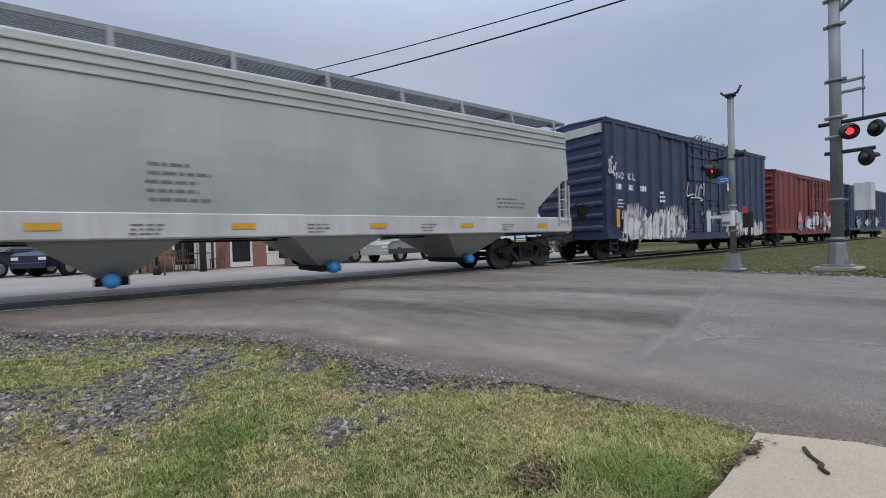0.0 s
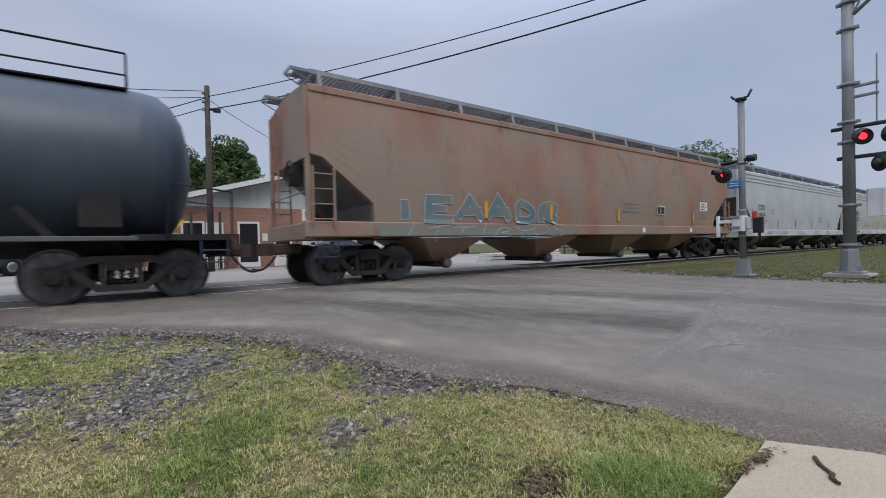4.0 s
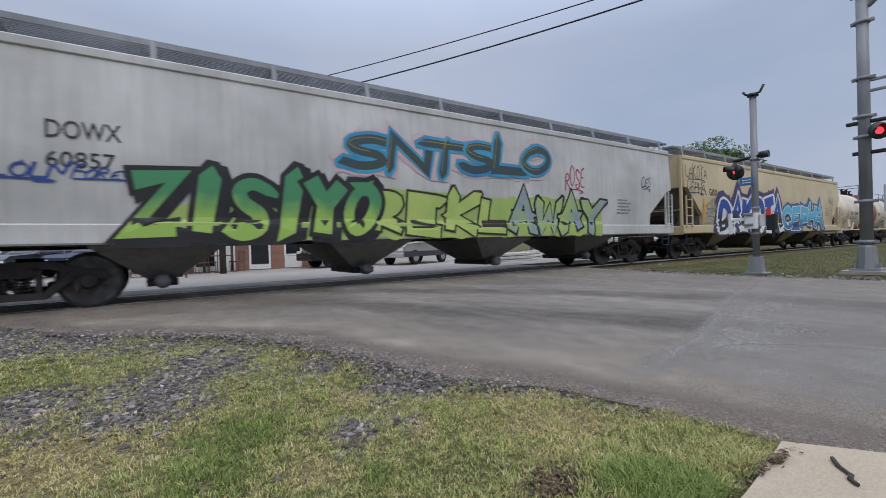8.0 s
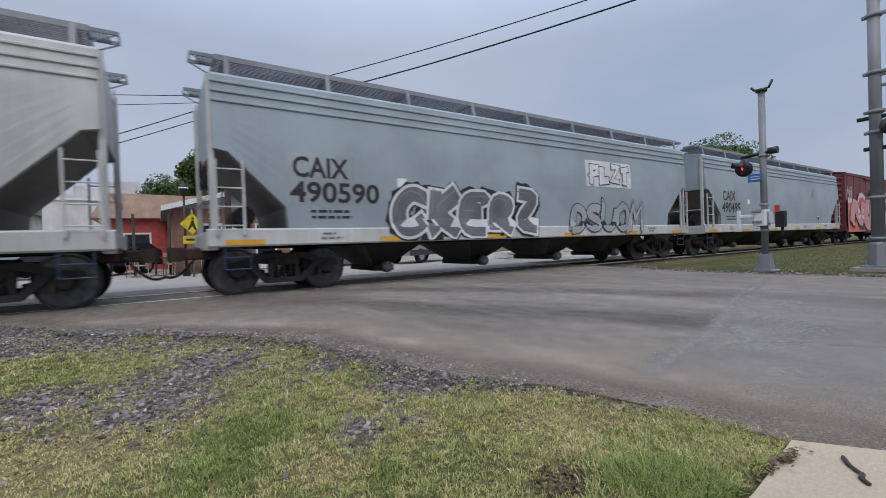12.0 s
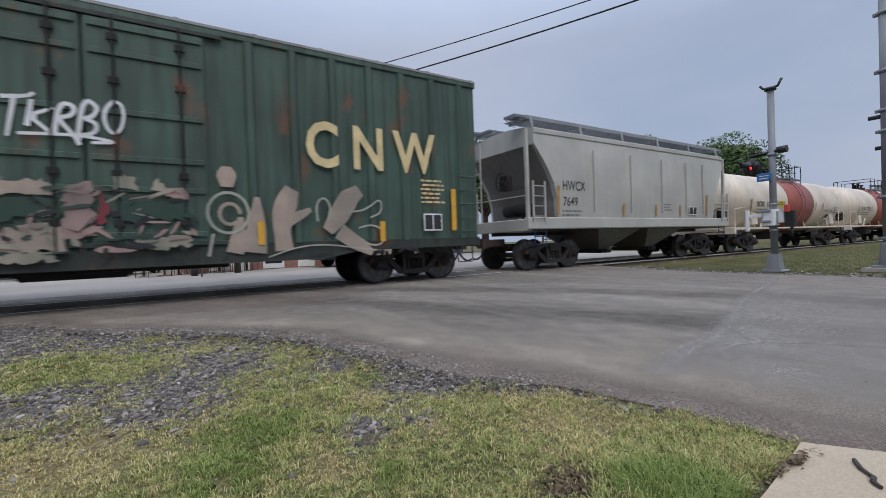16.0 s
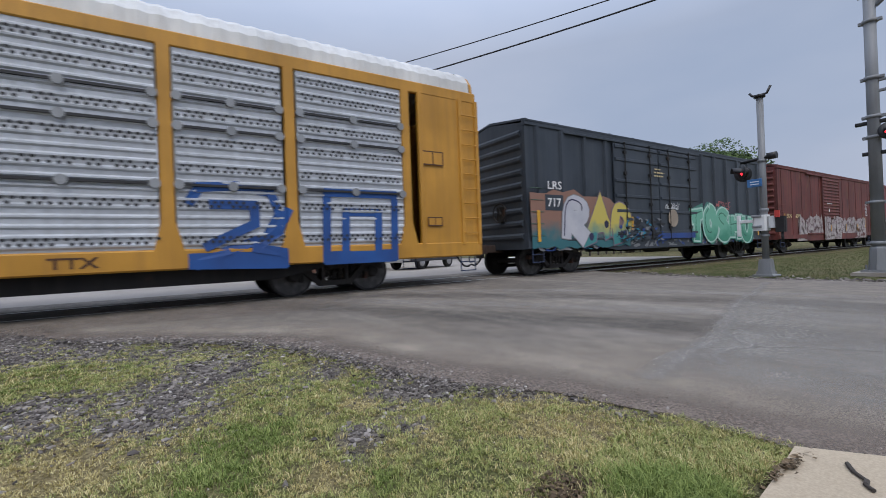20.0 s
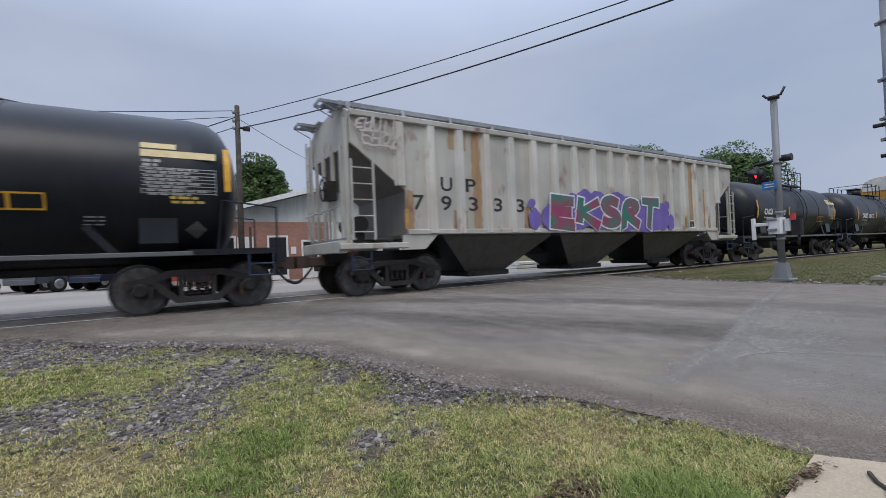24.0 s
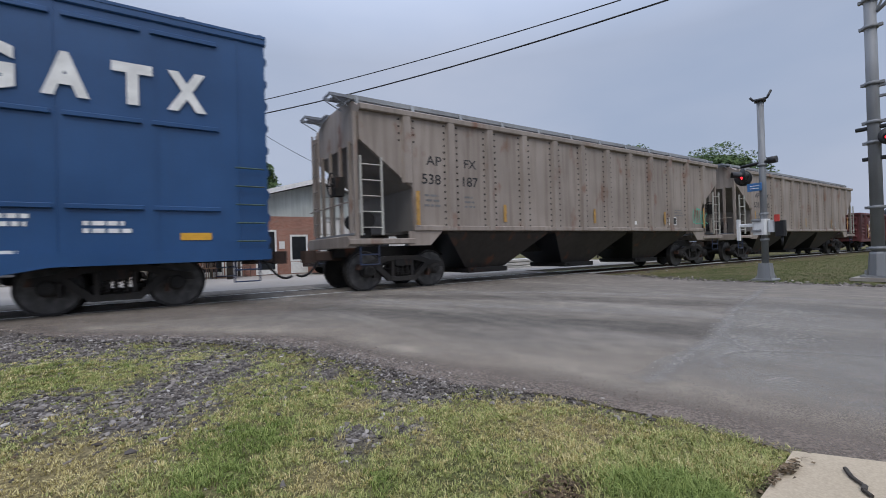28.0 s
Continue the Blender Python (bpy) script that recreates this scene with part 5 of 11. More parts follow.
def coil_car(name, label, L, mat):
    car = thing(name, label, "freight car", group="freight cars of the train")
    hl = L / 2
    b, mid = hl - 0.42, 0.32
    g = Geo()
    hood = [(-1.50, 1.55), (-1.50, 3.50), (-1.46, 3.60), (-1.36, 3.67), (-0.6, 3.72), (0.6, 3.72), (1.36, 3.67), (1.46, 3.60), (1.50, 3.50), (1.50, 1.55)]
    g.loft([[(mid - b, y, z) for y, z in hood], [(mid + b, y, z) for y, z in hood]])
    part("hood", g, mat, car)
    for sy in (-1, 1):
        g = Geo()
        g.prism([(mid - b - 0.05, 1.02), (mid - b + 2.35, 1.02), (mid - b + 3.05, 0.55), (mid + b - 3.25, 0.55), (mid + b - 2.35, 1.02), (mid + b + 0.05, 1.02), (mid + b + 0.05, 1.58), (mid - b - 0.05, 1.58)], "y",
                sy * 1.47 - 0.06, sy * 1.47 + 0.06)
        part("side_sill", g, mat, car)
        g = Geo()
        g.cbox(mid - b - 0.02, mid + b + 0.02, sy * 1.51 - 0.04, sy * 1.51 + 0.04, 1.55, 1.62, 0.01)
        part("hood_rim", g, mat, car)
        for sx in (-1, 1):
            lad = part("ladder", shared("coilladder", lambda: ladder_geo(0.40, 0.65, 2.1, 4)), GALV, car, loc=(sx * (hl - 0.5) - 0.22, sy * 1.42, 0))
    g = Geo()
    g.cbox(-hl + 0.05, hl - 0.05, -1.35, 1.35, 0.95, 1.1, 0.02)
    part("deck", g, STEEL, car)
    for sx in (-1, 1):
        g = Geo()
        for yy in (-1.3, -0.45, 0.45, 1.3):
            g.cyl((sx * (hl - 0.06), yy, 1.05), (sx * (hl - 0.06), yy, 2.15), 0.02, 6)
        for z in (1.55, 2.12):
            g.cyl((sx * (hl - 0.06), -1.3, z), (sx * (hl - 0.06), 1.3, z), 0.02, 6)
        part("end_rail", g, GALV, car)
    for x in (-2.21, -0.04, 3.90):
        g = Geo()
        g.cyl((x - 0.18, -0.9, 3.68), (x - 0.18, -0.9, 3.98), 0.04, 10)
        g.lathe([(0.06, -0.05), (0.12, -0.04), (0.12, 0.04), (0.06, 0.05)], "y", 14, True, (x + 0.08, -0.95, 3.86))
        g.box(x - 0.25, x + 0.25, -1.05, -0.75, 3.68, 3.76)
        part("lifting_lug", g, P["blue_grey"], car)
    running_gear(car, hl, hl - 1.75)

    def off(z):
        return 1.535 if z < 1.58 else 1.505
    return car, off


RACK_BAYS = [(-11.75, -9.4), (-7.0, -4.4), (-4.2, -1.6), (-1.4, 1.2), (1.4, 4.0), (4.2, 6.7), (6.95, 8.75), (9.05, 11.4)]


def rack_panel_geo(w):
    g = Geo()
    return g.box(0, w, -0.015, 0.015, 1.06, 4.58)


def rack_rib_geo(w):
    return Geo().prism([(-0.01, -0.05), (-0.045, -0.015), (-0.045, 0.015), (-0.01, 0.05)], "x", 0.02, w - 0.02)


def rack_holes_geo(w):
    """Dark round holes punched in bands, standing just off the panel."""
    g = Geo()
    for band, z0 in enumerate((1.22, 1.85, 2.48, 2.96, 3.43, 4.06, 4.38)):
        for row in range(2):
            n = int(w / 0.118)
            for i in range(n):
                if (i * 7 + band * 5 + row * 3) % 23 < 3:
                    continue
                x, z = 0.06 + i * 0.118 + 0.055 * row, z0 + row * 0.075 - 0.04
                g.add([(x + 0.034 * math.cos(a), -0.082, z + 0.030 * math.sin(a)) for a in (0, 1.047, 2.094, 3.142, 4.189, 5.236)], [(0, 1, 2, 3, 4, 5)])
    return g


def auto_rack(name, label, L):
    car = thing(name, label, "freight car", group="freight cars of the train")
    hl = L / 2
    yel, pan, roof = CAR_PAINT["rack_yellow"], CAR_PAINT["rack_panel"], CAR_PAINT["rack_roof"]
    y = 1.53
    top = 4.84
    for sy in (-1, 1):
        g = Geo()
        g.cbox(-hl, hl, sy * y - 0.07, sy * y + 0.07, 0.70, 1.06, 0.03)
        part("side_sill", g, yel, car)
        g = Geo()
        g.prism([(-hl + 3.6, 0.70), (hl - 3.6, 0.70), (hl - 5.0, 0.42), (-hl + 5.0, 0.42)], "y", sy * 1.3 - 0.05, sy * 1.3 + 0.05)
        part("belly_sill", g, STEEL, car)
        g = Geo()
        g.cbox(-hl + 0.05, hl - 0.05, sy * y - 0.06, sy * y + 0.06, 4.58, top, 0.02)
        part("top_rail", g, yel, car)
        edges = sorted({e for b in RACK_BAYS for e in b})
        posts = [-11.9, -9.25] + [(b[0] + a[1]) / 2 for a, b in zip(RACK_BAYS[1:], RACK_BAYS[2:])] + [-7.1, 11.5]
        for x in posts:
            g = Geo()
            wdt = 0.10
            g.prism([(x - wdt, 4.6), (x + wdt, 4.6), (x + wdt, 1.55), (x + wdt * 2.3, 1.02), (x - wdt * 2.3, 1.02), (x - wdt, 1.55)], "y", sy * (y + 0.02) - 0.05, sy * (y + 0.02) + 0.05)
            part("side_post", g, yel, car)
        for a, b in RACK_BAYS:
            w = round(b - a, 2)
            p = part("rack_panel", shared(f"rack_panel{w}", lambda: rack_panel_geo(w)), pan, car, loc=(a if sy < 0 else b, sy * (y + 0.01), 0))
            if sy > 0:
                p.rotation_euler = (0, 0, math.pi)
            else:
                for k in range(22):
                    part("panel_rib", shared(f"rack_rib{w}", lambda: rack_rib_geo(w)), pan, p, loc=(0, 0, 1.14 + k * 0.158))
                part("perforation", shared(f"rack_holes{w}", lambda: rack_holes_geo(w)), BLACK_INK, p, kind="stuff")
                for z in (2.18, 3.2, 4.0 - 0.28):
                    g = Geo()
                    g.box(a + 0.02, b - 0.02, -y - 0.098, -y - 0.05, z - 0.022, z + 0.022)
                    part("panel_seam", g, BLACK_INK, car)
                for z in (2.18, 3.2, 3.72):
                    for x in (a + 0.05, (a + b) / 2, b - 0.05):
                        g = Geo()
                        g.lathe([(0.0, -y - 0.112), (0.085, -y - 0.112), (0.085, -y - 0.05)], "y", 10, False, (x, 0, z))
                        part("seam_clip", g, GALV, car)
        g = Geo()
        g.cbox(-9.2, -7.15, sy * (y + 0.015) - 0.03, sy * (y + 0.015) + 0.03, 2.45, 4.58, 0.01)
        part("name_panel", g, yel, car)
        g = Geo()
        g.add([], [])
        part("lower_panel", shared("rack_panel2.05", lambda: rack_panel_geo(2.05)), pan, car, loc=(-9.2 if sy < 0 else -7.15, sy * (y - 0.03), 0)) if sy < 0 else None
        for sx in (-1, 1):
            g = Geo()
            a, b = sx * hl, sx * (hl - 1.75)
            g.cbox(min(a, b), max(a, b), sy * y - 0.05, sy * y + 0.05, 1.04, 4.6, 0.02)
            part("end_panel", g, yel, car)
            g = Geo()
            for x in (sx * (hl - 0.55), sx * (hl - 1.72), sx * (hl - 0.05)):
                g.cbox(x - 0.05, x + 0.05, sy * (y + 0.05) - 0.05, sy * (y + 0.05) + 0.05, 1.0, 4.62, 0.01)
            part("end_post", g, yel, car)
            lad = part("ladder", shared("rackladder", lambda: ladder_geo(0.44, 1.1, 4.4, 9, False)), yel, car, loc=(sx * (hl - 0.08) - (0.44 if sx > 0 else 0), sy * (y + 0.06), 0))
            part("stirrup_step", shared("stirrup", stirrup_geo), yel, car, loc=(sx * (hl - 0.4), sy * y, 0.34))
    g = Geo()
    arch = []
    for k in range(13):
        a = math.pi * k / 12
        arch.append((-1.5 * math.cos(a), top - 0.05 + 0.92 * math.sin(a) ** 0.7))
    rings = []
    n = int(2 * hl / 0.16)
    for i in range(n + 1):
        x = -hl + 0.15 + (2 * hl - 0.3) * i / n
        d = 0.022 if i % 2 else 0.0
        rings.append([(x, p * (1 - d * 0.4), z - d) for p, z in arch])
    g.loft(rings, caps=True)
    part("roof", g, roof, car)
    for sx in (-1, 1):
        g = Geo()
        x = sx * (hl - 0.05)
        g.prism([(-1.46, 1.0), (1.46, 1.0)] + [(p * 0.97, z - 0.03) for p, z in reversed(arch)], "x", x - 0.04, x + 0.04)
        part("end_door", g, yel, car)
        g = Geo()
        g.prism([(-1.40, 4.6), (1.40, 4.6)] + [(p * 0.95, z - 0.05) for p, z in reversed(arch)], "x", x + sx * 0.05 - 0.03, x + sx * 0.05 + 0.03)
        part("end_cap", g, roof, car)
        g = Geo()
        g.tube([(x, -1.3, 4.9), (x, -1.2, 5.25), (x - sx * 0.3, -1.1, 5.45)], 0.03, 6)
        part("roof_handhold", g, BLACK, car)
    g = Geo()
    g.box(-hl + 0.1, hl - 0.1, -1.5, 1.5, 0.72, 0.9)
    part("deck", g, STEEL, car)
    running_gear(car, hl, hl - 3.7)

    def face(z, x=99.0):
        if any(abs(x - q) < 0.106 for q in posts) or z < 1.05:
            return y + 0.072
        if -9.2 < x < -7.15 and z > 2.45 or abs(x) > hl - 1.78:
            return y + 0.052
        d = abs((z - 1.14 + 0.079) % 0.158 - 0.079)
        return y + 0.024 + 0.034 * max(0.0, min(1.0, (0.05 - d) / 0.035))
    CUTS_X[face] = [q + s * w for q in posts for s in (-1, 1) for w in (0.104, 0.108)]
    return car, face


# ---- the ground ----
def road_mat():
    m, n, l, b = shader("worn_asphalt", 0.88, 0, 0.25)
    big = noise_node(n, l, 0.35, 4)
    col = ramp(n, l, big.outputs["Fac"], [(0.34, (0.140, 0.125, 0.109)), (0.68, (0.206, 0.184, 0.159))]).outputs["Color"]
    track = noise_node(n, l, 1.0, 3, (1.5, 0.07, 1))
    tm = ramp(n, l, track.outputs["Fac"], [(0.5, (0, 0, 0)), (0.72, (0.7, 0.7, 0.7))])
    col = mix(n, l, tm.outputs["Color"], col, (0.277, 0.256, 0.229))
    stain = noise_node(n, l, 0.9, 5, (1.0, 0.4, 1))
    sm = ramp(n, l, stain.outputs["Fac"], [(0.56, (0, 0, 0)), (0.76, (0.55, 0.55, 0.55))])
    col = mix(n, l, sm.outputs["Color"], col, (0.086, 0.080, 0.075))
    worn = noise_node(n, l, 6.0, 6, (1.0, 0.55, 1))
    wm = ramp(n, l, worn.outputs["Fac"], [(0.34, (0.80, 0.80, 0.80)), (0.66, (1.18, 1.17, 1.15))])
    col = mix(n, l, 1.0, col, wm.outputs["Color"], "MULTIPLY")
    grit = noise_node(n, l, 90, 2)
    gm = ramp(n, l, grit.outputs["Fac"], [(0.35, (0.62, 0.62, 0.62)), (0.65, (1.38, 1.34, 1.28))])
    col = mix(n, l, 1.0, col, gm.outputs["Color"], "MULTIPLY")
    l.new(col, b.inputs["Base Color"])
    bump(n, l, b, grit.outputs["Fac"], 0.55, 0.006)
    return m


def soil_mat():
    """Thatchy soil: straw-coloured under dry grass, grey and stony in the gravel, dark brown where bare."""
    m, n, l, b = shader("grassy_soil", 0.95, 0, 0.1)

    def field(name):
        at = n.new("ShaderNodeAttribute")
        at.attribute_name = name
        return at.outputs["Fac"]
    big = noise_node(n, l, 1.1, 5)
    col = ramp(n, l, big.outputs["Fac"], [(0.30, (0.085, 0.092, 0.036)), (0.48, (0.125, 0.115, 0.054)), (0.66, (0.165, 0.135, 0.078))]).outputs["Color"]
    col = mix(n, l, field("straw"), col, (0.205, 0.165, 0.085))
    clod = noise_node(n, l, 14, 5)
    earth = ramp(n, l, clod.outputs["Fac"], [(0.3, (0.085, 0.075, 0.070)), (0.55, (0.155, 0.138, 0.124)), (0.75, (0.225, 0.190, 0.160))]).outputs["Color"]
    col = mix(n, l, field("stony"), col, earth)
    col = mix(n, l, field("bare"), col, (0.060, 0.048, 0.036))
    fine = noise_node(n, l, 60, 4)
    fm = ramp(n, l, fine.outputs["Fac"], [(0.32, (0.40, 0.40, 0.40)), (0.66, (1.35, 1.35, 1.3))])
    col = mix(n, l, 1.0, col, fm.outputs["Color"], "MULTIPLY")
    l.new(col, b.inputs["Base Color"])
    bump(n, l, b, fine.outputs["Fac"], 0.8, 0.02)
    return m


def concrete_mat(name, lo, hi, scale=0.6):
    m, n, l, b = shader(name, 0.85, 0, 0.3)
    big = noise_node(n, l, scale, 6)
    col = ramp(n, l, big.outputs["Fac"], [(0.3, lo), (0.7, hi)]).outputs["Color"]
    fine = noise_node(n, l, 110, 3)
    fm = ramp(n, l, fine.outputs["Fac"], [(0.3, (0.86, 0.86, 0.86)), (0.7, (1.1, 1.1, 1.1))])
    col = mix(n, l, 1.0, col, fm.outputs["Color"], "MULTIPLY")
    l.new(col, b.inputs["Base Color"])
    bump(n, l, b, fine.outputs["Fac"], 0.3, 0.003)
    return m


ROAD = road_mat()
SOIL = soil_mat()
LOT = concrete_mat("pale_concrete_lot", (0.275, 0.248, 0.218), (0.358, 0.326, 0.290), 0.25)
WALK = concrete_mat("tan_concrete_slab", (0.38, 0.31, 0.22), (0.46, 0.38, 0.275), 1.2)
BALLAST = plain("dark_ballast_bed", (0.085, 0.078, 0.072), 0.95, 0, 0.45, 22, 0.9)
STONE = scatter_mat("loose_stone", [(0.0, (0.050, 0.043, 0.040)), (0.4, (0.115, 0.101, 0.093)), (0.75, (0.200, 0.178, 0.160)), (0.95, (0.30, 0.27, 0.245)), (1.0, (0.47, 0.44, 0.41))])
LUSH_BLADE = scatter_mat("lush_grass", [(0.0, (0.098, 0.142, 0.033)), (0.5, (0.182, 0.238, 0.062)), (1.0, (0.32, 0.372, 0.12))], 0.7)
GREEN_BLADE = scatter_mat("green_grass", [(0.0, (0.185, 0.215, 0.066)), (0.5, (0.325, 0.350, 0.120)), (1.0, (0.49, 0.48, 0.205))], 0.7)
DRY_BLADE = scatter_mat("dry_grass", [(0.0, (0.34, 0.275, 0.108)), (0.5, (0.50, 0.425, 0.190)), (1.0, (0.66, 0.58, 0.32))], 0.8)
RAIL_TOP = plain("polished_rail_head", (0.62, 0.61, 0.59), 0.38, 0.45, 0.12, 3)
RAIL_WEB = plain("rusty_rail", (0.075, 0.045, 0.032), 0.8, 0.2, 0.4, 12)
TIE = plain("creosoted_tie", (0.050, 0.042, 0.036), 0.9, 0, 0.5, 8)

VERGE = [(-4.2, 9.15), (-1.85, 8.2), (-1.15, 7.0), (-0.5, 6.15), (0.66, 5.05), (1.15, 4.2), (1.38, 3.39), (1.60, 2.40), (2.0, 1.75), (2.15, 1.2), (2.2, 0.69), (2.3, 0.3), (2.35, -3.0)]


def verge_x(y):
    """The near edge of the asphalt at y."""
    for (xa, ya), (xb, yb) in zip(VERGE, VERGE[1:]):
        if yb <= y <= ya:
            return xa + (xb - xa) * (ya - y) / (ya - yb)
    return 2.35 if y < -3 else -6.0


def earth_z(x, y):
    far = max(0.0, min(1.0, (math.hypot(x, y) - 9) / 6))
    z = 0.030 * noise.noise((x * 1.3, y * 1.3, 0)) + 0.018 * noise.noise((x * 4, y * 4, 3))
    z = -0.035 + z * (1 - far) - 0.06 * far
    d = verge_x(y) - x
    if -0.5 < y < 8.6 and -0.05 < d < 0.4:
        z += (-0.003 - z) * (1 - max(0.0, d) / 0.4)
    return z


def grid_axis(lo, hi, fine_lo, fine_hi, step):
    a = list(np.arange(fine_lo, fine_hi + 1e-6, step))
    k = step
    p = fine_lo
    while p > lo:
        k *= 1.5
        p = max(lo, p - k)
        a.insert(0, p)
    k, p = step, fine_hi
    while p < hi:
        k *= 1.5
        p = min(hi, p + k)
        a.append(p)
    return [float(q) for q in a]


# patches of the verge: centre, half width across and along the way out from the footpath, strength
STONY = [(-1.29, 6.58, 1.29, 1.27, 1.0), (-0.6, 5.68, 0.4, 0.6, 0.8), (0.33, 3.9, 0.44, 0.56, 0.9), (-0.02, 3.4, 0.34, 0.66, 1.0), (-0.18, 3.02, 0.21, 0.26, 1.0), (-0.01, 5.03, 0.5, 0.56, 0.6), (0.57, 4.44, 0.35, 0.32, 0.5), (-0.71, 3.66, 0.37, 0.35, 1.0), (-0.69, 3.22, 0.24, 0.18, 0.5), (-0.46, 2.93, 0.13, 0.1, 0.35), (1.02, 3.32, 0.19, 0.24, 0.8), (0.65, 3.14, 0.25, 0.25, 0.25), (0.82, 2.04, 0.12, 0.15, 0.75), (0.7, 1.82, 0.05, 0.1, 0.5), (1.09, 1.99, 0.09, 0.15, 0.8), (1.09, 2.25, 0.09, 0.13, 0.5), (1.51, 2.44, 0.44, 0.27, 1.0), (1.39, 2.88, 0.21, 0.18, 0.8), (1.73, 2.01, 0.27, 0.12, 0.6), (1.27, 1.12, 0.03, 0.03, 0.2)]
GREEN = [(-0.71, 4.62, 0.62, 0.63, 0.5), (0.31, 2.34, 0.34, 0.31, 1.0), (0.17, 1.98, 0.29, 0.26, 0.9), (-0.02, 1.91, 0.2, 0.13, 0.6), (1.17, 2.8, 0.19, 0.16, 0.9), (0.66, 2.87, 0.27, 0.26, 0.6), (1.51, 0.86, 0.24, 0.19, 1.5), (0.7, 1.54, 0.08, 0.11, 0.7), (0.44, 1.61, 0.11, 0.08, 0.5), (1.82, 1.16, 0.22, 0.14, 0.4), (1.07, 1.52, 0.12, 0.11, 0.4), (0.89, 1.31, 0.15, 0.07, 0.5), (0.68, 3.71, 0.15, 0.27, 0.4)]
STRAW = [(-0.45, 2.56, 0.54, 0.41, 1.0), (-0.26, 2.78, 0.34, 0.2, 0.9), (-0.78, 3.22, 0.3, 0.45, 0.6), (0.54, 1.75, 0.11, 0.17, 0.9), (0.99, 2.47, 0.15, 0.12, 1.0), (1.07, 1.81, 0.08, 0.13, 0.7), (1.64, 1.5, 0.33, 0.21, 0.6), (1.76, 1.81, 0.29, 0.13, 0.6), (1.37, 1.3, 0.14, 0.09, 0.8), (0.03, 1.96, 0.16, 0.12, 0.5), (0.71, 2.0, 0.08, 0.08, 0.6)]
BARE = [(1.26, 1.11, 0.12, 0.15, 1.0), (1.75, 0.7, 0.05, 0.11, 0.7), (0.78, 1.91, 0.08, 0.12, 0.4)]


def patches(spots, x, y):
    w = 0.0
    for cx, cy, across, along, k in spots:
        r = math.hypot(cx, cy)
        bx, by = cx / r, cy / r
        u, v = (x - cx) * bx + (y - cy) * by, (y - cy) * bx - (x - cx) * by
        w = max(w, k * math.exp(-1.1 * ((u / along) ** 2 + (v / across) ** 2) ** 1.3))
    return w


def gravelly(x, y):
    """How stony the verge is, 0 to 1."""
    w = patches(STONY, x, y)
    if y > 5.6 and x < -0.1:
        w = max(w, min(1.0, (y - 5.6) / 0.5) * min(1.0, (-0.1 - x) / 0.4))
    w = max(w, 0.8 * max(0.0, 1 - abs(verge_x(y) - x) / 0.20) * min(1.0, max(0.0, (y - 1.0) / 0.8)))
    broken = 0.85 + 0.55 * noise.noise((x * 3.1, y * 3.1, 9)) + 0.55 * noise.noise((x * 9, y * 9, 5)) + 0.3 * noise.noise((x * 25, y * 25, 7))
    return min(1.0, max(0.0, w * broken) + 0.006)


gx, gy = grid_axis(-1500, 1500, -4, 3.2, 0.07), grid_axis(-1500, 1500, -0.6, 8.4, 0.07)
g = Geo()
g.v = [(x, y, earth_z(x, y)) for y in gy for x in gx]
nx = len(gx)
g.f = [(j * nx + i, j * nx + i + 1, (j + 1) * nx + i + 1, (j + 1) * nx + i) for j in range(len(gy) - 1) for i in range(nx - 1)]
g.s = [True] * len(g.f)
soil = part("ground", g, SOIL, None, "grassy soil with worn and gravelly patches", "structure", category="ground").data
for name in ("stony", "bare", "straw"):
    soil.attributes.new(name, "FLOAT", "POINT")
for i, q in enumerate(soil.vertices):
    x, y = q.co.x, q.co.y
    if -4 < x < 3.2 and 0.3 < y < 8.6:
        soil.attributes["stony"].data[i].value = min(1.0, gravelly(x, y) * 1.7)
        soil.attributes["bare"].data[i].value = patches(BARE, x, y)
        soil.attributes["straw"].data[i].value = patches(STRAW, x, y)


def ragged(points, step, amount, seed):
    """A polyline broken into short uneven pieces."""
    rnd = random.Random(seed)
    out = []
    for (xa, ya), (xb, yb) in zip(points, points[1:]):
        n = max(1, int(math.hypot(xb - xa, yb - ya) / step))
        for k in range(n):
            u = k / n
            j = 0 if math.hypot(xb - xa, yb - ya) > 30 else amount
            out.append((xa + (xb - xa) * u + rnd.uniform(-j, j), ya + (yb - ya) * u + rnd.uniform(-j, j)))
    out.append(points[-1])
    return out


outline = ragged(VERGE, 0.16, 0.035, 2) + [(2.4, -12), (2.4, -80), (10.8, -80), (10.8, -8)] + ragged(
    [(10.8, -2.0), (10.7, 2.2), (10.55, 5.5), (11.0, 7.0), (11.5, 8.3), (12.0, 9.2)], 0.3, 0.05, 3) + [(12.2, 12.8), (-4.4, 12.8)]
g = Geo()
g.prism(outline, "z", -0.3, 0.0)
part("road", g, ROAD, None, "worn grey asphalt road over the level crossing", "structure", category="road")
g = Geo()
g.box(-70, 25, 12.81, 45, -0.3, -0.006)
part("far_lot", g, LOT, None, "pale concrete street and parking lot behind the track", "structure", category="pavement")
# dust, worn bands and the crack with crumbled edges


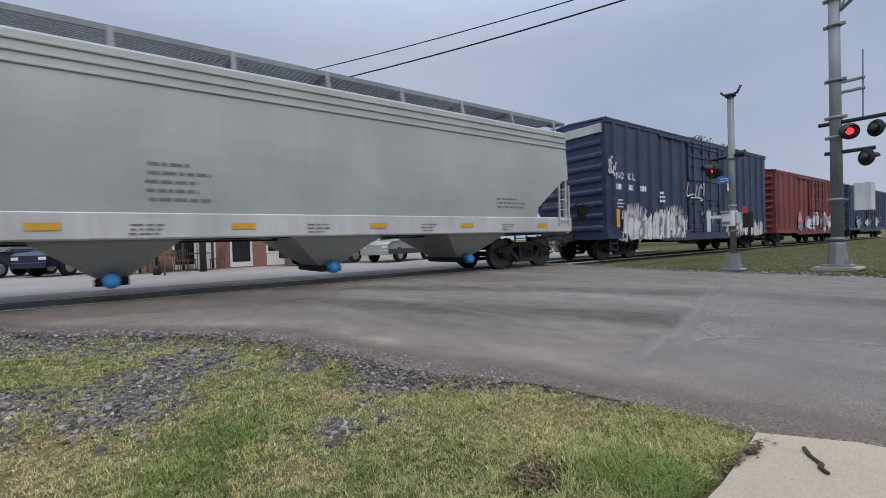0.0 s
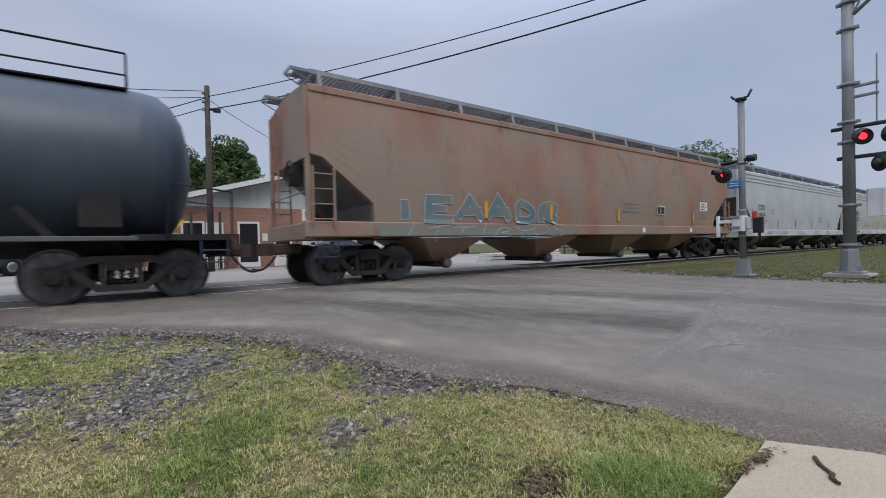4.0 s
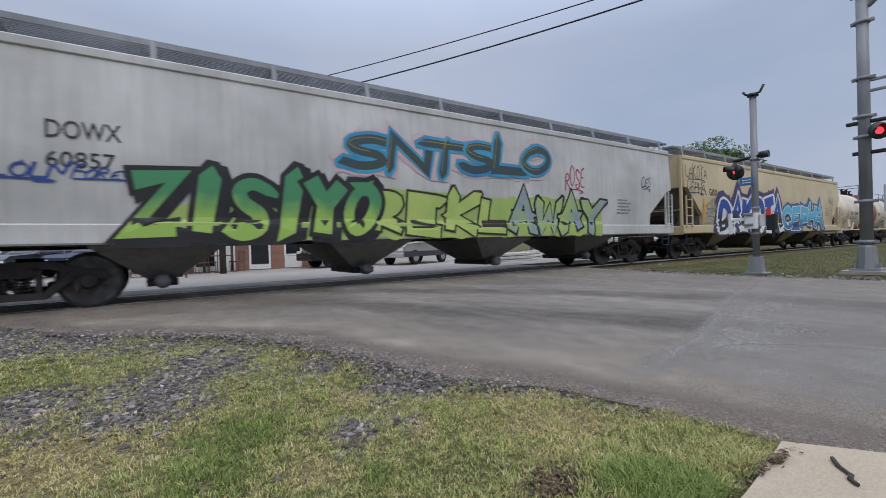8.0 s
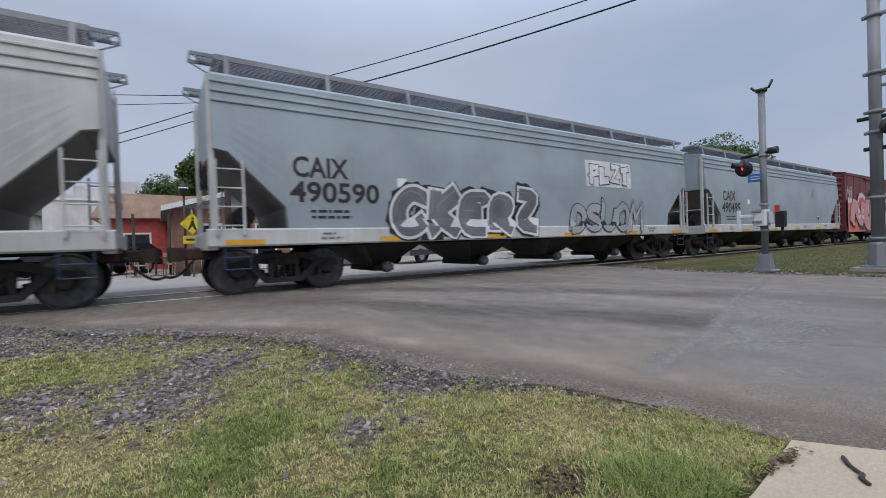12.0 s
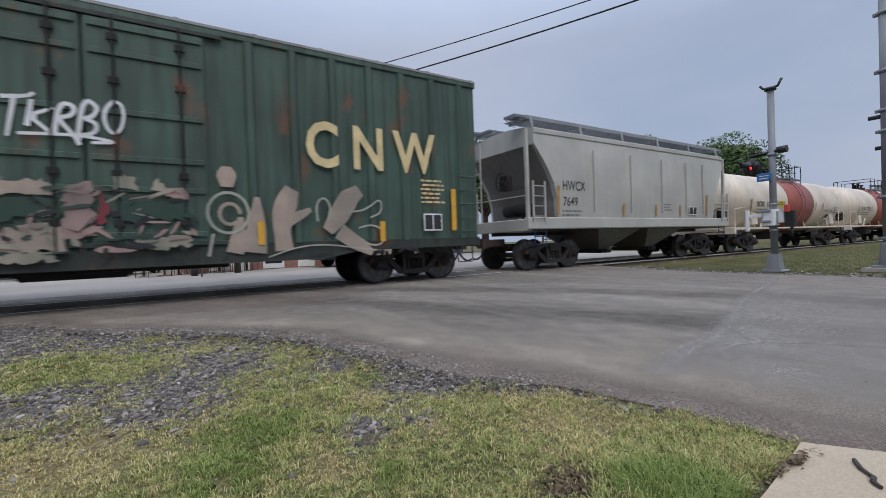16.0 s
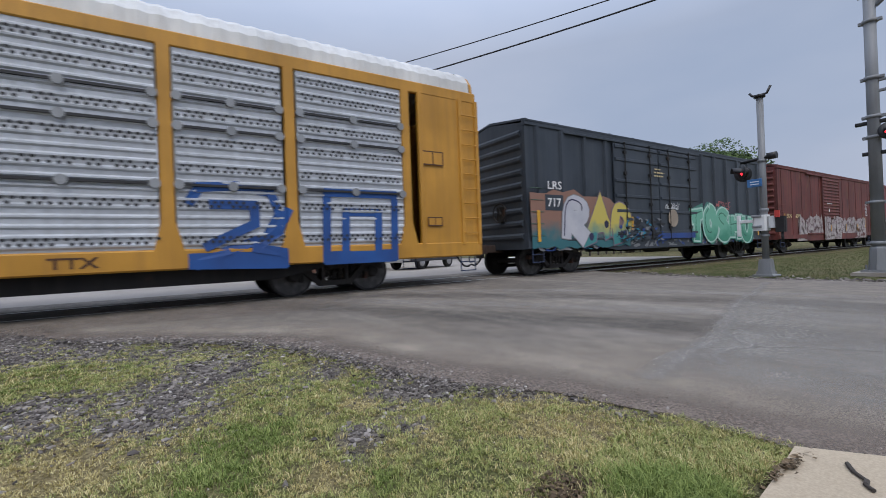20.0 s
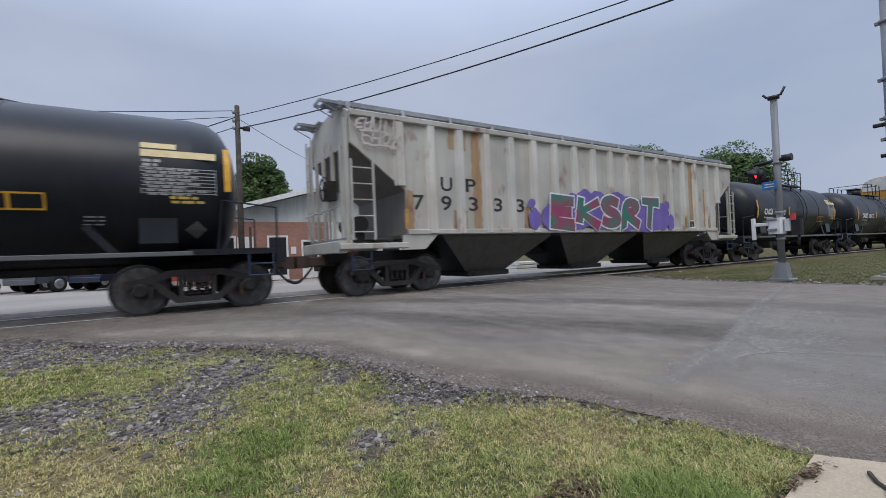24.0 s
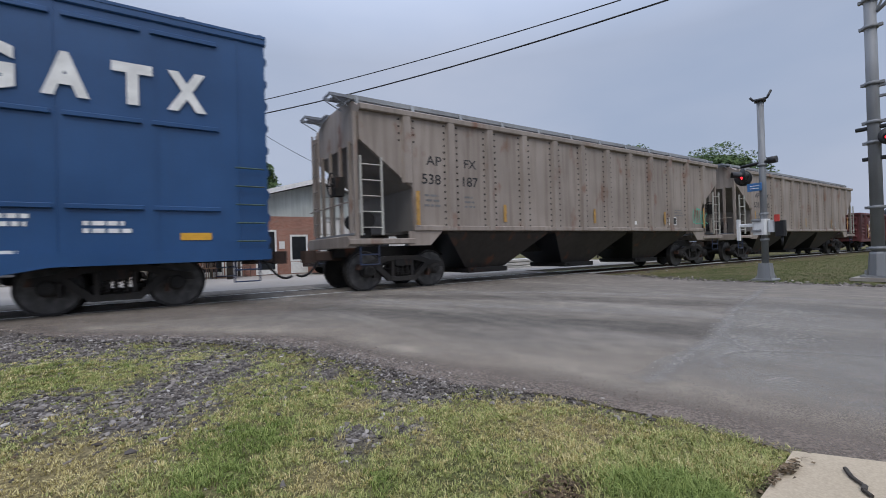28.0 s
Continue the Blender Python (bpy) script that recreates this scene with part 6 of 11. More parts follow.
def dust_mat(name, rgb, strength, fine):
    """A thin layer of dust or crumbs that thins out towards the edges of its strip."""
    m, n, l, b = shader(name, 0.95, 0, 0.1)
    uv = n.new("ShaderNodeTexCoord")
    sp = n.new("ShaderNodeSeparateXYZ")
    l.new(uv.outputs["UV"], sp.inputs[0])
    big, small = noise_node(n, l, 2.2, 5), noise_node(n, l, fine, 4)
    col = ramp(n, l, small.outputs["Fac"], [(0.3, tuple(c * 0.88 for c in rgb)), (0.7, tuple(c * 1.1 for c in rgb))])
    l.new(col.outputs["Color"], b.inputs["Base Color"])
    k = mix(n, l, 0.55, big.outputs["Fac"], small.outputs["Fac"])
    cover = ramp(n, l, k, [(0.26, (0, 0, 0)), (0.70, (1, 1, 1))])
    mul = n.new("ShaderNodeMath")
    mul.operation = "MULTIPLY"
    l.new(sp.outputs["Y"], mul.inputs[0])
    mul.inputs[1].default_value = strength
    plus = n.new("ShaderNodeMath")
    plus.operation, plus.use_clamp = "MULTIPLY_ADD", True
    l.new(cover.outputs["Color"], plus.inputs[0])
    l.new(mul.outputs[0], plus.inputs[1])
    plus.inputs[2].default_value = 0.0
    l.new(plus.outputs[0], b.inputs["Alpha"])
    return m


def soft_strip(name, label, rows, z, material):
    """A strip over the road from rows of (x, y, cover) points, side by side."""
    me = bpy.data.meshes.new(name)
    w = len(rows[0])
    me.from_pydata([(p[0], p[1], z) for r in rows for p in r], [], [(i * w + k, i * w + k + 1, (i + 1) * w + k + 1, (i + 1) * w + k) for i in range(len(rows) - 1) for k in range(w - 1)])
    cover = [p[2] for r in rows for p in r]
    layer = me.uv_layers.new(name="cover")
    for lp in me.loops:
        layer.data[lp.index].uv = (0.0, cover[lp.vertex_index])
    part(name, me, material, None, label, "structure", category="road")


DUST = dust_mat("tan_roadside_dust", (0.325, 0.280, 0.228), 1.35, 150)
CRUMB = dust_mat("pale_crumbled_asphalt", (0.30, 0.28, 0.255), 0.95, 60)
rnd = random.Random(8)
rows = []
for x, y in ragged(VERGE[1:-1], 0.16, 0.03, 2) + [(2.35, -3.0), (2.35, -6.0)]:
    nx, ny = 0.80, 0.60
    wide = 1.25 + 0.25 * math.sin(y * 2.1)
    rows.append([(x - 0.03, y - 0.02, 0.25), (x + nx * 0.18, y + ny * 0.18, 0.4), (x + nx * 0.5, y + ny * 0.5, 0.9), (x + nx * 0.85, y + ny * 0.85, 0.6), (x + nx * wide * 1.3, y + ny * wide * 1.3, 0.0)])
soft_strip("road_dust", "tan dust blown along the road edge", rows, 0.004, DUST)
DIRT = dust_mat("brown_roadside_dirt", (0.195, 0.160, 0.134), 1.4, 70)
rows = []
for x, y in ragged(VERGE[1:-1], 0.16, 0.03, 2) + [(2.35, -3.0), (2.35, -6.0)]:
    wide = 0.34 + 0.12 * math.sin(y * 3.3)
    rows.append([(x - 0.03, y - 0.02, 0.9), (x + 0.8 * wide * 0.5, y + 0.6 * wide * 0.5, 0.8), (x + 0.8 * wide, y + 0.6 * wide, 0.35), (x + 1.5 * wide, y + 1.1 * wide, 0.0)])
soft_strip("road_dirt", "brown dirt washed onto the road edge", rows, 0.0065, DIRT)
rows = []
for k in range(24):
    x = -3.4 + 0.3 * k
    y = min(8.9, 8.25 - 0.35 * max(0, x)) if x < 1.5 else 8.25 - 0.35 * 1.5 + 0.22 * (x - 1.5)
    a = min(1.0, k / 3, (23 - k) / 6)
    rows.append([(x, y - 0.9, 0.3 * a), (x + 0.1, y - 0.3, 0.9 * a), (x + 0.15, y + 0.3, 0.8 * a), (x + 0.2, 9.3, 0.0)])
soft_strip("road_dust", "tan dust on the asphalt beside the track", rows, 0.0072, dust_mat("brown_track_dust", (0.215, 0.180, 0.148), 1.0, 90))
RAVEL = dust_mat("ravelled_asphalt", (0.30, 0.28, 0.25), 1.15, 26)
rows = []
for k in range(26):
    x = 2.9 + 0.2 * k
    y = 1.66 + 0.30 * (x - 2.9)
    a = min(1.0, k / 4, (25 - k) / 8)
    rows.append([(x, y, 0.0), (x + 0.03, y - 0.08, 0.8 * a), (x + 0.15, y - 0.55, 0.7 * a), (x + 0.3, y - 1.1, 0.6 * a), (x + 0.5, y - 1.9, 0.0)])
soft_strip("road_wear", "ravelled pale asphalt beside the crack", rows, 0.0055, RAVEL)


def crack(name, pts, wide, seed, z):
    rnd = random.Random(seed)
    rows = []
    for x, y in ragged(pts, 0.09, 0.025, seed):
        w = wide * rnd.uniform(0.5, 1.4)
        d = (pts[-1][0] - pts[0][0], pts[-1][1] - pts[0][1])
        k = math.hypot(*d)
        px, py = -d[1] / k * w, d[0] / k * w
        rows.append([(x - px * 3, y - py * 3, 0.0), (x - px, y - py, 0.6), (x, y, 1.0), (x + px, y + py, 0.6), (x + px * 3, y + py * 3, 0.0)])
    soft_strip(name, "pale crumbled crack across the asphalt", rows, z, CRUMB)


crack("road_crack", [(6.6, 2.75), (5.83, 2.5), (4.6, 2.05), (3.8, 1.83), (3.1, 1.7), (2.55, 1.58)], 0.05, 7, 0.008)
crack("road_seam", [(4.45, 2.0), (3.96, 1.57), (3.5, 1.62), (3.2, 1.45)], 0.03, 9, 0.012)
crack("road_seam", [(3.96, 1.57), (4.42, 0.93), (4.6, 0.2)], 0.018, 8, 0.010)
crack("road_seam", [(9.9, 3.6), (8.2, 3.1), (6.6, 2.75)], 0.035, 17, 0.008)



def worn_path(name, label, line, wide, material, z):
    """A band along the way that wheels take, fading to both sides."""
    pts = []
    for (xa, ya), (xb, yb) in zip(line, line[1:]):
        for k in range(6):
            pts.append((xa + (xb - xa) * k / 6, ya + (yb - ya) * k / 6))
    rows = []
    for (xa, ya), (xb, yb) in zip(pts, pts[1:]):
        d = math.hypot(xb - xa, yb - ya)
        px, py = -(yb - ya) / d * wide, (xb - xa) / d * wide
        rows.append([(xa - px, ya - py, 0.0), (xa - px * 0.4, ya - py * 0.4, 0.8), (xa + px * 0.4, ya + py * 0.4, 0.8), (xa + px, ya + py, 0.0)])
    soft_strip(name, label, rows, z, material)


WORN = dust_mat("pale_worn_asphalt", (0.325, 0.298, 0.265), 0.8, 30)
ROUGH = dust_mat("crumbling_pale_specks", (0.31, 0.29, 0.26), 0.75, 70)
rows = []
for k in range(14):
    y = 1.75 - 0.35 * k
    rows.append([(2.7, y, 0.0), (3.1, y + 0.1, 0.9), (3.8, y + 0.15, 0.7), (4.4, y + 0.1, 0.9), (5.2, y + 0.2, 0.0)])
soft_strip("crumbled_asphalt", "crumbling pale patch of worn asphalt", rows, 0.0062, ROUGH)
OILED = dust_mat("dark_tyre_film", (0.098, 0.091, 0.084), 0.62, 20)
worn_path("wheel_path", "paler worn wheel path on the asphalt", [(1.2, 9.4), (2.33, 8.48), (3.95, 5.96), (4.76, 4.26), (5.62, 2.45), (5.99, 1.26), (6.2, -3.0)], 0.42, WORN, 0.0052)
worn_path("wheel_path", "paler worn wheel path on the asphalt", [(3.4, 9.4), (4.25, 8.65), (6.2, 6.2), (7.2, 4.2), (7.9, 2.6), (8.4, -1.0)], 0.38, WORN, 0.0052)
worn_path("tyre_marks", "darker band of tyre film on the asphalt", [(0.8, 9.3), (2.0, 7.5), (3.2, 4.9), (4.1, 3.1), (4.6, 2.06), (4.9, 0.0)], 0.55, OILED, 0.0046)
worn_path("tyre_marks", "darker band of tyre film on the asphalt", [(2.6, 9.4), (3.3, 8.5), (5.2, 6.0), (6.2, 4.2), (6.9, 2.4), (7.3, 0.0)], 0.5, OILED, 0.0046)

# the concrete slab at the roadside
g = Geo()
g.prism([(2.13, 0.70), (2.02, 0.685), (1.86, 0.66), (1.60, 0.63), (0.9, 0.60), (0.9, -0.75), (2.75, -0.75), (2.32, 0.42)], "z", -0.12, 0.022)
part("sidewalk", g, WALK, None, "tan concrete sidewalk slab with a worn corner", "structure", category="sidewalk")
g = Geo()
rnd = random.Random(4)
stick = [(2.09, 0.53), (2.035, 0.50), (1.99, 0.455), (1.955, 0.45), (1.93, 0.425)]
for a, b in zip(stick, stick[1:]):
    g.cyl((*a, 0.030), (*b, 0.030), rnd.uniform(0.006, 0.013), 6)
part("bark_strip", g, plain("dark_bark", (0.05, 0.042, 0.035), 0.9), None, "dark strip of bark lying on the sidewalk", category="debris")

rnd = random.Random(41)
LITTER = scatter_mat("brown_leaf_litter", [(0.0, (0.05, 0.035, 0.022)), (0.6, (0.12, 0.085, 0.05)), (1.0, (0.22, 0.16, 0.10))])
v, f = [], []
for k in range(800):
    u = rnd.random()
    if u < 0.3:
        x, y = 1.92 + rnd.gauss(0, 0.07), 0.665 + rnd.gauss(0, 0.02)
    elif u < 0.75:
        x, y = 1.23 + rnd.gauss(0, 0.07), 1.13 + rnd.gauss(0, 0.05)
    else:
        x, y = -0.45 + rnd.gauss(0, 0.25), 2.95 + rnd.gauss(0, 0.18)
    z = max(0.024 if y < 0.66 and x > 0.95 else earth_z(x, y), -0.05) + rnd.uniform(0.002, 0.02)
    a, r0, tilt = rnd.uniform(0, 6.28), rnd.uniform(0.005, 0.016), rnd.uniform(-0.5, 0.5)
    c, d = math.cos(a) * r0, math.sin(a) * r0
    k = len(v)
    v += [(x - c, y - d, z), (x + d * 0.5, y - c * 0.5, z + tilt * r0), (x + c, y + d, z + 0.2 * r0), (x - d * 0.5, y + c * 0.5, z - tilt * r0 * 0.5)]
    f.append((k, k + 1, k + 2, k + 3))
me = bpy.data.meshes.new("leaf_litter")
me.from_pydata(v, [], f)
part("leaf_litter", me, LITTER, None, "brown dead leaves and crumbs on the verge", "stuff", category="litter")

# ---- the track ----
for name, y in (("rail_near", TRACK - 0.755), ("rail_far", TRACK + 0.755)):
    g = Geo()
    g.prism([(y - 0.07, -0.175), (y + 0.07, -0.175), (y + 0.07, -0.16), (y + 0.012, -0.14), (y + 0.012, -0.045), (y + 0.036, -0.03), (y - 0.036, -0.03), (y - 0.012, -0.045), (y - 0.012, -0.14),
             (y - 0.07, -0.16)], "x", -900, 1100)
    r = part(name, g, RAIL_WEB, None, "worn steel rail through the level crossing", "structure", category="rail")
    g = Geo()
    g.cbox(-900, 1100, y - 0.037, y + 0.037, -0.03, 0.008, 0.008)
    part("rail_head", g, RAIL_TOP, r)
    s = 1 if y < TRACK else -1
    g = Geo()
    g.box(-4.2, 12.1, min(y + s * 0.04, y + s * 0.12), max(y + s * 0.04, y + s * 0.12), -0.1, 0.0045)
    g.box(-4.2, 12.1, min(y - s * 0.04, y - s * 0.07), max(y - s * 0.04, y - s * 0.07), -0.1, 0.0045)
    part("flangeway", g, FLANGE, None, "dark flange groove along the rail", "structure", category="rail")
for x0, x1 in ((-900, -4.45), (12.25, 1100)):
    g = Geo()
    g.prism([(TRACK - 2.6, -0.32), (TRACK - 1.6, -0.13), (TRACK + 1.6, -0.13), (TRACK + 2.6, -0.32)], "x", x0, x1)
    part("ballast_bed", g, BALLAST, None, "dark crushed-stone ballast under the track", "structure", category="ballast")
tie_mesh = Geo().cbox(-0.115, 0.115, -1.3, 1.3, -0.30, -0.105, 0.012).mesh("tie")
for x0, n in ((12.7, 70), (-4.9, 30)):
    for k in range(n):
        x = x0 + 0.53 * k if x0 > 0 else x0 - 0.53 * k
        part("tie", tie_mesh, TIE, None, "weathered wooden railway tie", "structure", (x, TRACK, 0), "tie")


# ---- loose stones ----
def stones(name, label, spots, seed, material=None):
    rnd = random.Random(seed)
    v, f = [], []
    t = (1 + 5 ** 0.5) / 2
    ico = [(-1, t, 0), (1, t, 0), (-1, -t, 0), (1, -t, 0), (0, -1, t), (0, 1, t), (0, -1, -t), (0, 1, -t), (t, 0, -1), (t, 0, 1), (-t, 0, -1), (-t, 0, 1)]
    tri = [(0, 11, 5), (0, 5, 1), (0, 1, 7), (0, 7, 10), (0, 10, 11), (1, 5, 9), (5, 11, 4), (11, 10, 2), (10, 7, 6), (7, 1, 8),
           (3, 9, 4), (3, 4, 2), (3, 2, 6), (3, 6, 8), (3, 8, 9), (4, 9, 5), (2, 4, 11), (6, 2, 10), (8, 6, 7), (9, 8, 1)]
    for x, y, z, r in spots:
        k = len(v)
        a = rnd.uniform(0, 6.28)
        c, s = math.cos(a), math.sin(a)
        sx, sy, sz = rnd.uniform(0.6, 1.5), rnd.uniform(0.5, 1.1), rnd.uniform(0.35, 0.8)
        for p in ico:
            j = rnd.uniform(0.55, 1.25) * r / 1.9
            px, py = p[0] * sx * j, p[1] * sy * j
            v.append((x + c * px - s * py, y + s * px + c * py, z + p[2] * sz * j))
        f += [tuple(i + k for i in q) for q in tri]
    me = bpy.data.meshes.new(name)
    me.from_pydata(v, [], f)
    part(name, me, material or STONE, None, label, "stuff", category="gravel")


rnd = random.Random(11)
spots = []
while len(spots) < 30000:
    x, y = rnd.uniform(-3.4, 2.3), rnd.uniform(0.9, 8.7)
    if x < verge_x(y) + 0.1 and rnd.random() < gravelly(x, y):
        r = rnd.choice((0.004, 0.005, 0.006, 0.008, 0.010, 0.013, 0.018)) * rnd.uniform(0.8, 1.3)
        spots.append((x, y, earth_z(x, y) + r * 0.2, r))
for k in range(5200):
    y = 1.9 + 4.6 * rnd.random()
    x = verge_x(y) + rnd.gauss(-0.02, 0.13)
    r = rnd.choice((0.004, 0.006, 0.008, 0.011, 0.015)) * (0.6 + 0.12 * y)
    spots.append((x, y, max(0.0, earth_z(x, y) if x < verge_x(y) else 0.0) + r * 0.2, r))
stones("verge_gravel", "loose grey crushed stone on the grassy verge", spots, 12)
spots = []
for k in range(19000):
    y = rnd.uniform(-1, 8.5)
    x = verge_x(y) + abs(rnd.gauss(0, 0.19)) - 0.06
    spots.append((x, y, 0.004, rnd.uniform(0.002, 0.0065)))
for k in range(420):
    spots.append((rnd.uniform(2.3, 4.4), rnd.uniform(0.0, 2.4), 0.005, rnd.uniform(0.002, 0.006)))
crumbs = []
for k in range(900):
    x = rnd.uniform(2.9, 7.4)
    y = 0.30 * (x - 2.9) + 1.62 - abs(rnd.gauss(0, 0.9))
    crumbs.append((x, y, 0.004, rnd.uniform(0.002, 0.0055) * (0.6 + 0.08 * x)))
for k in range(220):
    u = rnd.random()
    x, y = 2.55 + 4.0 * u + rnd.gauss(0, 0.05), 1.58 + 1.17 * u ** 1.1 + rnd.gauss(0, 0.045)
    crumbs.append((x, y, 0.006, rnd.uniform(0.003, 0.007)))
stones("road_crumbs", "pale crumbs of broken asphalt along the crack", crumbs, 19, scatter_mat("pale_crumb", [(0.0, (0.20, 0.18, 0.16)), (0.6, (0.27, 0.25, 0.225)), (1.0, (0.38, 0.36, 0.33))]))
stones("road_grit", "small loose grit along the road edge", spots, 13, scatter_mat("brown_grit", [(0.0, (0.07, 0.054, 0.045)), (0.6, (0.145, 0.113, 0.095)), (1.0, (0.30, 0.26, 0.225))]))
spots = []
for k in range(3000):
    y = rnd.uniform(-1.5, 8.6)
    edge = 10.7 + max(0, (y - 5.5) * 0.42)
    x = edge + abs(rnd.gauss(0, 0.55))
    spots.append((x, y, earth_z(x, y) + 0.015, rnd.uniform(0.015, 0.05)))
stones("roadside_gravel", "pale gravel between the road and the grass", spots, 14)
spots = []
for k in range(6500):
    x = 12.3 + rnd.random() ** 1.6 * 26 if rnd.random() < 0.8 else -4.5 - rnd.random() * 5
    y = TRACK + rnd.uniform(-2.7, 2.3)
    d = abs(y - TRACK)
    spots.append((x, y, -0.11 - max(0, d - 1.6) * 0.18, rnd.uniform(0.03, 0.055)))
stones("track_ballast", "dark crushed stone lying between the ties", spots, 15)


# ---- grass ----
def blades(name, label, material, spots, seed):
    rnd = random.Random(seed)
    v, f = [], []
    for x, y, z, h, w in spots:
        a, bend = rnd.uniform(0, 6.28), rnd.uniform(0.4, 1.5) * h
        c, s = math.cos(a), math.sin(a)
        o = rnd.uniform(0, 6.28)
        bx, by = math.cos(o) * bend, math.sin(o) * bend
        k = len(v)
        v += [(x - c * w, y - s * w, z), (x + c * w, y + s * w, z), (x + c * w * 0.7 + bx * 0.35, y + s * w * 0.7 + by * 0.35, z + h * 0.6),
              (x - c * w * 0.7 + bx * 0.35, y - s * w * 0.7 + by * 0.35, z + h * 0.6), (x + bx, y + by, z + h * rnd.uniform(0.75, 1.0))]
        f += [(k, k + 1, k + 2, k + 3), (k + 3, k + 2, k + 4)]
    me = bpy.data.meshes.new(name)
    me.from_pydata(v, [], f)
    part(name, me, material, None, label, "stuff", category="grass")


def tufts(name, label, material, clumps, per, seed):
    """Grass in tufts: in each clump blades spring from about one place and bend outwards; longer ones lean the clump's own way."""
    rs = np.random.RandomState(seed)
    c = np.repeat(np.array(clumps), per, axis=0)
    k = len(c)
    x, y, z, h, spread, far = c.T
    a = rs.uniform(0, 2 * np.pi, k)
    r = spread * np.sqrt(rs.uniform(0, 1, k))
    bx, by = x + r * np.cos(a), y + r * np.sin(a)
    way = a + rs.normal(0, 0.7, k)
    h = h * rs.uniform(0.45, 1.15, k)
    lean = h * rs.uniform(0.25, 1.25, k)
    w = rs.uniform(0.0008, 0.0017, k) * (0.75 + 0.30 * far)
    side = rs.uniform(0, np.pi, k)
    sx, sy = np.cos(side) * w, np.sin(side) * w
    lx, ly = np.cos(way) * lean, np.sin(way) * lean
    tip = h * rs.uniform(0.55, 1.0, k)
    rows = [(bx - sx, by - sy, z), (bx + sx, by + sy, z), (bx + sx * 0.8 + lx * 0.3, by + sy * 0.8 + ly * 0.3, z + h * 0.62), (bx - sx * 0.8 + lx * 0.3, by - sy * 0.8 + ly * 0.3, z + h * 0.62), (bx + lx, by + ly, z + tip)]
    co = np.stack([np.stack(p, axis=1) for p in rows], axis=1).astype(np.float32)
    base = (np.arange(k) * 5)[:, None]
    tri = (base + np.array([0, 1, 2, 0, 2, 3, 3, 2, 4])[None, :]).astype(np.int32)
    me = bpy.data.meshes.new(name)
    me.vertices.add(k * 5)
    me.vertices.foreach_set("co", co.ravel())
    me.loops.add(k * 9)
    me.loops.foreach_set("vertex_index", tri.ravel())
    me.polygons.add(k * 3)
    me.polygons.foreach_set("loop_start", np.arange(0, k * 9, 3, dtype=np.int32))
    me.update(calc_edges=True)
    part(name, me, material, None, label, "stuff", category="grass")


def on_slab(x, y):
    return y < 0.70 and x > 0.88


rnd = random.Random(21)
lush, green, dry = [], [], []
tries = 0
while len(lush) + len(green) + len(dry) < 21000 and tries < 160000:
    tries += 1
    y = 0.62 + 6.4 * rnd.random() ** 1.9
    x = rnd.uniform(-3.0, 2.3)
    if x > verge_x(y) - 0.015 or x < -0.35 * y - 0.5 or on_slab(x, y):
        continue
    if rnd.random() < min(0.97, 1.25 * gravelly(x, y) ** 0.8):
        continue
    bare = patches(BARE, x, y)
    if rnd.random() < 0.85 * bare:
        continue
    rough = 0.34 * noise.noise((x * 3.5, y * 3.5, 2)) + 0.30 * noise.noise((x * 10, y * 10, 6))
    wet, thin = patches(GREEN, x, y) + rough, patches(STRAW, x, y) - rough
    tall = max(0.0, 1.3 - math.hypot((x - 1.52) / 0.42, (y - 0.88) / 0.34))
    far = math.hypot(x, y)
    h = rnd.uniform(0.014, 0.030) * (1 + 0.55 * max(0, wet) + 0.9 * min(1.0, tall)) * (0.8 if thin > 0.5 else 1.0)
    spot = (x, y, earth_z(x, y) - 0.004, h, rnd.uniform(0.010, 0.028) * (0.8 + 0.10 * far), far)
    pick = rnd.uniform(-0.35, 0.35)
    if wet + pick > 0.62:
        lush.append(spot)
    elif thin + pick > 0.45 + 0.5 * max(0, wet):
        dry.append(spot)
    else:
        (green if rnd.random() < 0.74 else dry).append(spot)
tufts("lush_grass", "fresh deep green grass in tufts on the verge", LUSH_BLADE, lush, 15, 22)
tufts("grass", "short yellow-green grass on the verge", GREEN_BLADE, green, 14, 23)
tufts("dry_grass", "straw-coloured dry grass on the verge", DRY_BLADE, dry, 13, 24)
far_green, far_dry = [], []
for k in range(70000):
    x = 11.8 + 36 * rnd.random() ** 1.8
    y = rnd.uniform(-2.0, 7.9)
    if x < 10.9 + max(0, (y - 5.5) * 0.42) + 0.35 + 0.5 * abs(rnd.gauss(0, 1)) * 0.5:
        continue
    spot = (x, y, earth_z(x, y) - 0.01, rnd.uniform(0.02, 0.055), rnd.uniform(0.004, 0.008))
    (far_green if noise.noise((x * 0.5, y * 0.8, 4)) + rnd.uniform(-0.5, 0.5) > -0.72 else far_dry).append(spot)
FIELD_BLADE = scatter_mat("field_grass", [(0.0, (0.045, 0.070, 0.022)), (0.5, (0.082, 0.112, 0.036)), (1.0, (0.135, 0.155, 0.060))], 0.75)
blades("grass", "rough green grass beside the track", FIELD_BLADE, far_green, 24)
FIELD_DRY = scatter_mat("field_dry_grass", [(0.0, (0.12, 0.105, 0.050)), (0.5, (0.20, 0.175, 0.085)), (1.0, (0.30, 0.26, 0.15))], 0.8)
blades("dry_grass", "rough dry grass beside the track", FIELD_DRY, far_dry, 25)


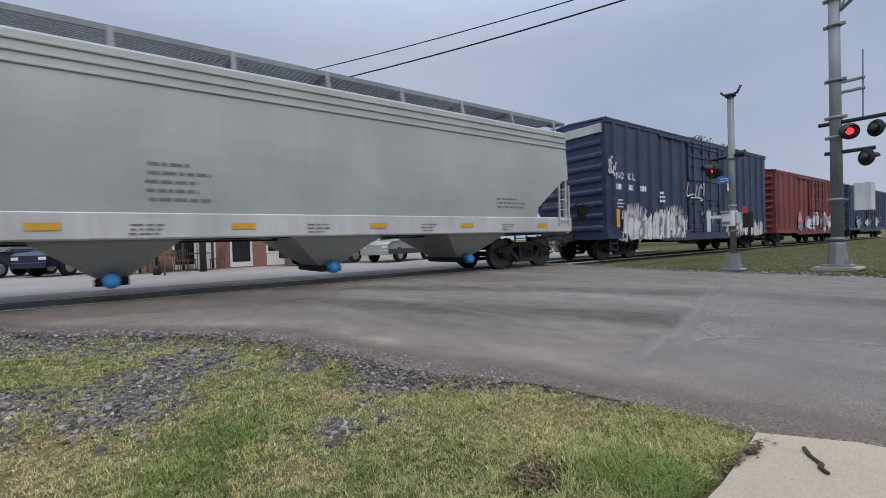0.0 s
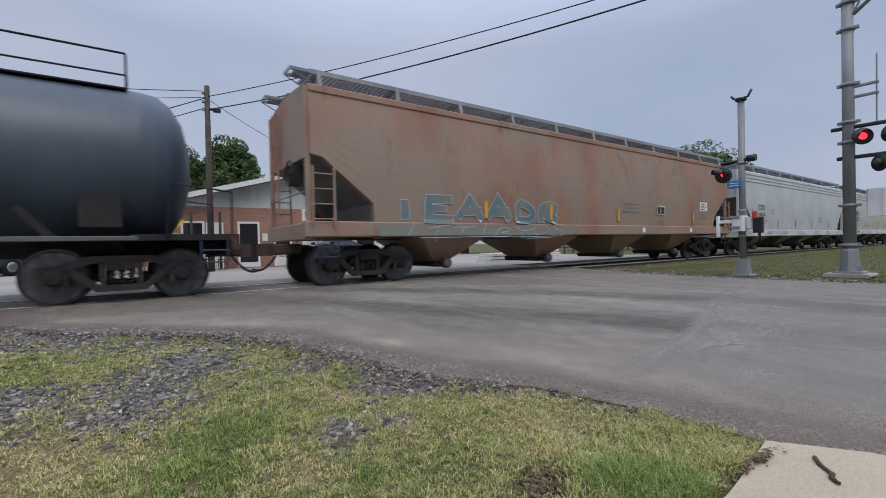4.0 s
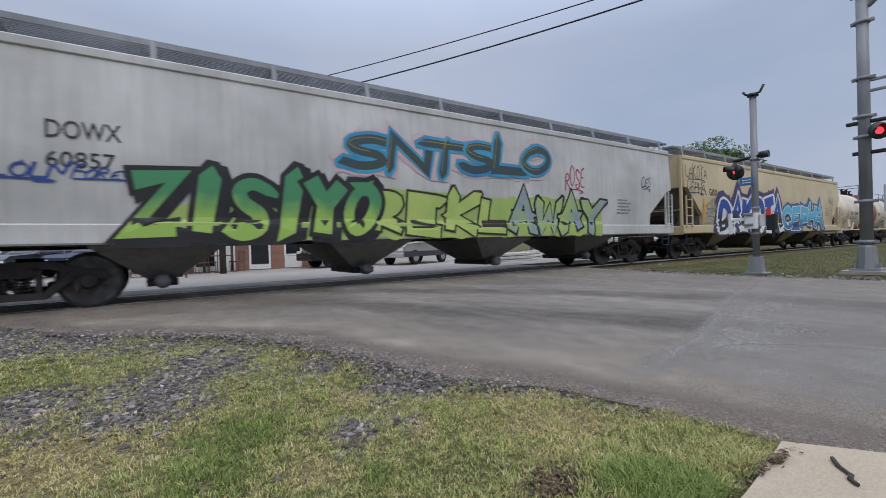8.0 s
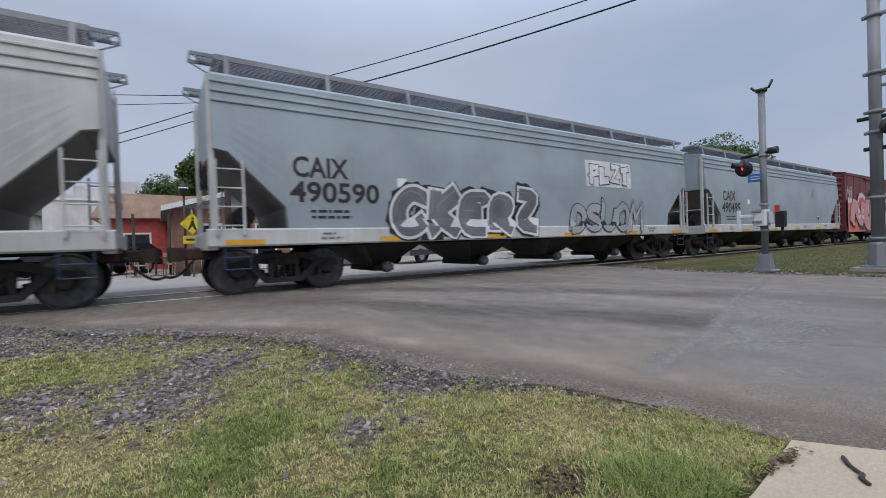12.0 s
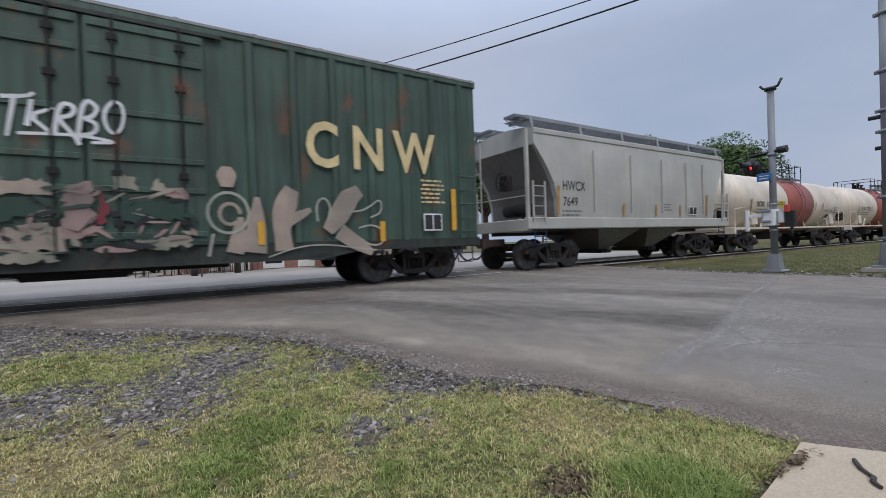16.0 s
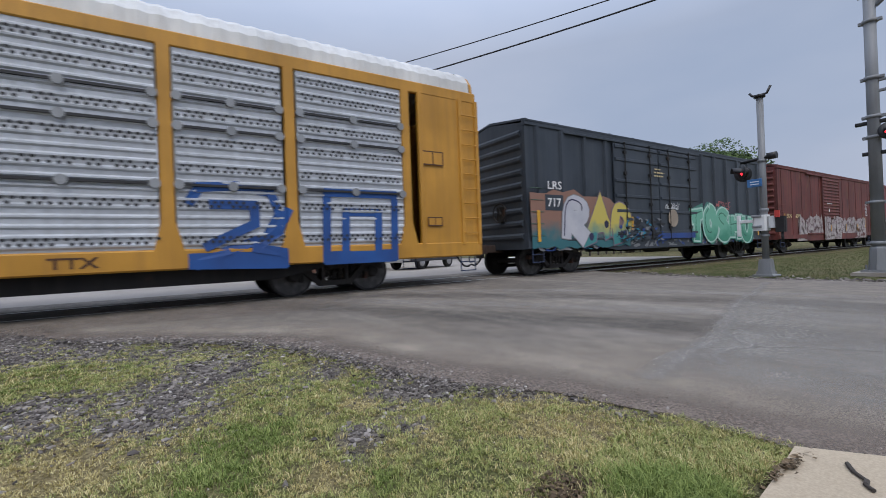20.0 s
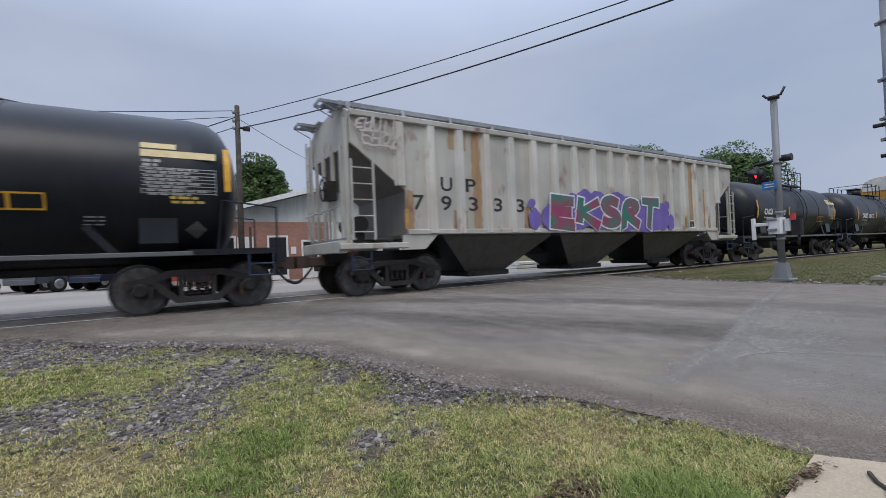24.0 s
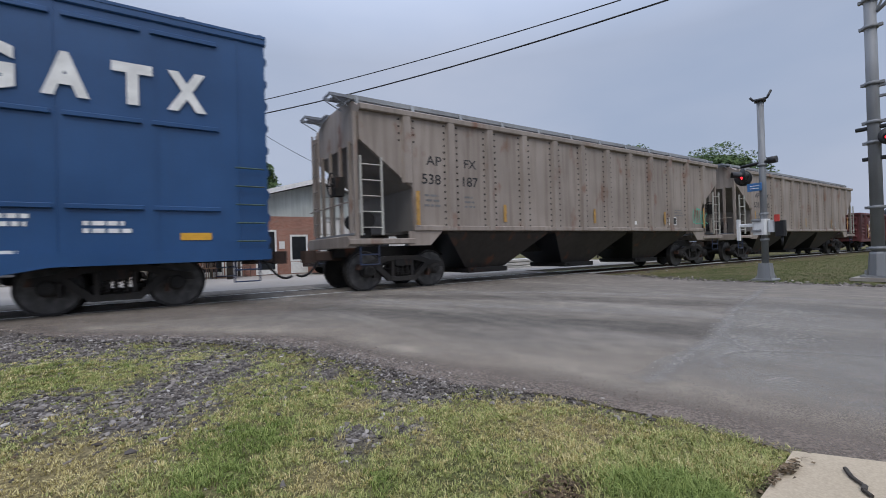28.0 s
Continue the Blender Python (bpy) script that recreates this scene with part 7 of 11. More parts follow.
# ---- crossing signals ----
MAST = paint("aluminium_mast", (0.235, 0.245, 0.255), 0.6, 0.45, 0.0, (0.12, 0.118, 0.115), 0.15)
CASE = paint("grey_signal_case", (0.70, 0.71, 0.71), 0.5, 0.2)
HOOD = plain("black_signal_hood", (0.012, 0.012, 0.013), 0.5)
LENS_ON = glow("lit_red_lens", (1.0, 0.03, 0.05), 2.2)
LENS_OFF = plain("dark_red_lens", (0.16, 0.012, 0.014), 0.25)
BLUE_SIGN = plain("blue_sign_paint", (0.04, 0.15, 0.36), 0.45)
CONCRETE = concrete_mat("signal_base_concrete", (0.26, 0.23, 0.20), (0.36, 0.33, 0.29), 2.0)


def lamp_parts(owner, at, turn, lit, k=0.66, shell=None):
    """One flashing light: round background, deep hood, lens and its case, facing -y before the turn."""
    m = pose(*at, 0, 0, turn)

    def put(name, geo, mat, label="", under=None):
        geo.v = [(p[0] * k, p[1] * k, p[2] * k) for p in geo.v]
        ob = part(name, geo, mat, under or owner, label)
        if not under:
            ob.matrix_local = m
        return ob
    g = Geo()
    g.lathe([(0.0, 0.02), (0.29, 0.02), (0.30, 0.0), (0.29, -0.02), (0.0, -0.02)], "y", 24)
    back = put("background_disc", g, shell or HOOD, "pale round background seen from behind" if shell else "black round background")
    g = Geo()
    rings = []
    for d, r in ((-0.02, 0.165), (-0.34, 0.175)):
        rings.append([(r * math.cos(a), d if math.sin(a) > -0.2 else -0.02 - (0.02 if d < -0.1 else 0), r * math.sin(a)) for a in (2 * math.pi * i / 20 for i in range(20))])
    for d, r in ((-0.34, 0.160), (-0.02, 0.150)):
        rings.append([(r * math.cos(a), d if math.sin(a) > -0.2 else -0.02 - (0.02 if d < -0.1 else 0), r * math.sin(a)) for a in (2 * math.pi * i / 20 for i in range(20))])
    g.loft(rings, caps=False, smooth=True)
    put("hood", g, HOOD, "", back)
    g = Geo()
    g.lathe([(0.0, -0.050), (0.07, -0.046), (0.125, -0.025), (0.125, -0.015), (0.0, -0.015)], "y", 20)
    put("lens", g, LENS_ON if lit else LENS_OFF, "glowing red lens" if lit else "dark red lens", back)
    g = Geo()
    g.lathe([(0.0, 0.20), (0.12, 0.19), (0.17, 0.02), (0.0, 0.01)], "y", 16)
    put("lamp_case", g, shell or HOOD, "", back)


def crossing_signal():
    s = thing("crossing_signal", "grey crossing-signal mast with one lit red light and gate gear", "railway signal", (12.18, 4.42, -0.06))
    g = Geo()
    g.cbox(-0.22, 0.22, -0.22, 0.22, 0.0, 0.05, 0.02)
    g.loft([[(-0.14, -0.14, 0.05), (0.14, -0.14, 0.05), (0.14, 0.14, 0.05), (-0.14, 0.14, 0.05)], [(-0.11, -0.11, 0.42), (0.11, -0.11, 0.42), (0.11, 0.11, 0.42), (-0.11, 0.11, 0.42)]])
    for a in range(4):
        g.cyl((0.2 * math.cos(a * 1.57 + 0.78), 0.2 * math.sin(a * 1.57 + 0.78), 0.05), (0.2 * math.cos(a * 1.57 + 0.78), 0.2 * math.sin(a * 1.57 + 0.78), 0.12), 0.02, 6)
    part("mast_base", g, MAST, s, "cast aluminium mast base")
    g = Geo()
    g.cyl((0, 0, 0.4), (0, 0, 4.32), 0.072, 16)
    part("mast", g, MAST, s)
    g = Geo()
    g.cyl((0, 0, 4.30), (0, 0, 4.36), 0.12, 14)
    g.tube([(0, 0.03, 4.36), (-0.02, 0.14, 4.37), (-0.03, 0.20, 4.45)], 0.028, 7)
    g.tube([(0, -0.03, 4.36), (0.02, -0.14, 4.37), (0.03, -0.22, 4.53)], 0.028, 7)
    part("mast_cap", g, HOOD, s)
    g = Geo()
    g.tube([(-0.02, 0.45, 2.80), (0.0, -0.20, 2.86)], 0.04, 8)
    g.cyl((0.0, -0.12, 2.86), (0.0, -0.30, 2.87), 0.085, 10)
    part("crossarm", g, HOOD, s)
    g = Geo()
    g.cyl((-0.02, 0.40, 2.80), (-0.02, 0.40, 2.55), 0.03, 8)
    part("lamp_bracket", g, HOOD, s)
    lamp_parts(s, (-0.12, 0.38, 2.56), -140, True)
    lamp_parts(s, (0.12, 0.46, 2.54), 128, False)
    g = Geo()
    g.cbox(-0.13, -0.10, -0.02, 0.28, 2.16, 2.35, 0.005)
    part("blue_sign", g, BLUE_SIGN, s, "small blue notice with a line of print")
    g = Geo()
    for k in range(2):
        g.box(-0.137, -0.133, 0.03, 0.22, 2.275 - 0.06 * k, 2.293 - 0.06 * k)
    part("sign_print", g, WHITE_INK, s)
    # gate mechanism with its counterweights
    g = Geo()
    g.cbox(-0.16, 0.12, -0.09, 0.20, 1.10, 1.48, 0.04)
    g.cbox(-0.12, 0.12, -0.26, -0.10, 1.16, 1.44, 0.04)
    mech = part("gate_mechanism", g, CASE, s, "pale grey gate machine case")
    for z in (1.20, 1.45):
        part("case_latch", Geo().cbox(-0.19, -0.14, 0.0, 0.20, z - 0.03, z + 0.03, 0.01), MAST, mech)
    g = Geo()
    g.cbox(-0.16, -0.10, 0.18, 0.50, 1.30, 1.38, 0.01)
    g.cbox(-0.18, -0.08, 0.46, 0.53, 0.98, 1.50, 0.015)
    part("counterweight_arm", g, CASE, s)
    g = Geo()
    g.cbox(-0.14, -0.02, -0.46, -0.25, 1.05, 1.42, 0.03)
    g.cyl((-0.08, -0.38, 1.06), (-0.08, -0.38, 0.82), 0.03, 8)
    part("gate_hinge", g, HOOD, s)
    g = Geo()
    g.cbox(-0.17, -0.12, -0.36, -0.26, 1.40, 1.56, 0.01)
    part("red_marker", g, RED_INK, s)
    g = Geo()
    g.tube([(0.05, 0.1, 1.1), (0.09, 0.05, 0.8), (0.08, 0.0, 0.45)], 0.022, 6)
    part("cable_conduit", g, RUBBER, s)
    for z in (0.98, 1.6, 2.78):
        g = Geo()
        g.cyl((0, 0, z - 0.03), (0, 0, z + 0.03), 0.095, 14)
        part("clamp", g, MAST, s)


def cantilever_signal():
    s = thing("cantilever_signal", "tall galvanised cantilever signal mast on a bolted base", "railway signal", (13.25, 2.68, -0.06))
    g = Geo()
    g.cbox(-0.40, 0.40, -0.40, 0.40, 0.0, 0.08, 0.03)
    base = part("concrete_pad", g, CONCRETE, s, "low concrete pad")
    g = Geo()
    g.cbox(-0.26, 0.26, -0.26, 0.26, 0.08, 0.13, 0.01)
    for a in range(6):
        x, y = 0.22 * math.cos(a * 1.047), 0.22 * math.sin(a * 1.047)
        g.cyl((x, y, 0.13), (x, y, 0.24), 0.02, 6)
    part("base_flange", g, MAST, s)
    g = Geo()
    g.lathe([(0.0, 0.13), (0.19, 0.13), (0.155, 0.60), (0.14, 0.64), (0.0, 0.64)], "z", 8, False)
    part("mast_skirt", g, MAST, s)
    g = Geo()
    g.cyl((0, 0, 0.6), (0, 0, 7.6), 0.115, 18, 0.10)
    part("mast", g, MAST, s)
    for z in (0.72, 1.62, 3.05, 3.5, 4.35, 5.6, 6.2):
        g = Geo()
        g.cyl((0, 0, z - 0.035), (0, 0, z + 0.035), 0.14, 18)
        g.box(-0.04, 0.04, -0.20, -0.12, z - 0.03, z + 0.03)
        g.box(-0.04, 0.04, 0.12, 0.19, z - 0.03, z + 0.03)
        part("mast_clamp", g, MAST, s)
    g = Geo()
    g.cbox(-0.12, 0.12, -0.62, -0.30, 1.35, 1.95, 0.03)
    part("junction_box", g, CASE, s, "pale grey junction box")
    # brackets, lights and the arm
    g = Geo()
    for z in (4.05, 4.28):
        g.cbox(-0.03, 0.03, -0.5, -0.1, z - 0.03, z + 0.03, 0.01)
    g.cyl((0, -0.46, 3.4), (0, -0.47, 4.9), 0.014, 6)
    part("step_bracket", g, MAST, s)
    g = Geo()
    g.cbox(-0.05, 0.05, -0.95, 0.30, 3.34, 3.42, 0.02)
    part("upper_crossarm", g, HOOD, s)
    lamp_parts(s, (-0.15, -0.26, 3.12), -62, True, 0.62)
    lamp_parts(s, (0.0, -0.66, 3.12), 57, False, 0.62)
    g = Geo()
    g.cbox(-0.05, 0.05, -0.65, 0.2, 2.66, 2.74, 0.02)
    part("lower_crossarm", g, HOOD, s)
    lamp_parts(s, (-0.1, -0.52, 2.50), 57, False, 0.62)
    g = Geo()
    top, low = [], []
    for k in range(9):
        u = k / 8
        top.append((0.3 * u, -0.1 - 4.8 * u, 7.4 + 0.1 * u))
        low.append((0.3 * u, -0.1 - 4.8 * u, 5.9 + 1.25 * min(1, u * 3.2)))
    g.tube(top, 0.04, 8)
    g.tube(low, 0.04, 8)
    for a, b in zip(top, low):
        g.cyl(a, b, 0.025, 6)
    for a, b in zip(top[1:], low):
        g.cyl(a, b, 0.022, 6)
    part("cantilever_arm", g, MAST, s)


def far_cantilever():
    """The signal bridge on the far side: its arm reaches over the road."""
    s = thing("cantilever_signal", "far cantilever signal with a truss arm and paired red lights", "railway signal", (-5.6, 15.0, -0.05))
    g = Geo()
    g.cyl((0, 0, 0), (0, 0, 6.0), 0.15, 16)
    g.cbox(-0.5, 0.5, -0.5, 0.5, 0, 0.2, 0.03)
    part("mast", g, MAST, s)
    for dy in (-0.35, 0.35):
        g = Geo()
        top, low = [], []
        for k in range(6):
            u = k / 5
            top.append((4.6 * u, dy * (1 - 0.6 * u), 5.52 - 0.62 * u))
            low.append((4.6 * u, dy * (1 - 0.6 * u), 4.66 - 0.06 * u))
        g.tube(top, 0.032, 7)
        g.tube(low, 0.032, 7)
        for a, b in zip(top, low):
            g.cyl(a, b, 0.02, 6)
        for a, b in zip(top, low[1:]):
            g.cyl(a, b, 0.014, 6)
        part("arm_truss", g, HOOD if dy < 0 else MAST, s)
    lamp_parts(s, (3.92, -0.3, 4.82), 12, False, 0.68)
    lamp_parts(s, (4.54, -0.3, 4.66), 12, True, 0.68)
    lamp_parts(s, (3.72, 0.25, 4.70), 190, False, 0.8, CASE)
    lamp_parts(s, (4.36, 0.25, 4.54), 190, False, 0.8, CASE)


crossing_signal()
cantilever_signal()
far_cantilever()

# ---- utility pole and wires ----
WOOD = plain("weathered_pole_wood", (0.070, 0.058, 0.048), 0.9, 0, 0.35, 6)
WIRE = plain("black_cable", (0.010, 0.010, 0.011), 0.6)
s = thing("utility_pole", "dark wooden utility pole with insulators and a street light bracket", "utility pole", (2.43, 19.5, -0.05))
part("pole", Geo().cyl((0, 0, 0), (0, 0, 7.45), 0.125, 14, 0.095), WOOD, s)
g = Geo()
g.cyl((0, 0, 6.55), (0.32, -0.1, 6.5), 0.05, 8)
g.cbox(0.2, 0.45, -0.2, 0.0, 6.42, 6.58, 0.03)
part("bracket", g, HOOD, s)
for z in (7.15, 6.8, 6.5):
    part("insulator", Geo().lathe([(0.0, z - 0.08), (0.06, z - 0.06), (0.06, z + 0.06), (0.0, z + 0.08)], "z", 8, True, (-0.14, -0.05, 0)), GALV, s)


def wire(a, b, sag, r, label="black overhead cable strung between poles"):
    pts = []
    for k in range(25):
        u = k / 24
        pts.append((a[0] + (b[0] - a[0]) * u, a[1] + (b[1] - a[1]) * u, a[2] + (b[2] - a[2]) * u - 4 * sag * u * (1 - u)))
    part("overhead_cable", Geo().tube(pts, r, 6), WIRE, None, label, category="cable")


wire((2.43, 19.5, 6.98), (18.6, -8.4, 8.95), 0.785, 0.016)
wire((2.43, 19.5, 6.46), (16.9, -8.3, 8.26), 0.931, 0.021)
wire((2.43, 19.5, 7.2), (-20, 19.8, 5.6), 0.5, 0.014)
wire((2.43, 19.5, 6.95), (-20, 19.4, 4.5), 0.5, 0.012)
wire((2.43, 19.5, 6.95), (-7.5, 20.6, 1.6 + 1.2), 0.15, 0.018)
wire((2.43, 19.5, 6.55), (-7.5, 20.2, 2.2 + 0.3), 0.15, 0.016)
wire((2.43, 19.5, 6.9), (9.6, 26.0, 5.9), 0.2, 0.012)

# ---- buildings ----
def brick_mat(name, a, b, mortar, scale):
    m, n, l, bs = shader(name, 0.9, 0, 0.2)
    c = n.new("ShaderNodeTexCoord")
    sep = n.new("ShaderNodeSeparateXYZ")
    com = n.new("ShaderNodeCombineXYZ")
    add = n.new("ShaderNodeMath")
    t = n.new("ShaderNodeTexBrick")
    l.new(c.outputs["Object"], sep.inputs[0])
    l.new(sep.outputs["X"], add.inputs[0])
    l.new(sep.outputs["Y"], add.inputs[1])
    l.new(add.outputs[0], com.inputs["X"])
    l.new(sep.outputs["Z"], com.inputs["Y"])
    l.new(com.outputs[0], t.inputs["Vector"])
    t.inputs["Scale"].default_value = scale
    t.inputs["Color1"].default_value, t.inputs["Color2"].default_value, t.inputs["Mortar"].default_value = (*a, 1), (*b, 1), (*mortar, 1)
    t.inputs["Mortar Size"].default_value = 0.012
    big = noise_node(n, l, 0.8, 4)
    f = ramp(n, l, big.outputs["Fac"], [(0.3, (0.8, 0.8, 0.8)), (0.7, (1.15, 1.12, 1.1))])
    l.new(mix(n, l, 1.0, t.outputs["Color"], f.outputs["Color"], "MULTIPLY"), bs.inputs["Base Color"])
    return m


BRICK = brick_mat("red_brick", (0.27, 0.135, 0.10), (0.35, 0.185, 0.14), (0.30, 0.26, 0.22), 4.6)
SIDING = paint("pale_green_grey_siding", (0.46, 0.49, 0.46), 0.6, 0.25)
STUCCO = paint("white_stucco", (0.62, 0.61, 0.58), 0.8, 0.3, 0.0, (0.42, 0.40, 0.36))
ROOFING = plain("grey_shingle_roof", (0.24, 0.235, 0.225), 0.9, 0, 0.3, 10)
TANROOF = plain("tan_metal_roof", (0.44, 0.30, 0.22), 0.7, 0, 0.2, 3)
TRIM = plain("white_trim_paint", (0.70, 0.69, 0.66), 0.6, 0, 0.1)
DARKGLASS = plain("dark_window_glass", (0.02, 0.022, 0.025), 0.08, 0, 0.1)
REDBOARD = plain("red_wall_paint", (0.34, 0.06, 0.045), 0.7, 0, 0.25, 4)


def opening(owner, x, y, z0, w, h, door=False):
    g = Geo()
    g.box(x, x + w, y - 0.05, y - 0.01, z0, z0 + 0.09)
    g.box(x, x + w, y - 0.05, y - 0.01, z0 + h - 0.09, z0 + h)
    for a in (x, x + w - 0.09):
        g.box(a, a + 0.09, y - 0.05, y - 0.01, z0 + 0.09, z0 + h - 0.09)
    if door:
        g.box(x + 0.09, x + w - 0.09, y - 0.045, y - 0.012, z0 + 0.09, z0 + 0.22)
    f = part("door" if door else "window", g, TRIM, owner, "white-framed glazed door" if door else "white-framed window")
    g = Geo()
    g.box(x + 0.09, x + w - 0.09, y - 0.025, y - 0.006, z0 + (0.22 if door else 0.09), z0 + h - 0.09)
    part("pane", g, DARKGLASS, f)


b = thing("brick_building", "low red-brick building with a pale gabled front and white doors", "building", (0, 0, -0.02))
Y0, Y1, XL, XR, XP, ZE, ZP = 21.6, 34.0, 0.6, 13.0, 6.83, 2.80, 4.52
g = Geo()
g.box(XL, 6.74, Y0, Y0 + 0.25, 0, ZE)
part("front_wall", g, BRICK, b)
g = Geo()
g.box(6.74, XR, Y0 + 0.12, Y0 + 0.25, 0, ZE)
part("front_wall", g, STUCCO, b, "pale rendered wall beside the brick")
g = Geo()
g.box(XL, XL + 0.25, Y0 + 0.25, Y1, 0, ZE)
part("side_wall", g, BRICK, b)
g = Geo()
g.box(XR - 0.25, XR, Y0 + 0.25, Y1, 0, ZE)
part("side_wall", g, BRICK, b)
g = Geo()
g.prism([(XL, ZE), (XR, ZE), (XP, ZP - 0.05)], "y", Y0 + 0.02, Y0 + 0.2)
part("gable", g, SIDING, b, "pale siding in the gable")
for sx, x in ((-1, XL - 0.45), (1, XR + 0.45)):
    g = Geo()
    zz = ZE - 0.45 * (ZP - ZE) / (XP - XL)
    g.prism([(x, zz), (XP, ZP), (XP, ZP + 0.16), (x, zz + 0.16)], "y", Y0 - 0.5, Y1 + 0.3)
    part("roof", g, ROOFING, b)
    g = Geo()
    g.prism([(x, zz - 0.03), (XP, ZP - 0.03), (XP, ZP + 0.19), (x, zz + 0.19)], "y", Y0 - 0.56, Y0 - 0.5)
    part("fascia", g, TRIM, b)
opening(b, 1.55, Y0, 0.05, 0.9, 2.1, True)
opening(b, 3.78, Y0, 0.05, 0.95, 2.1, True)
opening(b, 5.35, Y0, 0.62, 0.85, 1.3)
opening(b, 9.6, Y0 + 0.12, 0.85, 1.2, 1.2)
g = Geo()
g.box(2.5, 3.2, Y0 - 0.045, Y0 - 0.008, 0.0, 2.1)
f = part("door_surround", g, TRIM, b, "white panelled surround beside the door")
g = Geo()
g.box(5.37, 6.18, Y0 - 0.04, Y0 - 0.008, 0.05, 0.6)
part("panel", g, TRIM, b, "white panel below the window")
g = Geo()
g.box(4.85, 5.1, Y0 - 0.03, Y0 - 0.005, 1.25, 1.6)
part("wall_notice", g, TRIM, b)
g = Geo()
g.box(6.72, 6.95, Y0 - 0.14, Y0 + 0.1, 0, ZE)
part("corner_pilaster", g, TRIM, b)

b = thing("shop_building", "low red-fronted shop with a tan roof", "building", (0, 0, -0.02))
g = Geo()
g.box(-2.5, 5.0, 29.5, 36, 0, 2.9)
part("outer_wall", g, REDBOARD, b)
g = Geo()
g.prism([(-3.0, 2.9), (5.4, 2.9), (4.6, 4.15), (-2.2, 4.25)], "y", 29.2, 36.4)
part("roof", g, TANROOF, b)
opening(b, -1.6, 29.5, 0.8, 1.3, 1.3)
opening(b, 0.6, 29.5, 0.8, 1.3, 1.3)

b = thing("stucco_building", "white stucco building with a stepped parapet", "building", (0, 0, -0.02))
g = Geo()
g.box(-6.6, -1.0, 40, 52, 0, 5.0)
part("outer_wall", g, STUCCO, b)
g = Geo()
g.prism([(-6.6, 5.0), (-1.0, 5.0), (-1.0, 6.35), (-3.4, 6.35), (-3.4, 5.75), (-4.3, 5.75), (-4.3, 5.95), (-4.9, 5.95), (-4.9, 5.3), (-6.6, 5.3)], "y", 40, 40.3)
part("parapet", g, STUCCO, b)
g = Geo()
g.box(-2.7, -2.45, 39.97, 40.0, 3.9, 5.2)
part("window_slit", g, DARKGLASS, b)
g = Geo()
g.box(-6.7, -0.9, 39.9, 40.0, 4.9, 5.02)
part("cornice", g, TRIM, b)

b = thing("warehouse", "long pale metal warehouse far behind the street", "building", (0, 0, -0.02))
g = Geo()
g.box(-60, -9, 48, 60, 0, 4.6)
part("outer_wall", g, STUCCO, b)
g = Geo()
g.prism([(47.6, 4.6), (60.4, 4.6), (54, 6.0)], "x", -60.5, -8.5)
part("roof", g, ROOFING, b)

# ---- street furniture behind the track ----
s = thing("street_lamp", "black post-top street lamp with a lantern", "street lamp", (0.87, 19.0, -0.02))
part("post", Geo().cyl((0, 0, 0), (0, 0, 3.1), 0.055, 10, 0.04).lathe([(0.0, 0), (0.13, 0), (0.11, 0.3), (0.0, 0.4)], "z", 10), HOOD, s)
part("lantern", Geo().lathe([(0.0, 3.05), (0.08, 3.08), (0.17, 3.38), (0.15, 3.42), (0.06, 3.52), (0.0, 3.62)], "z", 10), HOOD, s)
part("globe", Geo().lathe([(0.09, 3.13), (0.165, 3.36), (0.0, 3.37)], "z", 10), TRIM, s)
SIGN_YELLOW = plain("yellow_sign_sheet", (0.66, 0.50, 0.02), 0.45)
s = thing("pedestrian_sign", "yellow diamond crossing sign with a plate below", "road sign", (1.05, 18.0, -0.02))
part("post", Geo().cyl((0, 0, 0), (0, 0, 2.45), 0.03, 8), MAST, s)
g = Geo()
g.prism([(0, 1.55), (0.38, 1.93), (0, 2.31), (-0.38, 1.93)], "y", -0.06, -0.035)
face = part("sign_face", g, SIGN_YELLOW, s)
g = Geo()
g.prism([(-0.03, 2.05), (0.05, 2.05), (0.08, 1.9), (0.14, 1.7), (0.08, 1.7), (0.0, 1.85), (-0.1, 1.7), (-0.15, 1.72), (-0.06, 1.9)], "y", -0.068, -0.06)
g.lathe([(0.0, -0.068), (0.045, -0.068), (0.045, -0.06)], "y", 10, False, (0.02, 0, 2.12))
part("walking_symbol", g, BLACK_INK, face)
g = Geo()
g.box(-0.3, 0.3, -0.06, -0.035, 1.22, 1.5)
part("lower_plate", g, SIGN_YELLOW, s)
g = Geo()
g.box(-0.2, 0.2, -0.066, -0.06, 1.32, 1.40)
part("plate_print", g, BLACK_INK, s)

CHAIR = plain("brown_patio_metal", (0.13, 0.075, 0.05), 0.6, 0, 0.3)
PALECH = plain("pale_patio_resin", (0.46, 0.40, 0.32), 0.6)
rnd = random.Random(5)


def patio_chair(x, y, turn, mat):
    c = thing("patio_chair", "small metal patio chair standing outside", "chair", (x, y, -0.006), "patio chairs", turn)
    for dx in (-0.2, 0.2):
        for dy in (-0.2, 0.2):
            part("leg", Geo().cyl((dx, dy, 0), (dx, dy, 0.44), 0.016, 6), mat, c)
    part("seat", Geo().cbox(-0.23, 0.23, -0.23, 0.23, 0.43, 0.47, 0.01), mat, c)
    g = Geo()
    g.tube([(-0.2, 0.21, 0.45), (-0.2, 0.26, 0.88), (0.2, 0.26, 0.88), (0.2, 0.21, 0.45)], 0.016, 6)
    for k in range(4):
        g.cyl((-0.12 + 0.08 * k, 0.22, 0.46), (-0.12 + 0.08 * k, 0.26, 0.88), 0.012, 6)
    part("backrest", g, mat, c)


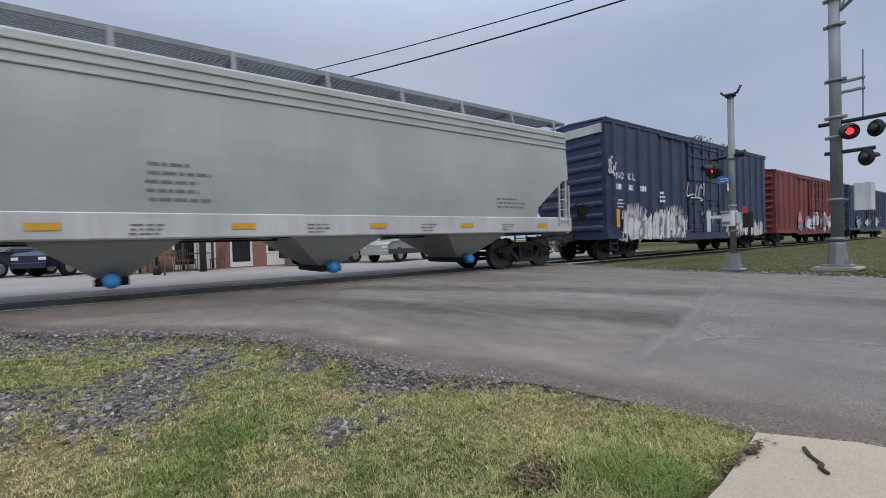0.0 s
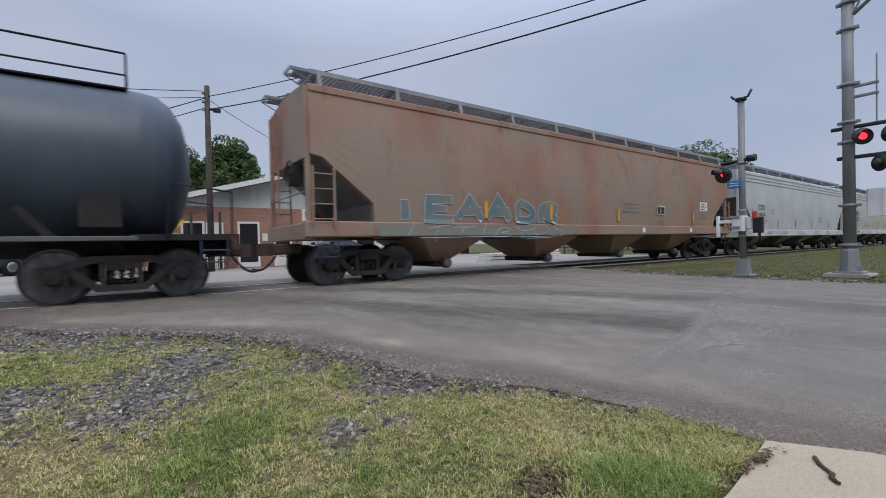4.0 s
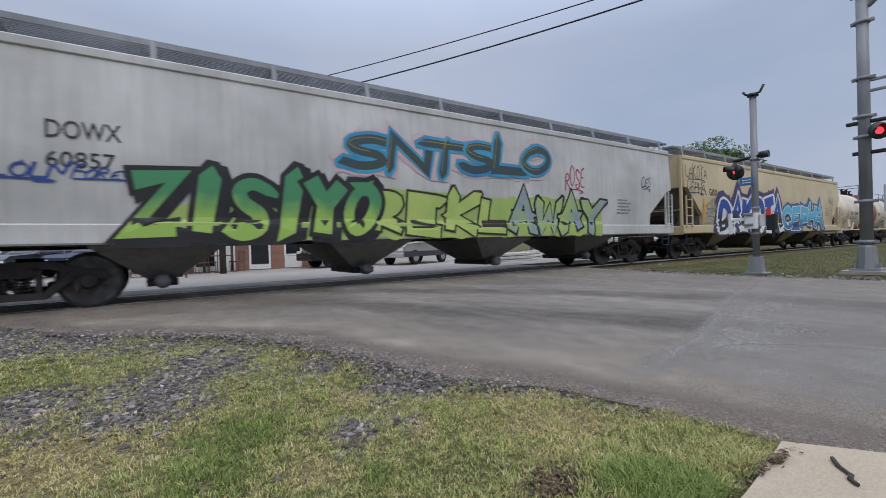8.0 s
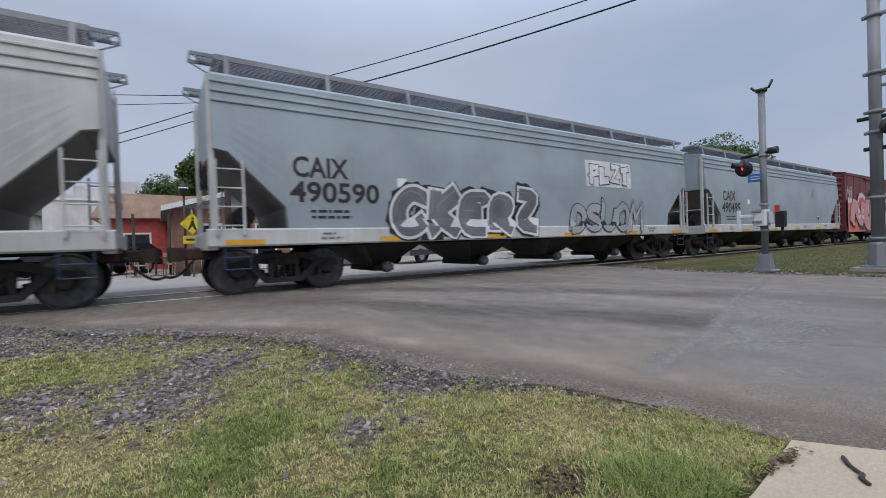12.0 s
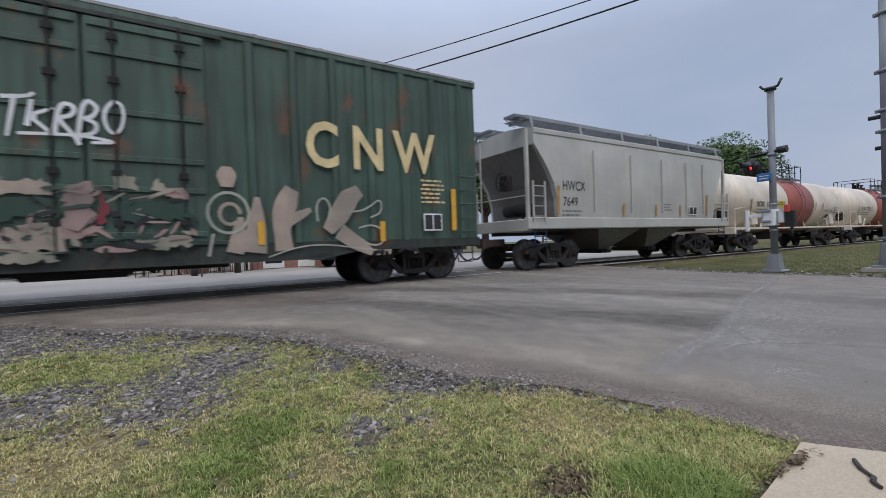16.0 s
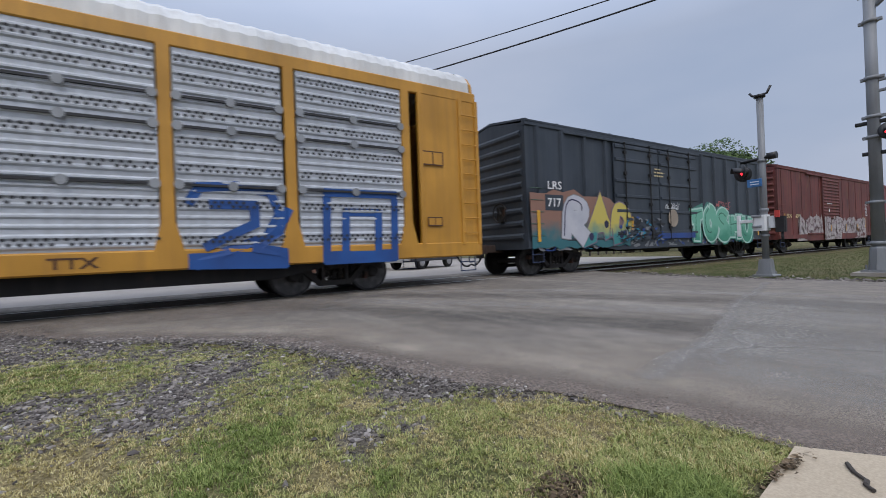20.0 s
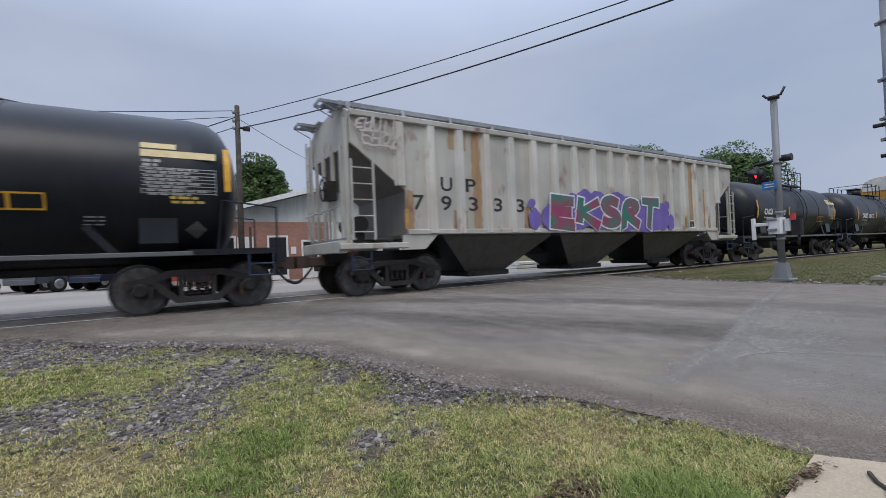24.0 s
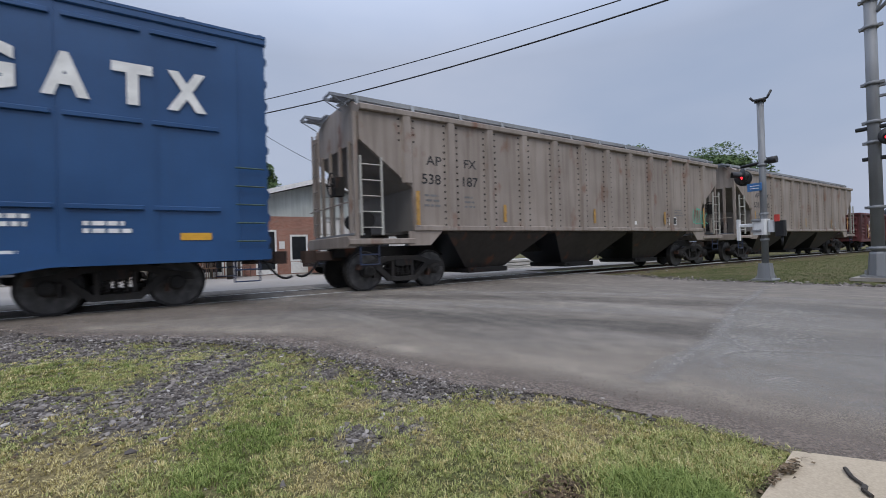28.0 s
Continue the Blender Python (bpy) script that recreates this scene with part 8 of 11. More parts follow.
def patio_table(x, y):
    c = thing("patio_table", "small round patio table", "table", (x, y, -0.006), "patio tables")
    part("top", Geo().lathe([(0.0, 0.70), (0.40, 0.70), (0.42, 0.72), (0.40, 0.745), (0.0, 0.745)], "z", 20), CHAIR, c)
    part("stem", Geo().cyl((0, 0, 0.02), (0, 0, 0.7), 0.035, 8), CHAIR, c)
    part("foot", Geo().lathe([(0.0, 0.0), (0.28, 0.0), (0.26, 0.03), (0.0, 0.06)], "z", 14), CHAIR, c)


for x, y in ((-0.1, 20.6), (1.2, 20.9), (2.5, 20.7)):
    patio_table(x, y)
    for k in range(3):
        a = rnd.uniform(0, 360)
        patio_chair(x + 0.75 * math.cos(radians(a + 120 * k)), y + 0.6 * math.sin(radians(a + 120 * k)), a + 120 * k - 90, rnd.choice((CHAIR, PALECH)))
for x in (-0.8, 0.4, 1.9, 3.0):
    s = thing("patio_post", "slim dark porch post", "post", (x, 21.1, -0.006), "porch posts")
    part("shaft", Geo().cbox(-0.05, 0.05, -0.05, 0.05, 0, 2.5, 0.01), WOOD, s)
    part("foot_plate", Geo().cbox(-0.09, 0.09, -0.09, 0.09, 0, 0.04, 0.01), GALV, s)

# ---- parked vehicles ----
TYRE = plain("tyre_rubber", (0.015, 0.015, 0.016), 0.85)
RIM = plain("alloy_rim", (0.42, 0.42, 0.43), 0.35, 0.7, 0.15)
CARGLASS = plain("tinted_car_glass", (0.015, 0.018, 0.02), 0.06, 0, 0.05)
TAIL = plain("red_tail_lamp", (0.38, 0.02, 0.02), 0.25)


def vehicle(kind, label, at, turn, paint_mat, L=4.6, W=1.82, H=1.7, clad=False):
    c = thing(kind, label, "car", at, "parked vehicles", turn)
    w = W / 2
    hood = 0.58 * H
    if kind == "parked_sedan":
        body = [(-L / 2, 0.35), (L / 2, 0.35), (L / 2, 0.72), (L / 2 - 0.25, 0.82), (L / 2 - 1.25, 0.90), (-L / 2 + 0.85, 0.93), (-L / 2 + 0.1, 0.88), (-L / 2, 0.7)]
        cab = [(L / 2 - 1.25, 0.90), (L / 2 - 2.0, H - 0.03), (-L / 2 + 1.6, H), (-L / 2 + 0.75, 0.93)]
    else:
        body = [(-L / 2, 0.4), (L / 2, 0.4), (L / 2, 0.85), (L / 2 - 0.2, 0.98), (L / 2 - 1.1, 1.05), (-L / 2 + 0.05, 1.08), (-L / 2, 0.9)]
        cab = [(L / 2 - 1.1, 1.05), (L / 2 - 1.8, H - 0.03), (-L / 2 + 0.45, H), (-L / 2 + 0.08, 1.08)]
    g = Geo()
    g.loft([[(x, -w + 0.06, z) for x, z in body], [(x * 1.0, -w, z * 0.985 + 0.005) for x, z in body], [(x, w, z * 0.985 + 0.005) for x, z in body], [(x, w - 0.06, z) for x, z in body]])
    part("body", g, paint_mat, c)
    g = Geo()
    g.loft([[(x, -w + 0.10 + 0.16 * (z > 1.2), z) for x, z in cab], [(x, w - 0.10 - 0.16 * (z > 1.2), z) for x, z in cab]])
    part("cabin", g, paint_mat, c)
    (xa, za), (xb, zb), (xc, zc), (xd, zd) = cab
    for s in (-1, 1):
        m = (xb + xc) / 2
        for p, q, r, t in ((0.12, 0.48, 0.10, 0.46), (0.54, 0.90, 0.52, 0.86)):
            lo0, lo1 = xa + (xd - xa) * p, xa + (xd - xa) * q
            hi0, hi1 = xb + (xc - xb) * r, xb + (xc - xb) * t
            g = Geo()
            yl, yh = s * (w - 0.085), s * (w - 0.235)
            g.add([(lo0, yl, za + 0.07), (lo1, yl, za + 0.07), (hi1, yh, zb - 0.09), (hi0, yh, zb - 0.09), (lo0, yl - s * 0.03, za + 0.07), (lo1, yl - s * 0.03, za + 0.07), (hi1, yh - s * 0.03, zb - 0.09),
                   (hi0, yh - s * 0.03, zb - 0.09)], [(0, 1, 2, 3), (4, 7, 6, 5), (0, 4, 5, 1), (2, 6, 7, 3), (1, 5, 6, 2), (0, 3, 7, 4)])
            part("side_window", g, CARGLASS, c)
        g = Geo()
        g.cbox(-L / 2 - 0.01, -L / 2 + 0.06, s * (w - 0.16) - 0.12, s * (w - 0.16) + 0.12, 0.72, 0.95, 0.02)
        part("tail_lamp", g, TAIL, c)
        g = Geo()
        g.cbox(L / 2 - 0.08, L / 2 + 0.01, s * (w - 0.22) - 0.16, s * (w - 0.22) + 0.16, 0.66, 0.80, 0.02)
        part("headlight", g, TRIM, c)
        g = Geo()
        g.cbox(xa - 0.25, xa - 0.1, s * (w + 0.06) - 0.08, s * (w + 0.06) + 0.08, 1.0, 1.13, 0.02)
        part("door_mirror", g, paint_mat, c)
    for x0, z0, x1, z1 in ((xa, za, xb, zb), (xd, zd, xc, zc)):
        g = Geo()
        e = 0.02 if x0 > 0 else -0.02
        ax, az, bx, bz = x0 + (x1 - x0) * 0.1 + e, z0 + (z1 - z0) * 0.1, x0 + (x1 - x0) * 0.88 + e, z0 + (z1 - z0) * 0.88
        g.prism([(ax, az), (bx, bz), (bx - e * 2, bz), (ax - e * 2, az)], "y", -w + 0.28, w - 0.28)
        part("windscreen" if x0 > 0 else "rear_window", g, CARGLASS, c)
    for x in (-L / 2 - 0.03, L / 2 - 0.05):
        g = Geo()
        g.cbox(x, x + 0.08, -w + 0.05, w - 0.05, 0.36, 0.58, 0.03)
        part("bumper", g, paint_mat, c)
    g = Geo()
    g.cbox(-L / 2 - 0.02, -L / 2 + 0.005, -0.17, 0.17, 0.68, 0.80, 0.005)
    part("blank_plate", g, TRIM, c)
    for s in (-1, 1) if clad else ():
        g = Geo()
        g.cbox(-L / 2 + 0.04, L / 2 - 0.04, s * w - 0.02, s * w + 0.02, 0.38, 0.64, 0.012)
        part("lower_cladding", g, CLADDING, c)
        part("roof_rail", Geo().tube([(L / 2 - 2.0, s * (w - 0.3), H - 0.01), (L / 2 - 2.1, s * (w - 0.3), H + 0.05), (-L / 2 + 0.6, s * (w - 0.3), H + 0.05), (-L / 2 + 0.5, s * (w - 0.3), H - 0.01)], 0.018, 6), CLADDING, c)
    for x in (-L / 2 + 0.85, L / 2 - 0.9):
        for s in (-1, 1):
            g = Geo()
            g.lathe([(0.0, s * (w - 0.22)), (0.31, s * (w - 0.22)), (0.35, s * (w - 0.18)), (0.35, s * (w - 0.03)), (0.31, s * (w + 0.01)), (0.22, s * (w - 0.0)), (0.0, s * (w - 0.02))], "y", 20, True, (x, 0, 0.35))
            t = part("wheel", g, TYRE, c)
            g = Geo()
            g.lathe([(0.0, s * (w + 0.012)), (0.06, s * (w + 0.018)), (0.20, s * (w + 0.012)), (0.215, s * (w - 0.01))], "y", 16, True, (x, 0, 0.35))
            part("rim", g, RIM, t)


CLADDING = plain("grey_plastic_cladding", (0.045, 0.045, 0.048), 0.6)
NAVY = plain("navy_car_paint", (0.012, 0.018, 0.045), 0.25, 0.1, 0.1)
GREYCAR = plain("grey_car_paint", (0.10, 0.105, 0.115), 0.28, 0.2, 0.1)
SILVER = plain("silver_car_paint", (0.42, 0.42, 0.40), 0.3, 0.3, 0.1)
WHITECAR = plain("white_car_paint", (0.66, 0.66, 0.66), 0.3, 0, 0.06)
DARKCAR = plain("black_car_paint", (0.014, 0.015, 0.018), 0.25, 0, 0.1)
vehicle("parked_suv", "dark navy sport utility vehicle parked on the lot", (-1.75, 24.2, -0.006), 228, NAVY, 3.9, 1.62, 1.42)
vehicle("parked_suv", "dark grey sport utility vehicle parked on the lot", (-4.0, 25.2, -0.006), 229, GREYCAR, 3.8, 1.62, 1.40)
vehicle("parked_suv", "black sport utility vehicle parked on the lot", (-8.9, 27.5, -0.006), 229, DARKCAR, 3.9, 1.65, 1.45)
vehicle("parked_suv", "white sport utility vehicle parked on the lot", (-6.3, 26.4, -0.006), 229, WHITECAR, 3.9, 1.65, 1.48)
vehicle("parked_sedan", "grey sedan parked on the lot", (-13.6, 30.0, -0.006), 230, GREYCAR, 4.6, 1.8, 1.45)
vehicle("parked_suv", "silver sport utility vehicle parked across the street", (11.2, 19.0, -0.006), 203, SILVER, 4.1, 1.72, 1.46, True)
vehicle("parked_sedan", "black sedan parked beside the brick building", (7.85, 20.4, -0.006), 190, DARKCAR, 4.0, 1.66, 1.30)

# ---- yard past the crossing: stacked slabs, low wall, fence ----
SLAB = concrete_mat("white_concrete_slab", (0.52, 0.51, 0.48), (0.64, 0.63, 0.60), 3)
for k, (x, y, w) in enumerate(((14.6, 15.6, 1.3), (17.8, 17.2, 0.8), (21.0, 19.0, 1.6))):
    s = thing("slab_stack", "stack of pale concrete slabs lying on the lot", "concrete slabs", (x, y, -0.05), "slab stacks")
    for j in range(3):
        part("slab", Geo().cbox(-w + 0.14 * j, w - 0.16 * j, -0.5, 0.5, 0.16 * j, 0.16 * j + 0.13, 0.02), SLAB, s)
s = thing("yard_fence", "dark post-and-rail fence along the yard", "fence", (0, 0, -0.08))
for k in range(16):
    part("post", Geo().cbox(22.5 + 1.6 * k, 22.62 + 1.6 * k, 22.0 + 0.35 * k, 22.12 + 0.35 * k, 0, 1.25, 0.01), WOOD, s)
for z in (0.5, 1.05):
    part("rail", Geo().tube([(22.5, 22.05, z), (46.5, 27.3, z)], 0.045, 6), WOOD, s)

# ---- trees ----
BARK = plain("tree_bark", (0.075, 0.058, 0.045), 0.95, 0, 0.35, 6, 0.6)
LEAF = scatter_mat("tree_leaves", [(0.0, (0.030, 0.056, 0.018)), (0.5, (0.060, 0.102, 0.032)), (1.0, (0.110, 0.155, 0.055))], 0.75)


def tree(x, y, h, r, seed, label="broad leafy green tree", leaves=24000):
    rnd = random.Random(seed)
    t = thing("tree", label, "tree", (x, y, -0.09), "trees behind the track")
    g = Geo()
    g.cyl((0, 0, 0), (0.1, 0, h * 0.45), h * 0.035, 10, h * 0.022)
    centres = []
    for k in range(34):
        a, u = k * 2.4 + rnd.uniform(-0.4, 0.4), rnd.uniform(0.25, 1)
        p = (r * 0.72 * u * math.cos(a), r * 0.72 * u * math.sin(a), h * (0.44 + 0.42 * (1 - u * u * 0.8)) * rnd.uniform(0.88, 1.05))
        centres.append((p, r * rnd.uniform(0.16, 0.34)))
        g.cyl((0.1, 0, h * rnd.uniform(0.3, 0.45)), p, h * 0.012, 6, h * 0.004)
    part("trunk", g, BARK, t)
    v, f = [], []
    for k in range(leaves):
        (cx, cy, cz), cr = rnd.choice(centres)
        d = Vector((rnd.gauss(0, 1), rnd.gauss(0, 1), rnd.gauss(0, 1))).normalized()
        q = Vector((cx, cy, cz)) + d * cr * (0.55 + 0.6 * rnd.random() ** 0.5)
        n1 = Vector((rnd.gauss(0, 1), rnd.gauss(0, 1), rnd.gauss(0, 0.7))).normalized()
        n2 = n1.orthogonal().normalized()
        s = rnd.uniform(0.07, 0.16) * (h / 9)
        i = len(v)
        v += [tuple(q - n1 * s), tuple(q + n2 * s * 0.6), tuple(q + n1 * s), tuple(q - n2 * s * 0.6 + n1.cross(n2) * s * 0.2)]
        f.append((i, i + 1, i + 2, i + 3))
    me = bpy.data.meshes.new("crown")
    me.from_pydata(v, [], f)
    part("crown", me, LEAF, t, "crown of many small leaves", "stuff")


tree(46.8, 21.0, 10.9, 5.4, 1)
tree(39.5, 26, 11.0, 5.8, 3)
tree(24.8, 31.5, 10.6, 5.6, 6)
tree(46.5, 40, 11.2, 4.2, 7, leaves=9000)
tree(6.2, 37, 10.2, 3.0, 8, leaves=12000)
tree(3.3, 38, 8.9, 3.0, 9)
tree(0.2, 33.5, 6.8, 1.8, 10, leaves=4000)
tree(70, 34, 11, 7, 11)
tree(95, 40, 12, 8, 12)
tree(130, 46, 12, 9, 13)


# ---- the train, from the far end back; each car by its front and rear along the train ----
P = CAR_PAINT
TRAIN = []
OCHRE = plain("ochre_stripe_paint", (0.40, 0.23, 0.06), 0.6)
NOTICE = plain("yellow_notice_paint", (0.60, 0.47, 0.03), 0.5)
BONE = spray("bone_white", (0.56, 0.52, 0.49), (0.42, 0.36, 0.33))
DUSTY = spray("dusty_beige", (0.33, 0.29, 0.23), (0.15, 0.16, 0.12))
BROWN_INK = spray("dark_brown", (0.09, 0.035, 0.015), (0.07, 0.03, 0.012))


def couple(made, front, rear):
    car, off = made
    TRAIN.append((car, (front + rear) / 2))
    return car, off


def reflectors(car, off, xs, z, w=0.62, h=0.12, ink=None):
    for x in xs:
        patch(car, x - w / 2, x + w / 2, z, z + h, ink or YELLOW, off)


def sill_off(z):
    return 1.545


def flat_off(d):
    return lambda z: d


def stripes(car, off, xs, z0, z1, w=0.12, ink=None):
    for x in xs:
        patch(car, x - w / 2, x + w / 2, z0, z1, ink or YELLOW, off, "yellow_stripe", 0.034)


def scrawl(car, off, x0, x1, z0, z1, inks, seed, n, lift=0.008, wide=(0.35, 0.9)):
    """A mess of overlapping sprayed shapes."""
    rnd = random.Random(seed)
    for i in range(n):
        w = rnd.uniform(*wide)
        h = rnd.uniform(0.35, 0.95) * (z1 - z0)
        cx, cz = rnd.uniform(x0 + w, x1 - w), z0 + h / 2 + rnd.uniform(0, 1) ** 2 * (z1 - z0 - h)
        p = blob(rnd, cx, cz, w, h / 2, 11, 0.42)
        part("graffiti_shape", lay(p, [tuple(range(11))], off, lift + 0.0012 * i), inks[i % len(inks)], car)


def smear(car, off, x0, x1, z0, z1, ground, inks, seed, n, lift=0.006, size=0.3, jag=0.25):
    """A faded, run-together piece: a jagged ground and many slivers of a few colours over it."""
    rnd = random.Random(seed)
    if ground:
        k = max(6, int((x1 - x0) / 0.16))
        top = [(x0 + (x1 - x0) * i / k, z1 - rnd.random() ** 1.5 * jag * (z1 - z0) - (0.18 * (z1 - z0) if (i // 5) % 3 == 1 else 0)) for i in range(k + 1)]
        p = [(x1, z0), (x0, z0)] + top
        part("graffiti_ground", lay(p, [tuple(range(len(p)))], off, lift), ground, car)
    for j, ink in enumerate(inks):
        v, f = [], []
        for i in range(n):
            cx, cz = rnd.uniform(x0 + size * 0.5, x1 - size * 0.5), z0 + rnd.random() ** 1.2 * (z1 - z0) * 0.92
            a = rnd.gauss(0, 0.9)
            lx, lw = size * rnd.uniform(0.4, 1.6), size * rnd.uniform(0.08, 0.35)
            ring = []
            for t in range(7):
                b = 2 * math.pi * t / 7
                u, w = lx * math.cos(b) * rnd.uniform(0.5, 1.2), lw * math.sin(b) * rnd.uniform(0.5, 1.3)
                ring.append((cx + u * math.cos(a) - w * math.sin(a), min(z1, max(z0, cz + u * math.sin(a) * 0.7 + w * math.cos(a))), 0.0004 * (i % 9)))
            q = len(v)
            v += ring
            f.append(tuple(range(q, q + 7)))
        part("graffiti_smear", lay(v, f, off, lift + 0.004 * (j + 1)), ink, car, kind="stuff")


def drips(car, off, x0, x1, z0, z1, ink, seed, n, lift=0.008):
    """A washed-out piece: ragged upright runs of thin paint, high and low in waves."""
    rnd = random.Random(seed)
    v, f = [], []
    for i in range(n):
        x = x0 + (x1 - x0) * (i + rnd.uniform(-0.4, 1.4)) / n
        high = z1 - (z1 - z0) * (0.22 + 0.22 * math.sin(2.1 * x + seed)) * rnd.uniform(0.3, 1.5)
        low = z0 + (z1 - z0) * rnd.random() ** 3 * 0.7
        line = [(x + 0.08 * (q - 2) * rnd.uniform(-0.4, 1.0), low + (max(high, low + 0.15) - low) * q / 4) for q in range(5)]
        wide = (x1 - x0) / n * rnd.uniform(0.6, 1.9)
        ribbon(line, [wide * rnd.uniform(0.6, 1.2) for _ in range(4)] + [wide * 0.25], 0.0, v, f, 0.0006 * (i % 7))
    part("graffiti_runs", lay(v, f, off, lift + 0.0009 * (seed % 7)), ink, car, kind="stuff")


def mark(car, text, x0, x1, z0, z1, ink, off, bold=0.010, step=0.1, lift=0.006):
    """Stencilled writing between two places along the side and two heights."""
    return letters(car, text, x0, z0, z1 - z0, ink, off, x1 - x0, bold, lift, step)


def shield(car, x, z, h, off):
    """A striped shield emblem: a dark blue head over red and white bars."""
    w = h * 0.86
    head = [(x - w * 0.5, z + h * 0.62), (x - w * 0.5, z + h * 0.92), (x - w * 0.25, z + h), (x, z + h * 0.95), (x + w * 0.25, z + h), (x + w * 0.5, z + h * 0.92), (x + w * 0.5, z + h * 0.62)]
    foot = [(x - w * 0.5, z + h * 0.62), (x + w * 0.5, z + h * 0.62), (x + w * 0.48, z + h * 0.25), (x + w * 0.25, z + h * 0.06), (x, z), (x - w * 0.25, z + h * 0.06), (x - w * 0.48, z + h * 0.25)]
    part("emblem_field", lay(foot, [tuple(range(7))], off, 0.006), WHITE_INK, car)
    for k in range(5):
        a = x - w * 0.42 + k * w * 0.19
        part("emblem_bar", lay([(a, z + h * 0.14), (a + w * 0.09, z + h * 0.12), (a + w * 0.09, z + h * 0.6), (a, z + h * 0.6)], [(0, 1, 2, 3)], off, 0.010), RED_INK, car)
    part("emblem_head", lay(head, [tuple(range(7))], off, 0.010), spray("emblem_blue", (0.02, 0.04, 0.22), (0.02, 0.04, 0.2)), car)
    for k in range(2):
        bars(car, x - w * 0.34, z + h * (0.80 - 0.13 * k), w * 0.68, 1, WHITE_INK, off, h * 0.09, lift=0.014)


# two far box cars and a navy one
car, off = couple(boxcar("boxcar", "dark navy boxcar with sprayed lower sides, coupled in the train", 15.5, P["box_navy"], top=4.4), 413.4, 397.9)
scrawl(car, off, -6, 6, 0.9, 2.0, [S_WHITE, S_GREY, S_BLACK], 3, 14)
car, off = couple(boxcar("boxcar", "faded red boxcar with pale graffiti along the bottom", 15.4, P["box_red"], top=4.4), 396.6, 381.2)
scrawl(car, off, -6.5, 6.5, 0.9, 2.1, [S_WHITE, S_PINK, S_GREY], 5, 16)
car, off = couple(boxcar("boxcar", "dark blue boxcar with white graffiti and a pale end top", 15.2, P["box_navy"], top=5.0, roof=0.07, posts=18), 379.65, 364.44)
part("end_band", Geo().box(-7.67, -7.60, -1.40, 1.40, 4.55, 4.86), P["sill_white"], car, "pale strip across the top of the end")
for ch, x in (("N", -7.1), ("O", -6.82), ("K", -6.35), ("L", -6.05)):
    mark(car, ch, x, x + 0.22, 2.93, 3.17, WHITE_INK, off, 0.012, 0)
for x in (-7.1, -6.3, -5.5):
    bars(car, x, 2.55, 0.42, 1, WHITE_INK, off, 0.2)
bars(car, -7.05, 2.15, 0.5, 3, WHITE_INK, off, 0.05, 0.12)
bars(car, -4.1, 2.5, 0.5, 3, WHITE_INK, off, 0.1, 0.16)
BLUSH = spray("worn_blush_white", (0.56, 0.50, 0.50), (0.40, 0.37, 0.38))
for ink, seed, n, x0, x1, z1 in ((BLUSH, 11, 74, -6.75, -1.95, 2.1), (S_GREY, 12, 22, -6.6, -2.0, 1.7), (S_WHITE, 13, 26, -6.5, -2.2, 1.9), (BLUSH, 14, 26, 2.3, 6.9, 1.75), (S_WHITE, 15, 12, 2.4, 6.6, 1.6)):
    drips(car, off, x0, x1, 0.74, z1, ink, seed, n)
drips(car, sill_off, -6.9, -1.9, 0.72, 0.98, BLUSH, 16, 30)
handstyle(car, "SEN", -7.55, 3.15, 0.45, 0.5, S_WHITE, off, 4, 0.05)
handstyle(car, "LIM", -1.9, 2.5, 1.7, 0.6, S_WHITE, flat_off(1.62), 6, 0.06)
drips(car, flat_off(1.62), -0.6, 0.9, 1.3, 2.0, S_GREY, 17, 8)
patch(car, -0.55, -0.1, 1.35, 1.55, S_BLUE, flat_off(1.63), "blue_patch")
stripes(car, off, (-7.05,), 1.2, 1.85, 0.2)
patch(car, 2.3, 2.75, 2.9, 3.3, WHITE_INK, off, "stencil_block")

# pale grey plastics hopper with four bays and blue caps
BLUE_CAP = plain("bright_blue_cap", (0.04, 0.26, 0.55), 0.5)
car, off = couple(hopper("covered_hopper", "clean pale grey covered hopper with white sill and blue outlet caps", 19.58, (P["pale_grey"], P["sill_white"], P["pale_grey"]), zs=1.07, sill_h=0.46, cap=BLUE_CAP), 362.45, 342.87)
mark(car, "MULX", -8.11, -7.25, 2.50, 2.80, BLACK_INK, off, 0.006)
mark(car, "200890", -8.11, -6.88, 2.00, 2.30, BLACK_INK, off, 0.006)
mark(car, "LD LMT 219400", -8.08, -7.05, 1.83, 1.92, BLACK_INK, off, 0.0)
mark(car, "LT WT    66600", -8.08, -7.05, 1.70, 1.79, BLACK_INK, off, 0.0)
mark(car, "DO NOT HAMMER ON CAR", -4.50, -3.35, 1.30, 1.37, BLACK_INK, sill_off, 0.0)
bars(car, -1.5, 2.32, 1.15, 5, GREY_INK, off, 0.055, 0.15)
bars(car, 6.5, 2.0, 1.2, 3, GREY_INK, off, 0.045, 0.11)
reflectors(car, sill_off, (-8.4, -5.6, -2.78, 0.02, 2.85, 5.45, 8.4), 1.23, 0.42)
for x in (-7.3, -1.75, 1.2, 4.0, 6.7):
    bars(car, x, 1.30, 0.55, 3, GREY_INK, sill_off, 0.03, 0.075)
patch(car, -7.6, -7.25, 1.3, 1.36, RED_INK, sill_off, "red_marking")
patch(car, -5.2, -4.9, 2.25, 2.5, GREY_INK, off, "stencil_frame")
patch(car, -5.17, -4.93, 2.28, 2.47, P["pale_grey"], off, "stencil_block", 0.009)

